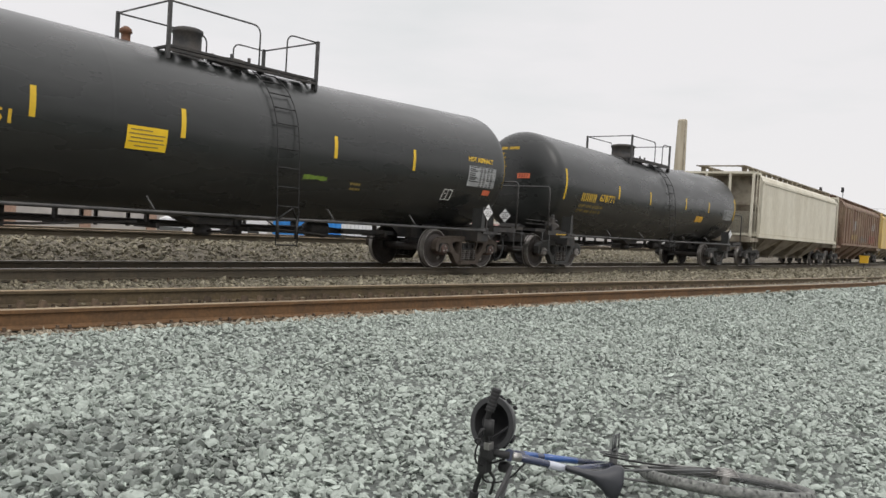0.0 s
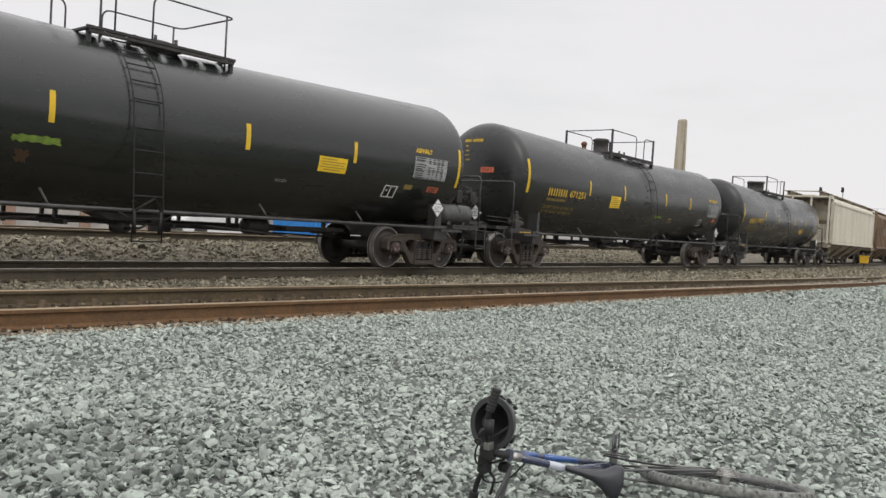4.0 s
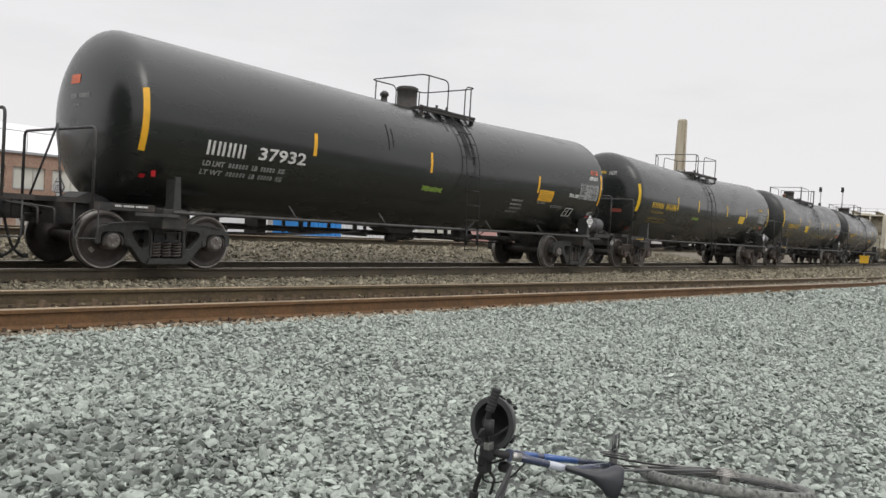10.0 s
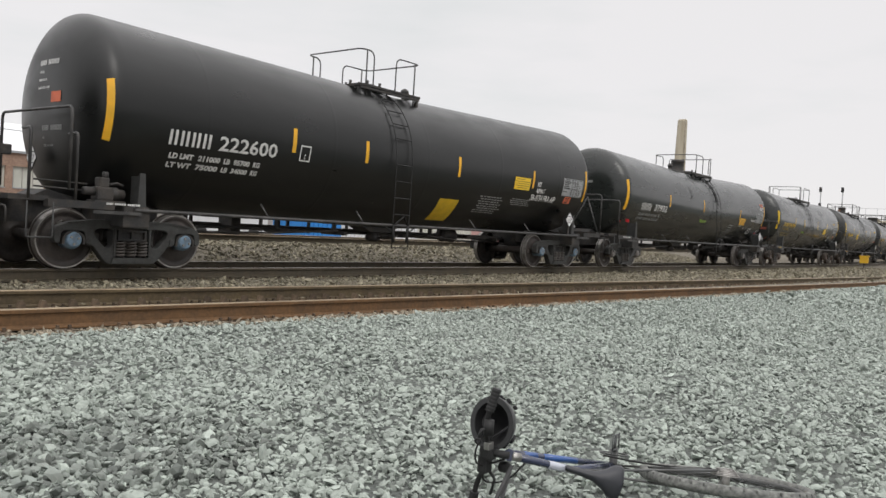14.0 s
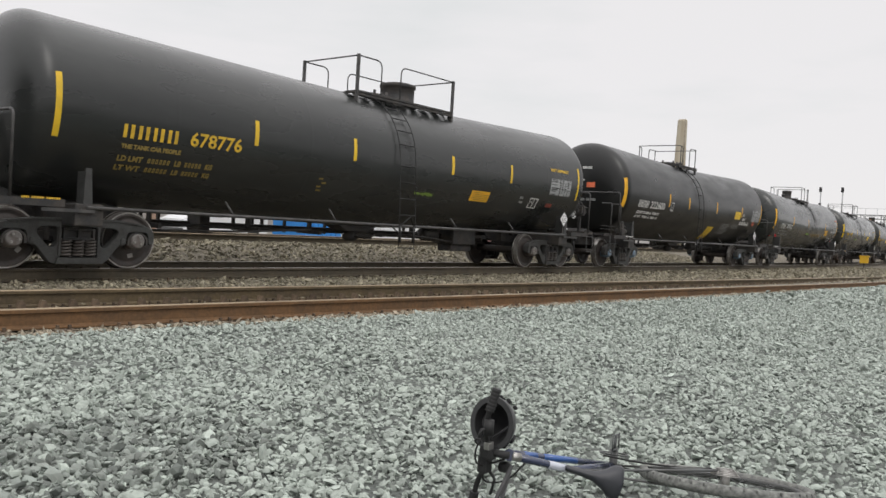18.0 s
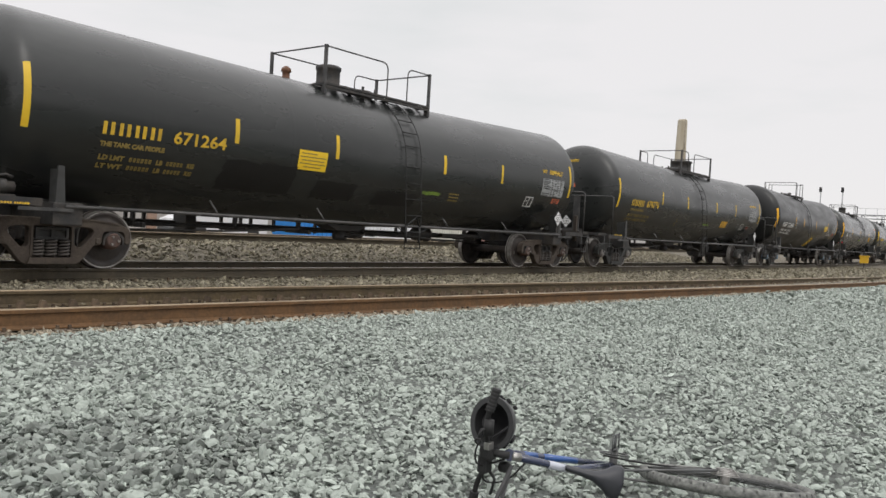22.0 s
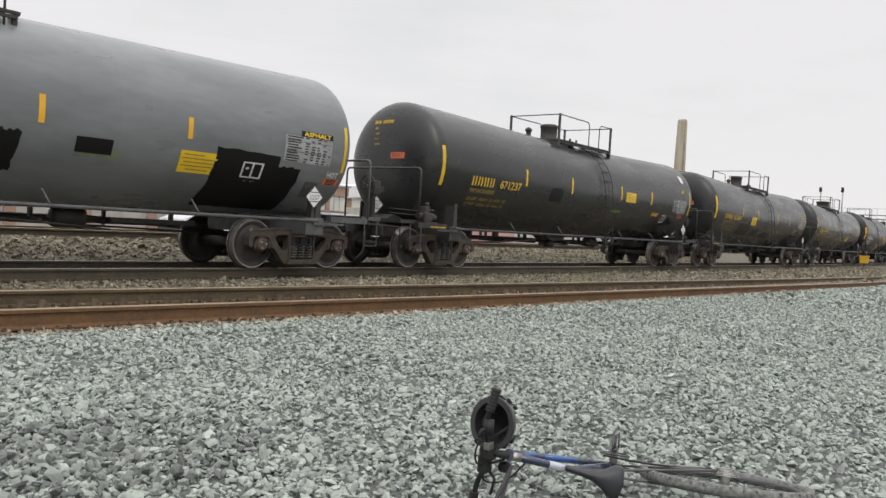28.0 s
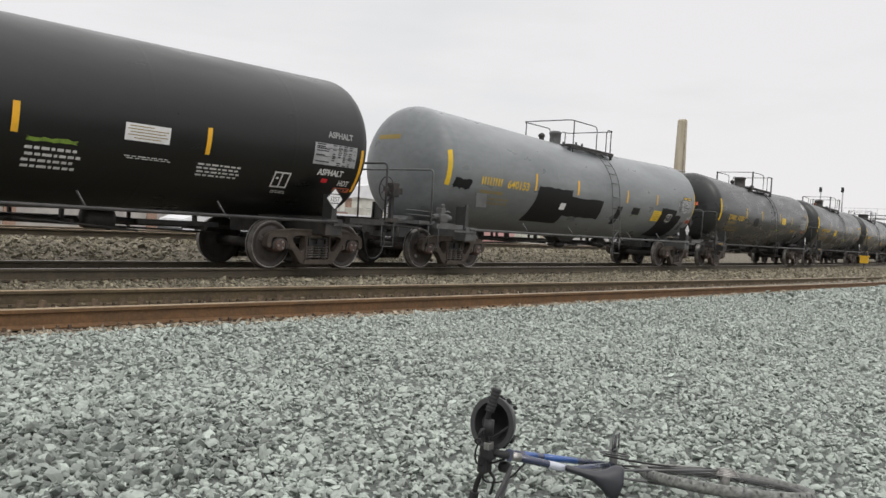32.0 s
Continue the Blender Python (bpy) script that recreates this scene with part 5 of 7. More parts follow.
decal("lime_sticker", C7, M["lime"], 1.31, 1.89, -25.5, -22.8, ragged=0.02)
decal("white_sticker", C7, M["placard_white"], 6.48, 6.71, 28.6, 40.7, lift=0.01)
words(C7, "yletter", "HOT", 6.34, 6.54, 12.6, 16.6)
decal("blanked_panel", C7, M["greysteel"], 5.61, 6.72, 5.2, 11.6)
data_panel(C7, 5.68, 6.72, -16.8, 2.0)
decal("number_panel", C7, M["orange"], 6.24, 6.59, -24.1, -18.9, 0, "small orange panel")
words(C7, "darktext", "3257", 6.29, 6.54, -23.5, -19.5)
frame_sign(C7, 4.95, 5.31, -33.1, -21.7, "white")
TANK.update(DIMS[C8])
decal("reflective_strip", C8, M["yellow"], -6.93, -6.85, -18.7, 15.2)
decal("reflective_strip", C8, M["orangetape"], -3.55, -3.47, -12.3, 5.4)
decal("reflective_strip", C8, M["orangetape"], -1.42, -1.33, -10.9, 5.5)
decal("reflective_strip", C8, M["orangetape"], 1.60, 1.68, -12.0, 3.6)
decal("reflective_strip", C8, M["orangetape"], 3.77, 3.85, -9.4, 4.1)
decal("reflective_strip", C8, M["yellow"], 6.95, 7.03, -19.5, 15.8)
mark(C8, "yletter", -5.8, -4.94, -12.9, -5.5)
words(C8, "yletter", "640153", -4.75, -3.82, -13.5, -5.2, "car_number")
words(C8, "dimyellow", "THE TANK CAR PEOPLE", -5.76, -4.86, -21.1, -18.5, "painted_slogan")
load_lines(C8, "dimyellow", -5.68, -4.55, -32.3, -25.2)
decal("touched_up_patch", C8, M["patch"], -6.73, -6.13, -19.6, -10.6, -0.05, "black touch-up paint", 0.0055, ragged=0.03)
decal("touched_up_patch", C8, M["patch"], -3.34, -1.66, -49.8, -6.8, -0.2, "black touch-up paint", 0.0061, ragged=0.022)
decal("touched_up_patch", C8, M["patch"], -1.9, 0.15, -37.8, -13.6, -0.05, "black touch-up paint", 0.0064, ragged=0.022)
decal("touched_up_patch", C8, M["patch"], 1.10, 1.40, -43.2, -17.7, -0.05, "black touch-up paint", 0.0055, ragged=0.03)
decal("black_label", C8, M["patch"], 2.12, 2.64, -26.0, -16.5, 0, "black label with white and green print", 0.0055)
small_rows(C8, "white", 2.14, 2.6, -22.0, -17.2, 3)
small_rows(C8, "lime", 2.12, 2.72, -29.0, -23.0, 3)
decal("white_sticker", C8, M["placard_white"], -2.15, -1.88, -29.8, -21.9, lift=0.01)
decal("black_band", C8, M["patch"], 5.95, 6.67, 3.4, 7.5, lift=0.0055)
lettering("band_words", C8, M["yellow"], "ASPHALT", 6.00, 4.2, 0.07, 0.62, 0.004, lift=0.009)
data_panel(C8, 5.61, 6.66, -15.4, 3.5)
words(C8, "white", "HOT", 6.66, 6.92, -24.2, -19.7)
decal("number_panel", C8, M["orange"], 6.63, 6.98, -30.5, -25.1, 0, "small orange panel")
words(C8, "darktext", "3257", 6.68, 6.93, -29.9, -25.7)
frame_sign(C8, 4.84, 5.25, -31.1, -19.4, "white")
decal("blanked_panel", C8, M["greysteel"], 4.87, 5.17, -37.7, -32.9)
decal("blanked_panel", C8, M["greysteel"], 6.24, 6.53, -43.4, -29.3)
label_plate(C8, "labelyellow", 3.7, 4.36, -31.9, -16.9, "dimyellow")
decal("touched_up_patch", C8, M["patch"], 4.31, 5.55, -62, -12.2, -0.05, "black touch-up paint", 0.0058, ragged=0.022)
decal("touched_up_patch", C8, M["patch"], 5.46, 6.03, -62, -20.0, -0.05, "black touch-up paint", 0.0061, ragged=0.022)
TANK.update(DIMS[C9])
decal("reflective_strip", C9, M["orangetape"], 0.81, 0.90, -18.4, -1.6)
decal("reflective_strip", C9, M["orangetape"], 3.63, 3.71, -17.7, -0.1)
decal("reflective_strip", C9, M["orangetape"], 6.90, 6.98, -34.2, 0.7)
decal("lime_sticker", C9, M["lime"], 1.02, 1.68, -22.0, -19.7, ragged=0.02)
small_rows(C9, "white", 0.99, 1.73, -40.8, -25.1, 4)
label_plate(C9, "placard_white", 2.31, 3.01, -14.7, -4.2, "dimyellow")
small_rows(C9, "white", 2.29, 3.02, -26.7, -24.2)
small_rows(C9, "white", 3.54, 4.37, -34.4, -23.8, 4)
frame_sign(C9, 5.04, 5.39, -36.1, -23.4, "white")
small_rows(C9, "white", 5.03, 5.39, -42.1, -39.1)
words(C9, "dimwhite", "ASPHALT", 6.07, 6.67, 6.8, 11.4)
data_panel(C9, 5.78, 6.79, -14.2, 1.9)
words(C9, "white", "ASPHALT", 5.95, 6.56, -22.0, -17.3)
decal("red_panel", C9, M["red"], 6.1, 6.24, -28.2, -24.9)
words(C9, "white", "HOT", 6.52, 6.78, -29.5, -25.0)
decal("number_panel", C9, M["orange"], 6.47, 6.87, -35.1, -31.3, 0, "small orange panel")
words(C9, "darktext", "3257", 6.52, 6.82, -34.5, -31.9)
TANK.update(DIMS[C0])
head_print(C0, "yletter", 0.45, 3.06)
head_panel(C0, "3257", -0.14, -0.52, 2.30, 2.43)
TANK.update(DIMS[C1])
head_print(C1, "yletter", 0.45, 3.06)
head_panel(C1, "3257", -0.14, -0.52, 2.30, 2.43)
TANK.update(DIMS[C6])
head_print(C6, "yletter", 0.45, 3.06)
head_panel(C6, "3257", -0.14, -0.52, 2.30, 2.43)
TANK.update(DIMS[C7])
head_print(C7, "yletter", 0.45, 3.06)
head_panel(C7, "3257", -0.14, -0.52, 2.30, 2.43)
TANK.update(DIMS[C5])
head_print(C5, "yletter", 0.45, 3.06)
head_panel(C5, "", 0.3, -0.08, 2.30, 2.43)
TANK.update(DIMS[C2])
head_print(C2, "yletter", 0.35, 2.86, 4)
head_decal("red_panel", C2, M["dimred"], -0.42, -0.78, 1.68, 1.79)
TANK.update(DIMS[C3])
head_panel(C3, "", 0.35, 0.05, 2.73, 2.87)
head_print(C3, "dimwhite", 0.3, 2.5, 2)
head_decal("red_panel", C3, M["red"], -1.17, -1.29, 1.38, 1.47)
TANK.update(DIMS[C4])
head_print(C4, "white", 0.26, 2.9, 4)
head_panel(C4, "", -0.17, -0.44, 2.35, 2.50)
head_print(C4, "dimwhite", 0.08, 1.95, 3)
TANK.update(DIMS[C8])
head_decal("faded_yellow_print", C8, M["dimyellow"], 0.7, 0.0, 2.78, 2.88)
head_decal("red_panel", C8, M["dimred"], 0.41, 0.09, 1.53, 1.68)
# front ends that pass close by
for c, m in ((C5, "yletter"),):
    TANK.update(DIMS[c])
    words(c, m, "HOT ASPHALT", 5.62, 6.5, 11.5, 14.3)
for c, x in ((C0, 6.35), (C1, 6.41), (C2, 6.12), (C3, 6.37), (C4, 5.87), (C5, 6.25), (C6, 6.24), (C7, 6.4), (C8, 6.22), (C9, 6.24)):
    placard(c, x, -1.40, 1.28)
    holder = part("placard_post", shared("placard_post", lambda bm: box(bm, -0.03, 0.03, 0.0, 0.02, -0.42, 0.0), M["iron"]), None, c)
    holder.location = (x, -1.39, 1.28)
HEAD_PLACARD = {C1: (-0.13, 1.30, -90), C3: (0.34, 1.15, -92), C4: (0.14, 1.55, -94), C6: (0.19, 1.29, -97), C8: (0.12, 1.19, -96), C5: (0.09, 1.29, -95)}
for c in (C0, C1, C2, C3, C4, C5, C6, C7, C8):
    p = part("hazard_placard", shared("hazard_placard", build_placard, [M["placard_edge"], M["placard_white"], M["darktext"]]), None, c, "white diamond placard on the tank head")
    y_, z_, turn_ = HEAD_PLACARD.get(c, (0.1, 1.29, -90))
    p.matrix_basis = pose(DIMS[c]["rear"] - 0.1, y_, z_, 0, 0, turn_)
    flat_text("placard_number", p, M["darktext"], "3257", (0, -0.0105, -0.045), 0.085, 0.22)


def build_sill_print(bm):
    rnd = random.Random(3)
    u = 0.0
    while u < 0.5:
        w = rnd.uniform(0.012, 0.03)
        box(bm, u, u + w, -1.4535, -1.4505, 0.868, 0.895)
        u += w + (0.008 if rnd.random() < 0.8 else 0.03)


for c, m, x_, z_ in ((C0, "yletter", -7.1, 0), (C1, "yletter", -7.09, 0), (C2, "yletter", -7.15, 0), (C5, "yletter", -7.15, 0.085), (C6, "yletter", -7.25, 0), (C7, "yletter", -7.12, 0), (C3, "white", -7.2, 0.04), (C4, "white", -6.72, 0.06)):
    sp_ = part("sill_print", shared("sill_print_" + m, build_sill_print, M[m]), None, c)
    sp_.location = (x_, 0, z_)
part("data_plate", shared("data_plate", lambda bm: box(bm, -6.22, -5.82, -1.47, -1.455, 1.38, 1.68, bevel=0.004), M["greysteel"]), None, C8)


# ---- hopper cars ahead of the tank cars
M["cream"] = mat("cream_hopper_paint", (0.60, 0.57, 0.47), 0.6, second=(0.48, 0.44, 0.34), scale=1.2, amount=0.6, grain=0.12, grain_scale=9, stretch=(1, 1, 0.4))
M["cream_dirty"] = mat("dirty_cream_steel", (0.30, 0.27, 0.21), 0.7, second=(0.13, 0.10, 0.07), scale=2.5, amount=0.8)
M["redbrown"] = mat("red_brown_hopper_paint", (0.16, 0.092, 0.062), 0.75, second=(0.25, 0.19, 0.13), scale=1.4, amount=0.8, grain=0.25, grain_scale=12, stretch=(1, 1, 0.35))
M["ochre"] = mat("yellow_hopper_paint", (0.58, 0.42, 0.14), 0.65, second=(0.45, 0.33, 0.14), scale=1.2, amount=0.7)


def covered_hopper(label, paint, lower, ribs=False):
    car = empty("covered_hopper_car")
    tagged(car, label, "hopper car", group="cars of the freight train")
    bm = bmesh.new()
    # bulging sides: cross sections from end to end
    sec = [(-1.50, 1.30), (-1.56, 1.42), (-1.56, 3.55), (-1.46, 3.80), (-1.05, 3.98), (1.05, 3.98), (1.46, 3.80), (1.56, 3.55), (1.56, 1.42), (1.50, 1.30)]
    a = [bm.verts.new((-7.6, y, z)) for y, z in sec]
    b = [bm.verts.new((7.6, y, z)) for y, z in sec]
    n = len(sec)
    for i in range(n):
        j = (i + 1) % n
        bm.faces.new((a[i], a[j], b[j], b[i]))
    bm.faces.new(a[::-1]), bm.faces.new(b)
    part("hopper_body", bm, M[paint], car)
    for ex in (-1, 1):
        bm = bmesh.new()
        prism(bm, [(ex * 7.6, 3.9), (ex * 7.6, 1.4), (ex * 7.0, 1.32), (ex * 7.75, 2.6)], -1.4, 1.4)
        part("slope_sheet", bm, M[lower], car)
        bm = bmesh.new()
        box(bm, ex * 8.62 - 0.08, ex * 8.62 + 0.08, -1.5, 1.5, 1.02, 1.25)
        box(bm, min(ex * 5.6, ex * 8.66), max(ex * 5.6, ex * 8.66), -0.25, 0.25, 0.62, 1.0)
        for y in (-1.46, 1.46):
            box(bm, min(ex * 7.6, ex * 8.66), max(ex * 7.6, ex * 8.66), y - 0.05, y + 0.05, 1.05, 1.2)
        part("end_platform", bm, M[lower], car)
        for y in (-1.44, -0.5, 0.5, 1.44):
            bm = bmesh.new()
            box(bm, ex * 8.62 - 0.045, ex * 8.62 + 0.045, y - 0.045, y + 0.045, 1.2, 3.86)
            part("end_post", bm, M[paint], car)
        bm = bmesh.new()
        box(bm, min(ex * 7.6, ex * 8.66), max(ex * 7.6, ex * 8.66), -1.48, 1.48, 3.84, 3.93)
        part("end_roof_frame", bm, M[paint], car)
        for y in (-1.50, 1.50):
            bm = bmesh.new()
            for dx in (0.0, 0.42):
                tube(bm, [(ex * (7.86 + dx), y, 0.7), (ex * (7.86 + dx), y, 4.0)], 0.014, 5)
            for k in range(9):
                tube(bm, [(ex * 7.86, y, 0.72 + k * 0.36), (ex * 8.28, y, 0.72 + k * 0.36)], 0.011, 5)
            part("end_ladder", bm, M[paint], car)
        me = shared("couplerhopper", build_coupler, M["iron"])
        c = part("coupler", me if ex > 0 else mirrored(me, "couplerhopperb", -1, 1), None, car)
        c.location.x = ex * 0.7
        bogie(car, ex * 6.75, "frame_grey", "cap_steel")
    for k, x in enumerate((-4.6, -1.55, 1.55, 4.6)):
        bm = bmesh.new()
        for s_ in (-1, 1):
            v = [bm.verts.new(p) for p in ((x - 1.5, s_ * 1.5, 1.32), (x + 1.5, s_ * 1.5, 1.32), (x + 0.35, s_ * 0.45, 0.42), (x - 0.35, s_ * 0.45, 0.42))]
            bm.faces.new(v)
        v = list(bm.verts)
        bm.faces.new((v[0], v[4], v[7], v[3])), bm.faces.new((v[1], v[5], v[6], v[2])), bm.faces.new((v[3], v[2], v[6], v[7])), bm.faces.new((v[0], v[1], v[5], v[4]))
        box(bm, x - 0.4, x + 0.4, -0.5, 0.5, 0.34, 0.44)
        part("discharge_chute", bm, M[lower], car)
    for y in (-1.57, 1.57):
        bm = bmesh.new()
        box(bm, -7.9, 7.9, y - 0.035, y + 0.035, 1.24, 1.38)
        box(bm, -7.6, 7.6, y - 0.03, y + 0.03, 3.52, 3.62)
        part("side_sill", bm, M[paint], car)
        if ribs:
            for k in range(17):
                bm = bmesh.new()
                box(bm, -7.5 + k * 0.93, -7.42 + k * 0.93, y - 0.05, y + 0.05, 1.38, 3.52)
                part("side_rib", bm, M[paint], car)
    bm = bmesh.new()
    for y in (-0.86, 0.86):
        box(bm, -8.5, 8.5, y - 0.17, y + 0.17, 4.17, 4.205)
        for k in range(18):
            box(bm, -8.2 + k * 0.96, -8.12 + k * 0.96, y - 0.15, y + 0.05, 3.92, 4.17)
    for x in (-8.35, 8.35):
        box(bm, x - 0.15, x + 0.15, -0.69, 0.69, 4.17, 4.20)
    part("roof_walkway", bm, M[lower], car)
    for k in range(10):
        bm = bmesh.new()
        box(bm, -7.0 + k * 1.45, -6.0 + k * 1.45, -0.34, 0.34, 3.97, 4.09, bevel=0.03)
        part("roof_hatch", bm, M[paint], car)
    return car


H1 = add(covered_hopper("cream covered hopper car with sloping discharge chutes", "cream", "cream_dirty"), 41.5)
H2 = add(covered_hopper("rusty red-brown ribbed hopper car with painted scrawls", "redbrown", "redbrown", True), 59.1)
H3 = add(covered_hopper("faded yellow covered hopper car", "ochre", "cream_dirty"), 76.7)
H4 = add(covered_hopper("cream covered hopper car far along the train", "cream", "cream_dirty"), 94.3)
for car_, m_, x0_, x1_, z0_, z1_ in ((H2, "dimwhite", -3.9, -2.4, 2.2, 2.9), (H2, "dimyellow", -4.6, -2.2, 1.55, 2.0), (H2, "dimred", 3.2, 5.6, 1.5, 2.1), (H2, "dimwhite", 4.0, 6.0, 2.4, 3.0), (H2, "greysteel", -1.2, 2.4, 1.5, 1.95)):
    bm = bmesh.new()
    rnd_ = random.Random(int(x0_ * 10))
    w_ = (x1_ - x0_) / 5
    for k_ in range(5):
        za, zb = z0_ + rnd_.uniform(0, 0.12), z1_ - rnd_.uniform(0, 0.15)
        prism(bm, [(x0_ + k_ * w_, za), (x0_ + k_ * w_ + w_ * 0.8, za + rnd_.uniform(-0.05, 0.05)), (x0_ + k_ * w_ + w_ * 0.9, zb), (x0_ + k_ * w_ + w_ * 0.15, zb)], -1.575, -1.566)
    part("painted_scrawl", bm, M[m_], car_)


# ---- behind the tracks
M["brick"] = mat("brown_brick", (0.285, 0.185, 0.135), 0.85, second=(0.36, 0.25, 0.19), scale=3, amount=0.6, grain=0.25, grain_scale=14)
M["brickdoor"] = mat("dull_grey_door", (0.42, 0.40, 0.37), 0.7, second=(0.30, 0.28, 0.26), scale=2, amount=0.6)
M["whitewall"] = mat("white_blanked_window", (0.56, 0.56, 0.50), 0.6, second=(0.44, 0.44, 0.38), scale=1.5, amount=0.6)
M["membrane"] = mat("white_roof_membrane", (0.74, 0.74, 0.75), 0.6, second=(0.62, 0.62, 0.63), scale=0.7, amount=0.6)
M["bluepaint"] = mat("bright_blue_paint", (0.03, 0.24, 0.62), 0.45, second=(0.03, 0.17, 0.48), scale=1.2, amount=0.5)
M["concrete"] = mat("tan_concrete", (0.40, 0.36, 0.28), 0.85, second=(0.29, 0.25, 0.18), scale=0.5, amount=0.7, stretch=(2, 2, 0.2))
M["galv"] = mat("galvanised_steel", (0.38, 0.39, 0.40), 0.5, metal=0.4, second=(0.28, 0.29, 0.30), scale=2, amount=0.6)
M["signal"] = mat("dark_signal_housing", (0.03, 0.03, 0.032), 0.6)
M["glass"] = mat("dark_glass", (0.03, 0.035, 0.04), 0.12)
M["tyre"] = mat("black_tyre", (0.02, 0.02, 0.02), 0.8, second=(0.05, 0.047, 0.043), scale=20, amount=0.6)
M["vanwhite"] = mat("white_vehicle_paint", (0.68, 0.69, 0.70), 0.35, second=(0.60, 0.60, 0.60), scale=2, amount=0.4)
M["pinkish"] = mat("pale_pink_panel", (0.55, 0.33, 0.31), 0.6)

YARD = 0.15
LOT = -0.2


def brick_building():
    b = empty("brick_building")
    tagged(b, "low brown brick building with white blanked windows and white roof", "building")
    bm = bmesh.new()
    x0, x1, y0, y1 = -6.0, 34.0, 36.0, 52.0
    bay = 1.66
    # front wall: bands and piers leave the window openings free
    box(bm, x0, x1, y0, y0 + 0.35, 2.46 + YARD, 3.02 + YARD)
    box(bm, x0, x1, y0, y0 + 0.35, 1.16 + YARD, 1.50 + YARD)
    x = x0
    while x < x1 - 0.2:
        box(bm, x, x + 0.30, y0, y0 + 0.35, 1.50 + YARD, 2.46 + YARD)
        x += bay
    x = x0
    while x < x1 - 0.2:
        box(bm, x, x + 0.5, y0, y0 + 0.35, LOT - 0.1, 1.16 + YARD)
        x += bay * 2
    box(bm, x0, x0 + 0.35, y0 + 0.35, y1, LOT - 0.1, 3.02 + YARD)
    box(bm, x1 - 0.35, x1, y0 + 0.35, y1, LOT - 0.1, 3.02 + YARD)
    box(bm, x0, x1, y1, y1 + 0.35, LOT - 0.1, 3.02 + YARD)
    part("brick_wall", bm, M["brick"], b)
    bm = bmesh.new()
    box(bm, x0 - 0.1, x1 + 0.1, y0 - 0.12, y0 + 0.5, 3.02 + YARD, 3.12 + YARD)
    part("coping", bm, M["galv"], b)
    x = x0 + 0.30
    while x < x1 - 1:
        bm = bmesh.new()
        box(bm, x, x + bay - 0.30, y0 + 0.12, y0 + 0.18, 1.50 + YARD, 2.46 + YARD)
        w = part("window", bm, M["whitewall"], b, "white panel in a window opening")
        bm = bmesh.new()
        box(bm, x, x + bay - 0.30, y0 - 0.03, y0 + 0.12, 1.50 + YARD, 1.54 + YARD)
        box(bm, x + 0.02, x + 0.06, y0 + 0.08, y0 + 0.12, 1.54 + YARD, 2.46 + YARD)
        part("sill", bm, M["galv"], w)
        for dx in (0.42, 0.86):
            bm = bmesh.new()
            box(bm, x + dx, x + dx + 0.035, y0 + 0.085, y0 + 0.118, 1.54 + YARD, 2.46 + YARD)
            part("mullion", bm, M["brickdoor"], w)
        x += bay
    x = x0 + 0.5
    while x < x1 - 2:
        bm = bmesh.new()
        box(bm, x, x + bay * 2 - 0.5, y0 + 0.1, y0 + 0.18, LOT - 0.1, 1.16 + YARD)
        part("loading_door", bm, M["brickdoor"], b)
        x += bay * 2
    bm = bmesh.new()
    v = [bm.verts.new(p) for p in ((x0, y0 + 0.5, 3.1 + YARD), (x1, y0 + 0.5, 3.1 + YARD), (x1, y0 + 8, 5.0 + YARD), (x0, y0 + 8, 5.0 + YARD), (x1, y1, 3.1 + YARD), (x0, y1, 3.1 + YARD))]
    bm.faces.new(v[:4]), bm.faces.new((v[3], v[2], v[4], v[5])), bm.faces.new((v[0], v[3], v[5])), bm.faces.new((v[1], v[4], v[2]))
    bm.faces.new((v[0], v[5], v[4], v[1]))
    part("roof", bm, M["membrane"], b)
    bm = bmesh.new()
    tube(bm, [(x0, y0 + 0.6, 4.05 + YARD), (x1, y0 + 0.6, 4.05 + YARD)], 0.02, 5)
    for k in range(14):
        tube(bm, [(x0 + k * 3, y0 + 0.6, 3.0 + YARD), (x0 + k * 3, y0 + 0.6, 4.05 + YARD)], 0.02, 5)
    part("roof_railing", bm, M["galv"], b)


brick_building()


def rooftop_unit(x, y, z, w, h):
    u = empty("rooftop_unit", pose(x, y, z))
    tagged(u, "grey metal ventilation unit on the white roof", "ventilation unit")
    bm = bmesh.new()
    box(bm, -w / 2, w / 2, -0.45, 0.45, 0, h, bevel=0.03)
    part("casing", bm, M["galv"], u)
    for k in range(3):
        bm = bmesh.new()
        box(bm, -w / 2 + 0.06 + k * w / 3.3, -w / 2 + 0.06 + k * w / 3.3 + w / 4.5, -0.47, -0.45, h * 0.25, h * 0.8)
        part("louvre", bm, M["greysteel"], u)
    bm = bmesh.new()
    lathe(bm, [(h, 0.1), (h + 0.1, 0.1), (h + 0.11, 0.14), (h + 0.15, 0.14), (h + 0.18, 0.03)], "z", 14, (w * 0.2, 0, 0))
    part("cowl", bm, M["galv"], u)


rooftop_unit(23.7, 37.1, 3.2, 0.85, 0.5)


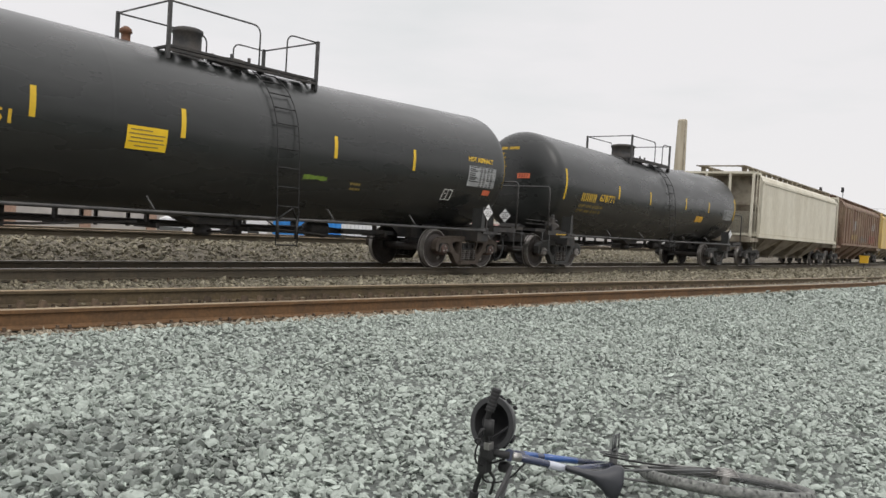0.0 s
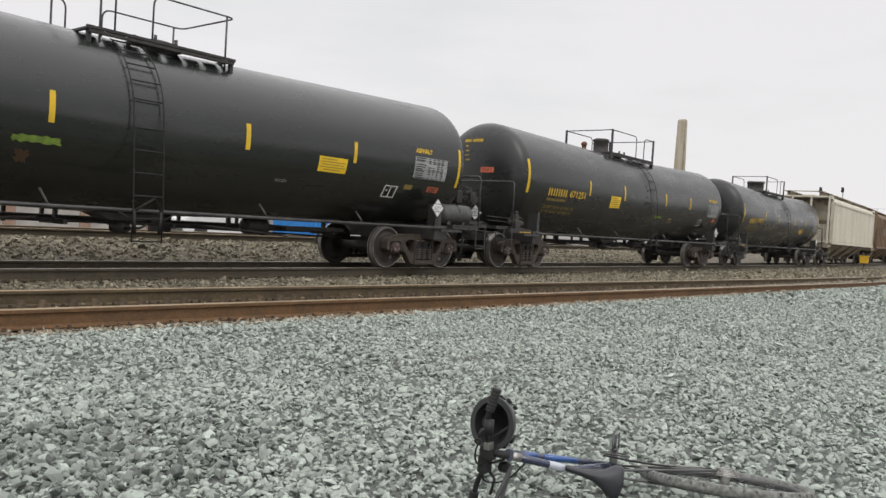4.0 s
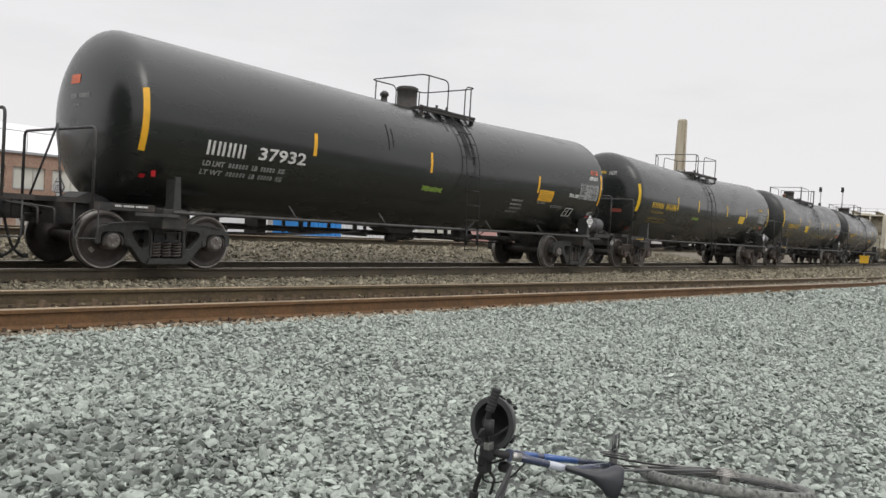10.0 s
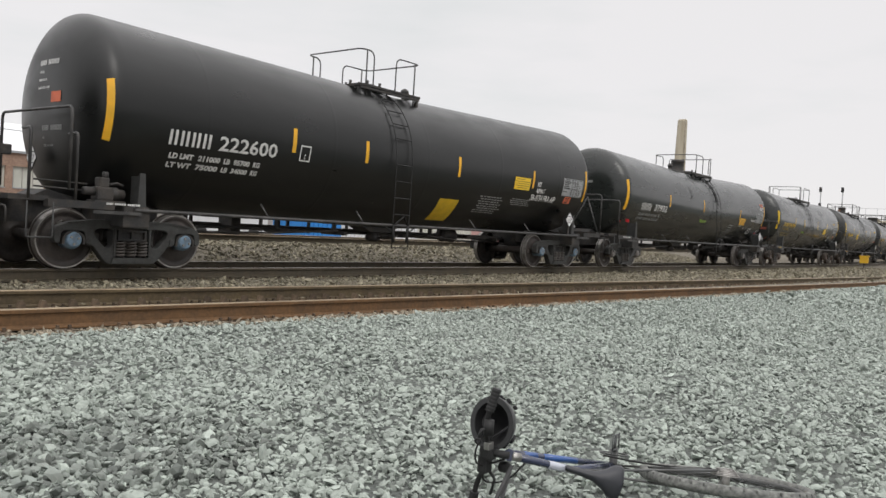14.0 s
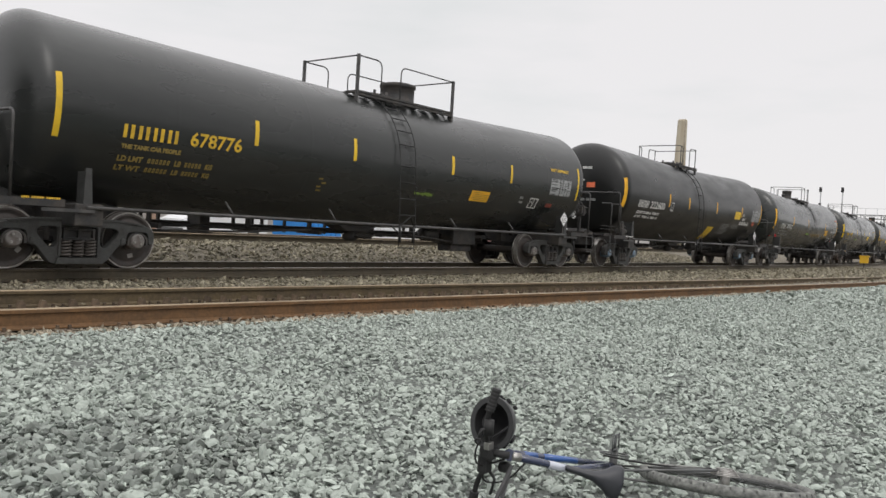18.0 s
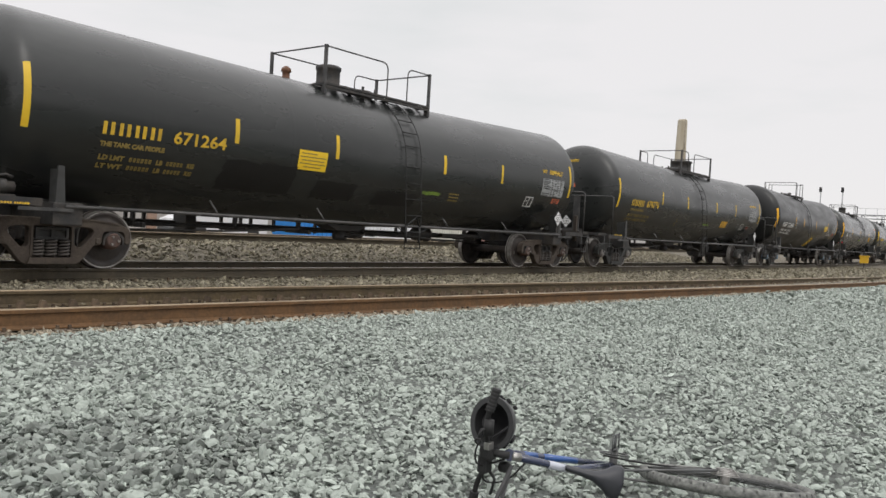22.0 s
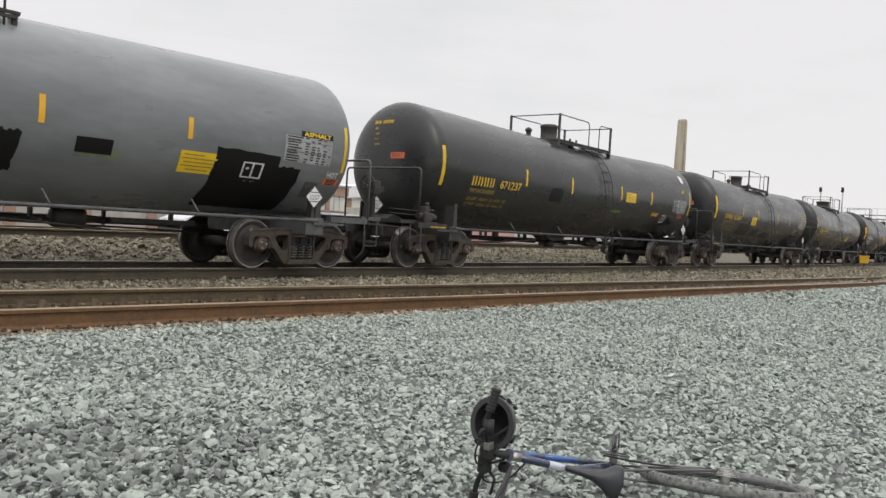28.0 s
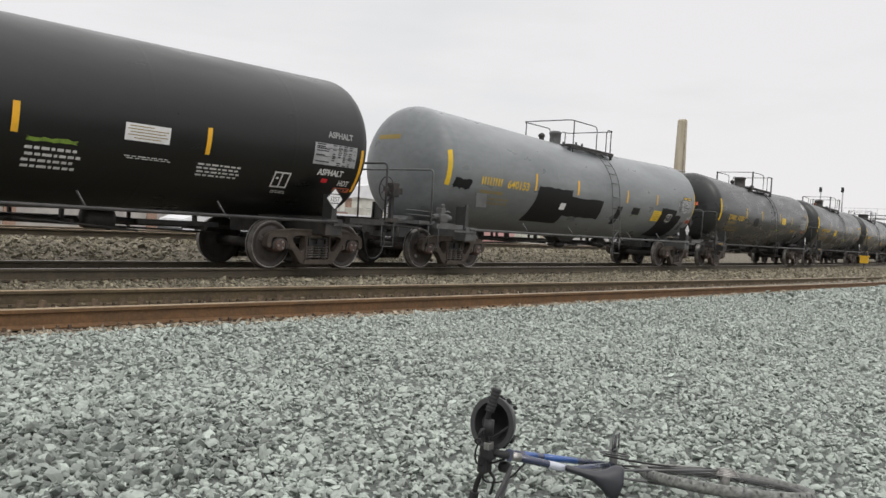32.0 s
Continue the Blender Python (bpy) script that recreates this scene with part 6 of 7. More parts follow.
def parked_van(label, x, y, turn, length, height, paint, cab=0.28):
    v = empty("parked_van", pose(x, y, LOT, 0, 0, turn))
    tagged(v, label, "van", group="vehicles parked behind the tracks")
    L = length / 2
    bm = bmesh.new()
    prism(bm, [(-L, 0.35), (L, 0.35), (L, 0.95), (L - length * cab * 0.45, 1.1), (L - length * cab, height), (-L + 0.1, height), (-L, height - 0.15)], -0.95, 0.95)
    bmesh.ops.bevel(bm, geom=bm.edges[:], offset=0.06, segments=2, affect="EDGES")
    part("body", bm, M[paint], v)
    for y_ in (-0.958, 0.955):
        bm = bmesh.new()
        prism(bm, [(L - length * cab * 0.62, 1.12), (L - length * cab - 0.05, height - 0.18), (L - length * cab - 0.75, height - 0.18), (L - length * cab - 0.75, 1.12)], y_, y_ + 0.004)
        part("side_window", bm, M["glass"], v)
    for sx in (-0.62, 0.62):
        for y_ in (-0.9, 0.9):
            bm = bmesh.new()
            lathe(bm, [(-0.11, 0.2), (-0.11, 0.33), (-0.08, 0.36), (0.08, 0.36), (0.11, 0.33), (0.11, 0.2)], "y", 18)
            lathe(bm, [(-0.10, 0.02), (-0.10, 0.21), (0.10, 0.21), (0.10, 0.02)], "y", 14, slot=1)
            w = part("wheel", bm, [M["tyre"], M["galv"]], v)
            w.location = (sx * L, y_, 0.36)
    bm = bmesh.new()
    box(bm, L - 0.02, L + 0.06, -0.9, 0.9, 0.4, 0.58)
    part("bumper", bm, M["greysteel"], v)


parked_van("low white van parked beside the building", 21.6, 31.8, 183, 4.8, 1.5, "vanwhite")


def container(label, x0, x1, y, h, paint):
    c = empty("storage_container", pose((x0 + x1) / 2, y, LOT))
    tagged(c, label, "container")
    w = (x1 - x0) / 2
    bm = bmesh.new()
    box(bm, -w, w, -1.2, 1.2, 0.08, h)
    part("shell", bm, M[paint], c)
    n = int(w * 2 / 0.3)
    for k in range(n):
        bm = bmesh.new()
        prism(bm, [(-w + 0.1 + k * 0.3, 0.15), (-w + 0.24 + k * 0.3, 0.15), (-w + 0.24 + k * 0.3, h - 0.12), (-w + 0.1 + k * 0.3, h - 0.12)], -1.235, -1.2)
        part("corrugation", bm, M[paint], c)
    for z in (0.0, h - 0.02):
        bm = bmesh.new()
        box(bm, -w - 0.03, w + 0.03, -1.25, 1.25, z, z + 0.12)
        part("frame_rail", bm, M[paint], c)


container("bright blue steel storage container in the yard", 25.9, 28.5, 31.8, 1.4, "bluepaint")
container("white steel storage container in the yard", 29.2, 36.5, 33.5, 1.6, "vanwhite")
container("white site trailer far behind the tracks", 40, 52, 42, 2.2, "whitewall")
container("pale pink storage container far behind the tracks", 53.5, 56.5, 40, 1.7, "pinkish")
container("white storage container far along the yard", 58, 70, 46, 2.0, "whitewall")


def chimney():
    c = empty("brick_chimney_stack", pose(181.8, 78.1, 0))
    tagged(c, "tall tan concrete chimney stack in the distance", "chimney")
    top = 30.2
    bm = bmesh.new()
    lathe(bm, [(0, 1.65), (top * 0.5, 1.4), (top - 0.5, 1.13), (top, 1.0)], "z", 24)
    part("shaft", bm, M["concrete"], c)
    for z in (top * 0.57, top * 0.575 + 0.4):
        bm = bmesh.new()
        lathe(bm, [(z, 1.5), (z + 0.2, 1.5)], "z", 24)
        part("ring", bm, M["galv"], c)
    bm = bmesh.new()
    a = -2.1
    for d in (-0.12, 0.12):
        tube(bm, [(1.75 * math.cos(a) + d, 1.75 * math.sin(a), 0), (1.12 * math.cos(a) + d, 1.12 * math.sin(a), top)], 0.09, 5)
    part("ladder", bm, M["cream_dirty"], c)


chimney()


def signal_gantry():
    g = empty("signal_gantry", pose(139.0, 0, 0))
    tagged(g, "steel signal bridge over the tracks far away", "signal gantry")
    y0, y1, zb = 20.0, 42.0, 7.0
    for y in (y0, y1):
        bm = bmesh.new()
        for dx in (-0.5, 0.5):
            tube(bm, [(dx, y, 0), (dx, y, zb + 0.4)], 0.09, 6)
        for k in range(6):
            tube(bm, [(-0.5, y, k * 1.2), (0.5, y, k * 1.2 + 1.2)], 0.04, 5)
        part("leg", bm, M["galv"], g)
    bm = bmesh.new()
    for z in (zb - 0.6, zb):
        for dx in (-0.5, 0.5):
            tube(bm, [(dx, y0, z), (dx, y1, z)], 0.06, 6)
    for k in range(14):
        y = y0 + k * 1.6
        tube(bm, [(-0.5, y, zb - 0.6), (-0.5, y + 0.8, zb)], 0.03, 5)
    part("truss", bm, M["galv"], g)
    bm = bmesh.new()
    tube(bm, [(-0.6, y0, zb + 1.0), (-0.6, y1, zb + 1.0)], 0.025, 5)
    for k in range(14):
        tube(bm, [(-0.6, y0 + k * 1.65, zb), (-0.6, y0 + k * 1.65, zb + 1.0)], 0.02, 5)
    part("walkway_railing", bm, M["galv"], g)
    for y in (31.9, 35.2):
        bm = bmesh.new()
        tube(bm, [(0, y, zb), (0, y, zb + 4.2)], 0.08, 6)
        m = part("signal_mast", bm, M["galv"], g)
        for z in (zb + 1.3, zb + 3.9) if y > 33 else (zb + 3.9,):
            bm = bmesh.new()
            box(bm, -0.4, -0.1, y - 0.2, y + 0.2, z - 0.4, z + 0.4, bevel=0.05)
            for dz in (-0.22, 0.22):
                lathe(bm, [(-0.3, 0.12), (-0.05, 0.12)], "x", 10, (-0.3, y, z + dz))
            part("signal_head", bm, M["signal"], m)


signal_gantry()


def relay_box(label, x, y, w, h, paint):
    r_ = empty("relay_box", pose(x, y, 0.0, 0, 0, 6))
    tagged(r_, label, "equipment box")
    bm = bmesh.new()
    box(bm, -w / 2, w / 2, -0.24, 0.24, 0.42, h, bevel=0.03)
    part("cabinet", bm, M[paint], r_)
    bm = bmesh.new()
    box(bm, -w / 2 - 0.04, w / 2 + 0.04, -0.28, 0.28, h, h + 0.05)
    part("lid", bm, M[paint], r_)
    for sx in (-1, 1):
        bm = bmesh.new()
        box(bm, sx * w * 0.35 - 0.02, sx * w * 0.35 + 0.02, -0.02, 0.02, -0.05, 0.42)
        part("leg", bm, M["iron"], r_)
    bm = bmesh.new()
    box(bm, -0.02, 0.02, -0.26, -0.24, 0.46, h - 0.05)
    part("door_seam", bm, M["iron"], r_)


M["boxyellow"] = mat("yellow_equipment_paint", (0.74, 0.44, 0.02), 0.5, second=(0.6, 0.36, 0.03), scale=3, amount=0.5)
relay_box("yellow equipment box beside the far tracks", 54.5, 11.0, 0.4, 0.84, "boxyellow")


# distance: low sheds and trees along the horizon
def far_shed(x, y, w, d, h, paint):
    s_ = empty("far_shed", pose(x, y, 0, 0, 0, random.uniform(-8, 8)))
    tagged(s_, "pale low industrial shed far behind the yard", "shed", group="sheds along the horizon")
    bm = bmesh.new()
    box(bm, -w / 2, w / 2, -d / 2, d / 2, 0, h)
    part("wall", bm, M[paint], s_)
    bm = bmesh.new()
    prism(bm, [(-w / 2 - 0.3, h), (w / 2 + 0.3, h), (0, h + w * 0.06)], -d / 2 - 0.3, d / 2 + 0.3)
    part("roof", bm, M["membrane"], s_)
    for k in range(int(w / 4)):
        bm = bmesh.new()
        box(bm, -w / 2 + 1 + k * 4, -w / 2 + 3 + k * 4, -d / 2 - 0.05, -d / 2, h * 0.3, h * 0.7)
        part("window", bm, M["glass"], s_)


for x_, y_, w_, d_, h_, p_ in ((70, 75, 30, 12, 4, "whitewall"), (115, 90, 34, 14, 5, "concrete"), (48, 66, 22, 10, 3.6, "brick")):
    far_shed(x_, y_, w_, d_, h_, p_)

M["leaf"] = mat("dark_bare_foliage", (0.045, 0.05, 0.035), 0.9, second=(0.07, 0.06, 0.045), scale=1.0, amount=0.7, island=0.4)
M["bark"] = mat("grey_brown_bark", (0.11, 0.09, 0.075), 0.9, second=(0.07, 0.058, 0.05), scale=5, amount=0.7)


def far_tree(x, y, h, seed):
    rnd = random.Random(seed)
    t = empty("tree", pose(x, y, 0))
    tagged(t, "small bare tree behind the brick building", "tree")
    bm = bmesh.new()
    tube(bm, [(0, 0, 0), (0.1, 0, h * 0.3), (0.0, 0.1, h * 0.75)], h * 0.022, 7)
    tips = []
    for k in range(9):
        a, z = rnd.uniform(0, math.tau), h * rnd.uniform(0.3, 0.65)
        p = (math.cos(a) * h * 0.25, math.sin(a) * h * 0.25, z + h * rnd.uniform(0.12, 0.3))
        tube(bm, [(0.05, 0.05, z), p], h * 0.008, 5)
        tips.append(p)
    part("trunk", bm, M["bark"], t)
    bm = bmesh.new()
    for k in range(110):
        p = Vector(rnd.choice(tips)) + Vector((rnd.gauss(0, h * 0.09), rnd.gauss(0, h * 0.09), rnd.gauss(0, h * 0.085)))
        d = [Vector((rnd.gauss(0, 1), rnd.gauss(0, 1), rnd.gauss(0, 1))).normalized() * h * rnd.uniform(0.008, 0.02) for _ in range(4)]
        vs = [bm.verts.new(p + q) for q in d]
        bm.faces.new(vs[:3]), bm.faces.new((vs[0], vs[2], vs[3]))
    part("crown", bm, M["leaf"], t)


far_tree(30.7, 60.0, 5.4, 2)


# ---- the bicycle that lies on the stones
M["bikeframe"] = mat("glossy_dark_blue_frame", (0.02, 0.028, 0.06), 0.25, second=(0.035, 0.045, 0.09), scale=6, amount=0.4, coat=0.6)
M["bikewhite"] = mat("white_frame_paint", (0.45, 0.47, 0.53), 0.25, coat=0.5)
M["bikeblue"] = mat("bright_blue_frame_paint", (0.03, 0.09, 0.28), 0.3, coat=0.5)
M["alloy"] = mat("brushed_alloy", (0.42, 0.41, 0.39), 0.38, metal=0.9, second=(0.30, 0.29, 0.27), scale=12, amount=0.5)
M["rubber"] = mat("black_rubber_grip", (0.018, 0.018, 0.018), 0.65)
M["vinyl"] = mat("black_saddle_vinyl", (0.026, 0.028, 0.034), 0.42, second=(0.032, 0.033, 0.036), scale=9, amount=0.5)
M["helmet"] = mat("dull_black_helmet_shell", (0.045, 0.046, 0.047), 0.33, second=(0.05, 0.05, 0.052), scale=7, amount=0.5)
M["foam"] = mat("black_helmet_padding", (0.012, 0.012, 0.013), 0.9)
M["tyregrey"] = mat("dusty_bicycle_tyre", (0.12, 0.123, 0.115), 0.85, second=(0.19, 0.196, 0.18), scale=34, amount=0.9, grain=0.5, grain_scale=60)


def torus_on(bm, centre, normal, r, t, seg=48, ring=8, slot=0):
    n = Vector(normal).normalized()
    u = n.orthogonal().normalized()
    v = n.cross(u)
    tube(bm, [Vector(centre) + r * (math.cos(k * math.tau / seg) * u + math.sin(k * math.tau / seg) * v) for k in range(seg)], t, ring, slot, closed=True)


def bicycle():
    b = empty("bicycle", pose(2.7, 1.4, 0))
    tagged(b, "dark blue bicycle lying on its side on the gravel", "bicycle")
    o = Vector((2.7, 1.4, 0))

    def P(x, y, z):
        return Vector((x, y, z)) - o
    h1, h2 = P(2.485, 1.664, 0.265), P(2.60, 1.74, 0.235)
    st, bb = P(2.764, 1.549, 0.18), P(3.115, 1.546, 0.13)
    ra, fa = P(3.275, 1.118, 0.13), P(1.95, 1.36, 0.22)

    def tubes(name, segs, r, m, label=""):
        bm = bmesh.new()
        for s_ in segs:
            tube(bm, s_, r, 10)
        return part(name, bm, M[m], b, label)
    tubes("top_tube", [(h1, st)], 0.0155, "bikeframe")
    # the glossy tube's highlight, painted as a bluish white length
    q = h1.lerp(st, 0.6)
    tubes("white_band", [(q, h1.lerp(st, 0.95))], 0.0162, "bikewhite", "white painted band on the top tube")
    tubes("down_tube", [(h2, bb)], 0.0135, "bikeframe")
    tubes("blue_band", [(h2.lerp(bb, 0.12), h2.lerp(bb, 0.24)), (h2.lerp(bb, 0.3), h2.lerp(bb, 0.62))], 0.0141, "bikeblue", "bright blue bands on the down tube")
    tubes("head_tube", [(h1 + (h1 - h2) * 0.12, h2)], 0.022, "bikeframe")
    tubes("seat_tube", [(st, bb)], 0.016, "bikeframe")
    side = Vector((0.0, 0.0, 0.05))
    for e in (side, -side):
        tubes("seat_stay", [(st, ra + e)], 0.005, "greysteel")
        tubes("chain_stay", [(bb, ra + e)], 0.005, "greysteel")
        tubes("fork_blade", [(h1 - Vector((0.06, 0.05, 0.02)), fa + e)], 0.007, "rubber")
    # handlebar, standing almost upright as the bicycle lies on its side
    clamp = P(2.441, 1.733, 0.27)
    low, top = P(2.523, 1.854, 0.03), P(2.393, 1.676, 0.53)
    bar = tubes("handlebar", [rounded([low, P(2.521, 1.832, 0.13), P(2.49, 1.765, 0.20), clamp, P(2.388, 1.714, 0.37), P(2.374, 1.693, 0.45), top], 0.05, 4)], 0.0105, "rubber")
    for a_, z_ in ((P(2.375, 1.692, 0.445), top), (low, low.lerp(P(2.521, 1.834, 0.12), 0.45))):
        bm = bmesh.new()
        e1 = (z_ - a_).orthogonal().normalized()
        e2 = (z_ - a_).normalized().cross(e1)
        ribs = [[bm.verts.new(a_.lerp(z_, k / 20) + (0.0165 if k % 3 else 0.0195) * (math.cos(i * math.tau / 10) * e1 + math.sin(i * math.tau / 10) * e2)) for i in range(10)] for k in range(21)]
        for p_, q_ in zip(ribs, ribs[1:]):
            for i in range(10):
                bm.faces.new((p_[i], p_[(i + 1) % 10], q_[(i + 1) % 10], q_[i])).smooth = True
        bm.faces.new(ribs[0]), bm.faces.new(ribs[-1])
        part("grip", bm, M["rubber"], bar)
    neck = h1 + (h1 - h2) * 0.1
    bm = bmesh.new()
    tube(bm, [clamp, neck], 0.015, 10)
    part("stem", bm, M["rubber"], b)
    bm = bmesh.new()
    tube(bm, [neck.lerp(st, 0.02), neck.lerp(st, 0.15)], 0.0172, 12)
    part("stem_collar", bm, M["alloy"], b, "bright alloy collar")
    bm = bmesh.new()
    c = clamp + Vector((-0.02, -0.015, 0.03))
    box(bm, c.x - 0.018, c.x + 0.018, c.y - 0.012, c.y + 0.012, c.z - 0.014, c.z + 0.016, bevel=0.005)
    part("light_bracket", bm, M["alloy"], b, "small silver bracket")
    bm = bmesh.new()
    box(bm, *sum(((c - 0.027, c + 0.027) for c in clamp), ()), bevel=0.012)
    part("stem_clamp", bm, M["rubber"], b)
    bm = bmesh.new()
    c = P(2.46, 1.76, 0.215)
    box(bm, c.x - 0.022, c.x + 0.022, c.y - 0.022, c.y + 0.022, c.z - 0.035, c.z + 0.035, bevel=0.01)
    tube(bm, [c, c + Vector((0.03, -0.03, -0.06)), c + Vector((0.05, 0.0, -0.13))], 0.006, 6)
    part("brake_lever", bm, M["rubber"], bar)
    bm = bmesh.new()
    c = P(2.375, 1.69, 0.385)
    lathe(bm, [(-0.028, 0.019), (0.028, 0.019)], "z", 12, c)
    tube(bm, [c, c + Vector((-0.025, 0.015, -0.01)), c + Vector((-0.035, 0.02, -0.04))], 0.006, 6)
    torus_on(bm, c + Vector((-0.035, 0.02, -0.05)), (0.8, 0.5, 0.3), 0.010, 0.005, 14, 6)
    part("shift_lever", bm, M["rubber"], bar)
    bm = bmesh.new()
    c = P(2.529, 1.716, 0.20)
    lathe(bm, [(-0.02, 0.012), (-0.016, 0.022), (0.012, 0.024), (0.02, 0.01)], "y", 14, c)
    part("bell", bm, M["rubber"], b)
    # cables
    for pts in ((P(2.46, 1.76, 0.23), P(2.50, 1.80, 0.12), P(2.56, 1.72, 0.13), P(2.60, 1.66, 0.22)), (P(2.38, 1.69, 0.38), P(2.36, 1.74, 0.30), P(2.42, 1.77, 0.2), P(2.54, 1.68, 0.25))):
        bm = bmesh.new()
        tube(bm, rounded(pts, 0.06, 5), 0.004, 5)
        part("brake_cable", bm, M["rubber"], b)
    bm = bmesh.new()
    tube(bm, rounded([P(2.93, 1.50, 0.22), P(3.12, 1.43, 0.17), P(3.23, 1.28, 0.16), P(3.26, 1.17, 0.18)], 0.06, 5), 0.0045, 5)
    part("gear_cable", bm, M["rubber"], b)
    # saddle on its side: long along nose-back, its width stands upright
    nose, back = P(2.722, 1.557, 0.197), P(2.862, 1.382, 0.145)
    d = (back - nose).normalized()
    w = Vector((0.18, 0.12, 1)).normalized()
    w = (w - d * w.dot(d)).normalized()
    n = d.cross(w)
    bm = bmesh.new()
    L = (back - nose).length
    prof = [(0.0, 0.008), (0.04, 0.013), (0.3, 0.015), (0.5, 0.021), (0.66, 0.038), (0.8, 0.063), (0.92, 0.070), (0.985, 0.064), (1.0, 0.042)]
    rings = []
    for k, hw in prof:
        c = nose + d * (L * k) + n * (0.012 * math.sin(k * 3))
        ring = []
        for i in range(12):
            a = i * math.tau / 12
            ring.append(bm.verts.new(c + w * hw * math.cos(a) + n * (0.022 + 0.01 * k) * math.sin(a)))
        rings.append(ring)
    for r0, r1 in zip(rings, rings[1:]):
        for i in range(12):
            bm.faces.new((r0[i], r0[(i + 1) % 12], r1[(i + 1) % 12], r1[i])).smooth = True
    bm.faces.new(rings[0][::-1]), bm.faces.new(rings[-1])
    part("saddle", bm, M["vinyl"], b)
    tubes("seat_post", [(st, nose.lerp(back, 0.55) - n * 0.02)], 0.013, "alloy")
    # wheels
    up = Vector((0.17, 0.07, 1)).normalized()
    for nm, c, nrm in (("rear_wheel", ra, up), ("front_wheel", fa, Vector((0.25, 0.1, 1)))):
        bm = bmesh.new()
        torus_on(bm, c, nrm, 0.325, 0.023, 56, 10)
        tyre = part(nm, bm, M["tyregrey"], b)
        bm = bmesh.new()
        nn = Vector(nrm).normalized()
        u = nn.orthogonal().normalized()
        v = nn.cross(u)
        for k in range(180):
            a = k * math.tau / 90 + (0.035 if k % 2 else 0)
            e = math.cos(a) * u + math.sin(a) * v
            q = c + e * (0.325 + 0.0215 * math.cos(0.6)) + nn * 0.0215 * math.sin(0.6) * (1 if k % 2 else -0.3)
            f = e.cross(nn) * 0.0034
            w = (e * 0.5 + nn * (0.85 if k % 2 else -0.2)).normalized() * 0.0025
            h = nn * 0.005 - e * 0.002
            ring = [bm.verts.new(q + i * f + j * h) for i, j in ((-1, -1), (1, -1), (1, 1), (-1, 1))] + [bm.verts.new(q + i * f + j * h + w) for i, j in ((-1, -1), (1, -1), (1, 1), (-1, 1))]
            for g in ((4, 5, 6, 7), (0, 1, 5, 4), (1, 2, 6, 5), (2, 3, 7, 6), (3, 0, 4, 7)):
                bm.faces.new([ring[i] for i in g])
        tagged(part("tread", bm, M["tyregrey"], tyre), kind="stuff")
        bm = bmesh.new()
        torus_on(bm, c, nrm, 0.292, 0.011, 48, 6)
        part("rim", bm, M["greysteel"], tyre)
        bm = bmesh.new()
        nn = Vector(nrm).normalized()
        u = nn.orthogonal().normalized()
        v = nn.cross(u)
        for k in range(28):
            a = k * math.tau / 28
            tube(bm, [c + nn * (0.03 if k % 2 else -0.03) + 0.02 * (math.cos(a) * u + math.sin(a) * v), c + 0.288 * (math.cos(a + 0.15) * u + math.sin(a + 0.15) * v)], 0.0016, 4)
        part("spokes", bm, M["greysteel"], tyre)
        bm = bmesh.new()
        tube(bm, [c - nn * 0.05, c + nn * 0.05], 0.02, 10)
        part("hub", bm, M["alloy"], tyre)
    bm = bmesh.new()
    nn = up
    for k, r_ in enumerate((0.055, 0.05, 0.045, 0.04, 0.035)):
        torus_on(bm, ra + nn * (0.03 + 0.006 * k), nn, r_, 0.003, 20, 4)
    part("cassette", bm, M["alloy"], b)
    # cranks and pedals
    bm = bmesh.new()
    c1, c2 = bb + up * 0.07, bb - up * 0.07
    p1, p2 = c1 + Vector((-0.14, -0.07, 0.03)), c2 + Vector((0.13, 0.08, -0.02))
    tube(bm, [c2, c1], 0.018, 8)
    tube(bm, [c1, p1], 0.011, 8)
    tube(bm, [c2, p2], 0.011, 8)
    torus_on(bm, bb + up * 0.05, up, 0.06, 0.004, 32, 5)
    part("crankset", bm, M["greysteel"], b)
    bm = bmesh.new()
    c = P(2.96, 1.463, 0.278)
    for dx in (-0.026, 0.0, 0.026):
        tube(bm, [c + Vector((dx, 0, -0.03)), c + Vector((dx, 0, 0.032 if dx else 0.015))], 0.0035, 5)
    for dz in (-0.03, 0.03):
        tube(bm, [c + Vector((-0.028, 0, dz)), c + Vector((0.028, 0, dz))], 0.0035, 5)
    tube(bm, [p1, c + Vector((0, 0, 0.03))], 0.006, 6)
    part("pedal", bm, M["greysteel"], b)


bicycle()


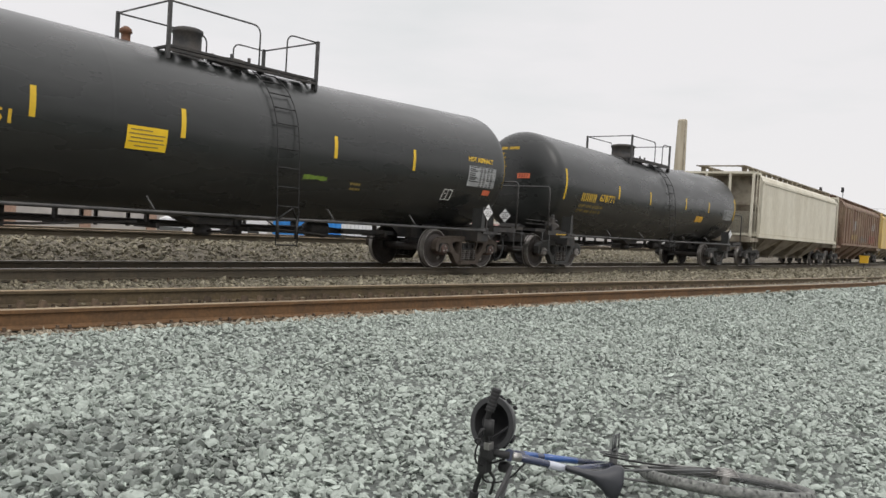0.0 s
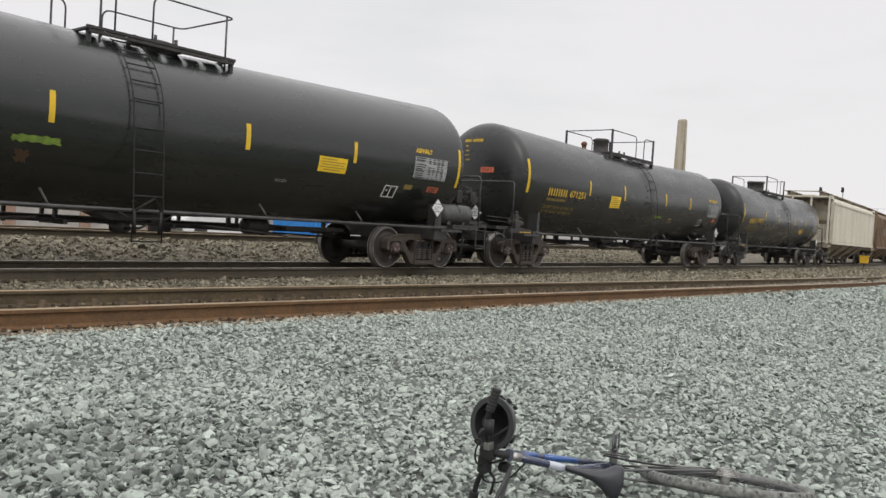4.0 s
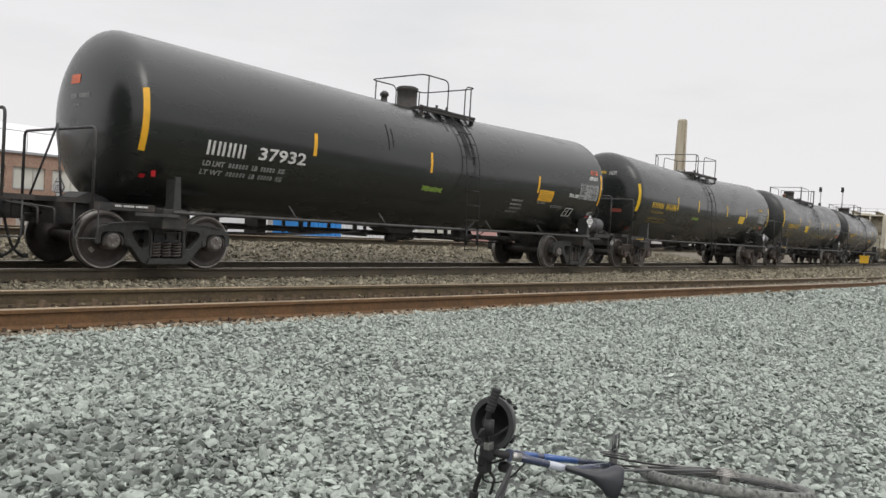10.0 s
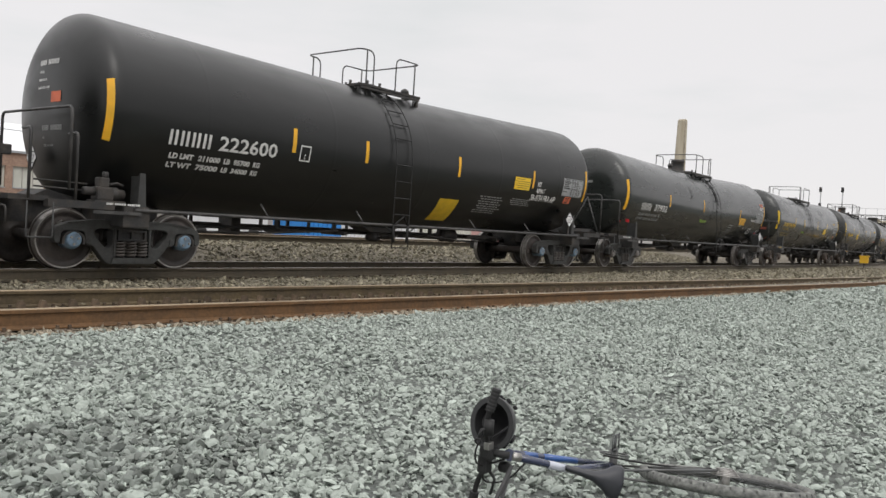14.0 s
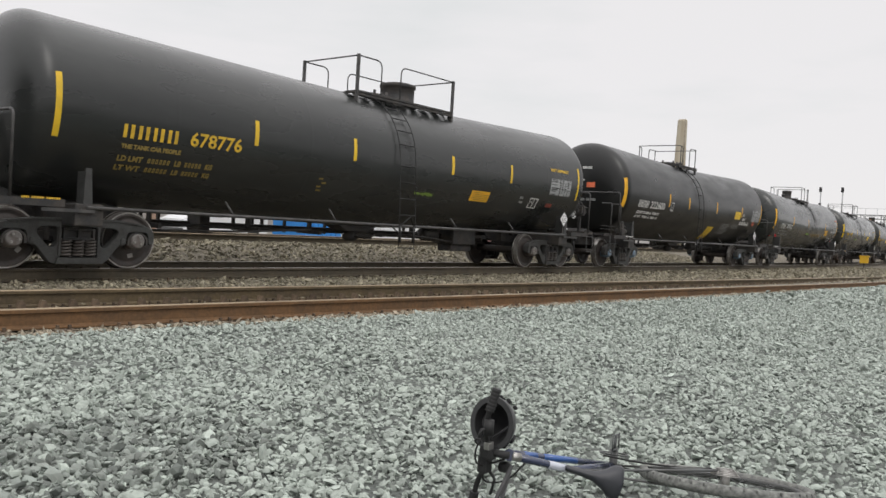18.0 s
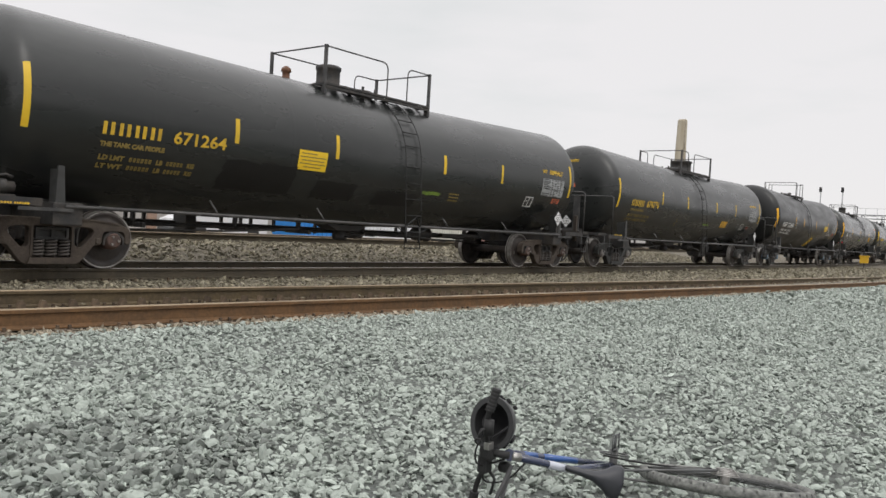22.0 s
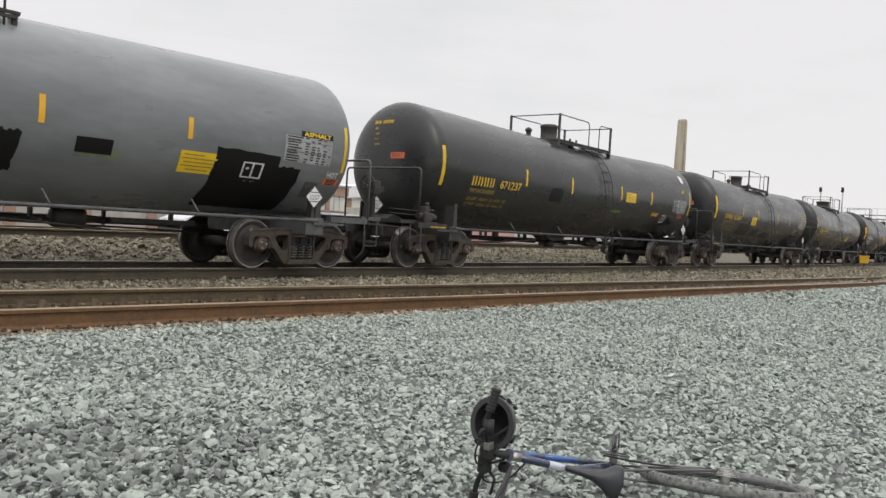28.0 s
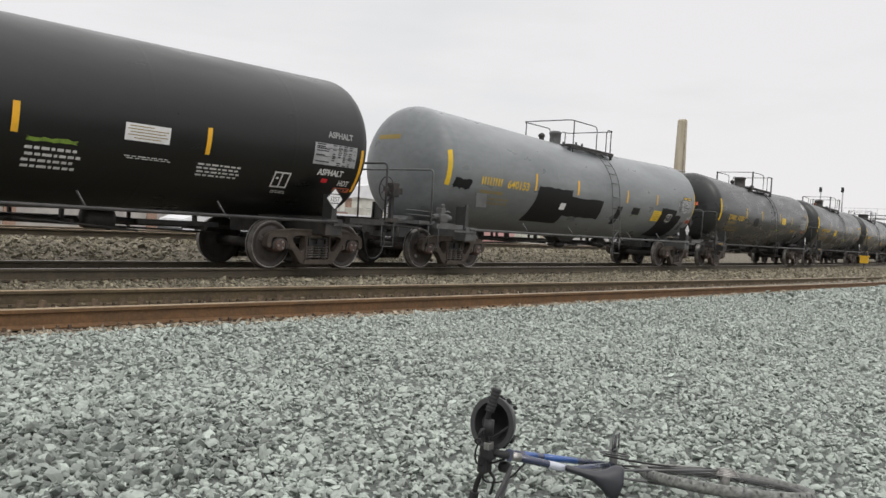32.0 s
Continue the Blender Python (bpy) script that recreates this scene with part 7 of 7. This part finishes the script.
def bike_helmet():
    hm = empty("bicycle_helmet", pose(2.505, 1.75, 0.37))
    tagged(hm, "black bicycle helmet hung on the handlebar, open side out", "helmet")
    axis = Vector((-0.95, -0.20, 0.10)).normalized()
    u = Vector((0, 0, 1)) - axis * axis.z
    u.normalize()
    v = axis.cross(u)
    bm = bmesh.new()

    def dome(r, dep, slot, flip):
        rings = []
        for i in range(8):
            a = math.pi / 2 * i / 8
            rings.append([bm.verts.new(axis * (0.045 - dep * math.sin(a)) + r * math.cos(a) * (u * 1.06 * math.cos(k * math.tau / 28) + v * 0.92 * math.sin(k * math.tau / 28))) for k in range(28)])
        for r0, r1 in zip(rings, rings[1:]):
            for k in range(28):
                f = bm.faces.new((r0[k], r0[(k + 1) % 28], r1[(k + 1) % 28], r1[k]))
                f.smooth, f.material_index = True, slot
        bm.faces.new(rings[-1]).material_index = slot
        return rings[0]
    a = dome(0.098, 0.125, 0, False)
    c = dome(0.078, 0.10, 1, True)
    for k in range(28):
        bm.faces.new((a[k], a[(k + 1) % 28], c[(k + 1) % 28], c[k])).material_index = 0
    part("shell", bm, [M["helmet"], M["foam"]], hm)
    for s_ in (-1, 1):
        bm = bmesh.new()
        for i in range(5):
            k = (i - 2) * 0.42 + (0 if s_ > 0 else math.pi)
            p = axis * -0.015 + 0.094 * (u * 1.06 * math.cos(k) + v * 0.92 * math.sin(k))
            q = axis * -0.065 + 0.078 * (u * 1.06 * math.cos(k + 0.06) + v * 0.92 * math.sin(k + 0.06))
            tube(bm, [p, q], 0.008, 6)
        part("vent", bm, M["foam"], hm)
    bm = bmesh.new()
    tube(bm, rounded([axis * 0.04 + u * 0.085, axis * 0.07 + v * 0.03, axis * 0.09 - u * 0.02, axis * 0.06 - u * 0.09], 0.04, 4), 0.005, 5)
    tube(bm, rounded([axis * 0.04 - v * 0.07, axis * 0.08 - v * 0.02 - u * 0.05, axis * 0.07 - u * 0.1], 0.04, 4), 0.005, 5)
    part("chin_strap", bm, M["foam"], hm)


bike_helmet()


# ---- loose stones
def stone_field(name, label, count, place, size, material, seed, detail=True):
    """One object of many angular stones; place(rng, n) gives x, y and ground height."""
    rng = np.random.default_rng(seed)
    if detail:
        g = (1 + 5 ** 0.5) / 2
        base = np.array([(-1, g, 0), (1, g, 0), (-1, -g, 0), (1, -g, 0), (0, -1, g), (0, 1, g), (0, -1, -g), (0, 1, -g), (g, 0, -1), (g, 0, 1), (-g, 0, -1), (-g, 0, 1)]) / 1.9
        tri = np.array([(0, 11, 5), (0, 5, 1), (0, 1, 7), (0, 7, 10), (0, 10, 11), (1, 5, 9), (5, 11, 4), (11, 10, 2), (10, 7, 6), (7, 1, 8),
                        (3, 9, 4), (3, 4, 2), (3, 2, 6), (3, 6, 8), (3, 8, 9), (4, 9, 5), (2, 4, 11), (6, 2, 10), (8, 6, 7), (9, 8, 1)])
    else:
        base = np.array([(1, 0, 0), (0, 1, 0), (-1, 0, 0), (0, -1, 0), (0.1, 0.1, 0.9), (0, 0, -0.9), (0.75, 0.7, 0.45), (-0.7, -0.72, 0.4)], float)
        tri = np.array([(0, 6, 4), (6, 1, 4), (1, 2, 4), (2, 7, 4), (7, 3, 4), (3, 0, 4), (1, 6, 0), (3, 7, 2), (1, 0, 5), (2, 1, 5), (3, 2, 5), (0, 3, 5)])
    x, y, z = place(rng, count)
    n = len(x)
    variants = base[None] * rng.uniform(0.55, 1.32, (60, len(base), 1))
    v = variants[rng.integers(0, 60, n)]
    s = size * np.exp(rng.normal(0, 0.28, n))
    v = v * s[:, None, None] * rng.uniform([0.8, 0.62, 0.32], [1.3, 1.05, 0.62], (n, 3))[:, None, :]
    a, b, c = rng.normal(0, 0.6, n), rng.normal(0, 0.6, n), rng.uniform(0, math.tau, n)
    ca, sa, cb, sb, cc, sc = np.cos(a), np.sin(a), np.cos(b), np.sin(b), np.cos(c), np.sin(c)
    vx, vy, vz = v[..., 0], v[..., 1], v[..., 2]
    vy, vz = vy * ca[:, None] - vz * sa[:, None], vy * sa[:, None] + vz * ca[:, None]
    vx, vz = vx * cb[:, None] + vz * sb[:, None], -vx * sb[:, None] + vz * cb[:, None]
    vx, vy = vx * cc[:, None] - vy * sc[:, None], vx * sc[:, None] + vy * cc[:, None]
    co = np.stack([vx + x[:, None], vy + y[:, None], vz + (z + s * rng.uniform(-0.1, 0.75, n))[:, None]], -1).reshape(-1, 3)
    f = (tri[None] + (np.arange(n) * len(base))[:, None, None]).reshape(-1)
    me = bpy.data.meshes.new(name)
    me.vertices.add(len(co)), me.loops.add(len(f)), me.polygons.add(len(f) // 3)
    me.vertices.foreach_set("co", co.astype(np.float32).ravel())
    me.loops.foreach_set("vertex_index", f.astype(np.int32))
    me.polygons.foreach_set("loop_start", np.arange(0, len(f), 3, dtype=np.int32))
    me.polygons.foreach_set("use_smooth", np.zeros(len(f) // 3, dtype=bool))
    me.update(calc_edges=True)
    me.materials.append(M[material])
    tagged(part(name, me, None), label, "gravel", kind="stuff")


side_y_v, main_y_v, back_y_v, ground_v = (np.vectorize(f_) for f_ in (side_y, main_y, back_y, ground_z))


def gravel_place(x0, x1):
    def place(rng, n):
        x = rng.uniform(x0, x1, n)
        top = side_y_v(x) - 0.98
        low = np.maximum(3.0 - 0.853 * x, 0.1 * x - 1.3) if x0 < 8 else np.full(n, 0.13 * x0 - 1.2)
        y = low + (top - low) * rng.uniform(0, 1, n)
        ok = y < side_y_v(x) - 0.98 + rng.normal(0, 0.05, n)
        x, y = x[ok], y[ok]
        return x, y, ground_v(x, y)
    return place


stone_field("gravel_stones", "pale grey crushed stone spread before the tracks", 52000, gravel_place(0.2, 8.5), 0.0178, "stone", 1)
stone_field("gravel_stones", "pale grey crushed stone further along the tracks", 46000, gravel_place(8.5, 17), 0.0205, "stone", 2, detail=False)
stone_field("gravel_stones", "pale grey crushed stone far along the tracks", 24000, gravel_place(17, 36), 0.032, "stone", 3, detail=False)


def between(lo, hi, x0, x1):
    def place(rng, n):
        x = rng.uniform(x0, x1, n)
        a, b = lo(x), hi(x)
        y = a + (b - a) * rng.uniform(0, 1, n)
        keep = (np.abs(y - side_y_v(x)) > 0.70) | (rng.uniform(0, 1, n) < 0.35)
        x, y = x[keep], y[keep]
        return x, y, ground_v(x, y) - np.where(np.abs(y - side_y_v(x)) < 0.70, 0.018, 0.0)
    return place


stone_field("ballast_stones", "brown dirty ballast in the siding and between the tracks", 22000, between(lambda x: side_y_v(x) - 0.66, lambda x: main_y_v(x) - 0.84, 1.5, 22), 0.025, "ballast", 4, detail=False)
stone_field("ballast_stones", "brown dirty ballast between the rails of the main track", 5000, between(lambda x: main_y_v(x) - 0.66, lambda x: main_y_v(x) + 0.66, 2, 24), 0.034, "ballast", 5, detail=False)
stone_field("ballast_stones", "brown ballast on the bank behind the train", 19000, between(lambda x: main_y_v(x) + 0.85, lambda x: back_y_v(x) - 0.86, 3, 40), 0.040, "ballast", 6, detail=False)
stone_field("ballast_stones", "brown dirty ballast further along between the tracks", 13000, between(lambda x: side_y_v(x) - 0.66, lambda x: main_y_v(x) + 0.66, 22, 60), 0.045, "ballast", 10, detail=False)
stone_field("rust_red_stones", "red and tan stones along the rusted rail", 5200, between(lambda x: side_y_v(x) - 1.04, lambda x: side_y_v(x) - 0.83, 1.5, 24), 0.021, "tanstone", 7, detail=False)
stone_field("rust_red_stones", "red rust flakes beside the siding rails", 260, between(lambda x: side_y_v(x) - 1.06, lambda x: side_y_v(x) + 0.5, 1.5, 16), 0.018, "redspill", 8, detail=False)
# darker grey stones, strewn over an oval patch
M["dampstone"] = mat("dark_damp_stone", (0.20, 0.224, 0.202), 0.8, second=(0.13, 0.14, 0.125), scale=9, amount=0.7, island=0.5)


def damp_place(rng, n):
    a, r_ = rng.uniform(0, math.tau, n), rng.uniform(0, 1, n) ** 0.7
    x, y = DARK_PATCH[0] + r_ * 0.95 * np.cos(a), DARK_PATCH[1] + r_ * 0.6 * np.sin(a)
    return x, y, ground_v(x, y) + 0.012


DARK_PATCH = (1.69, 3.39)
stone_field("gravel_stones", "dark damp stones in a hollow of the gravel", 1900, damp_place, 0.019, "dampstone", 9)


# ---- motion
def motions():
    steps = [i * 1.0 for i in range(33)]
    for car, s0 in CARS:
        rows = []
        for t in steps:
            s = s0 + run(t)
            rows.append((t, pose(s, main_y(s), MAIN_Z, 0, 0, math.degrees(math.atan(BEND * s)))))
        walk(car, rows)
    for w, at, first in WHEELSETS:
        rows = []
        for i in range(0, 961, 4):
            t = i / FPS
            rows.append((t, pose(*at, 0, first + math.degrees(run(t) / WHEEL_R), 0)))
        walk(w, rows)


motions()
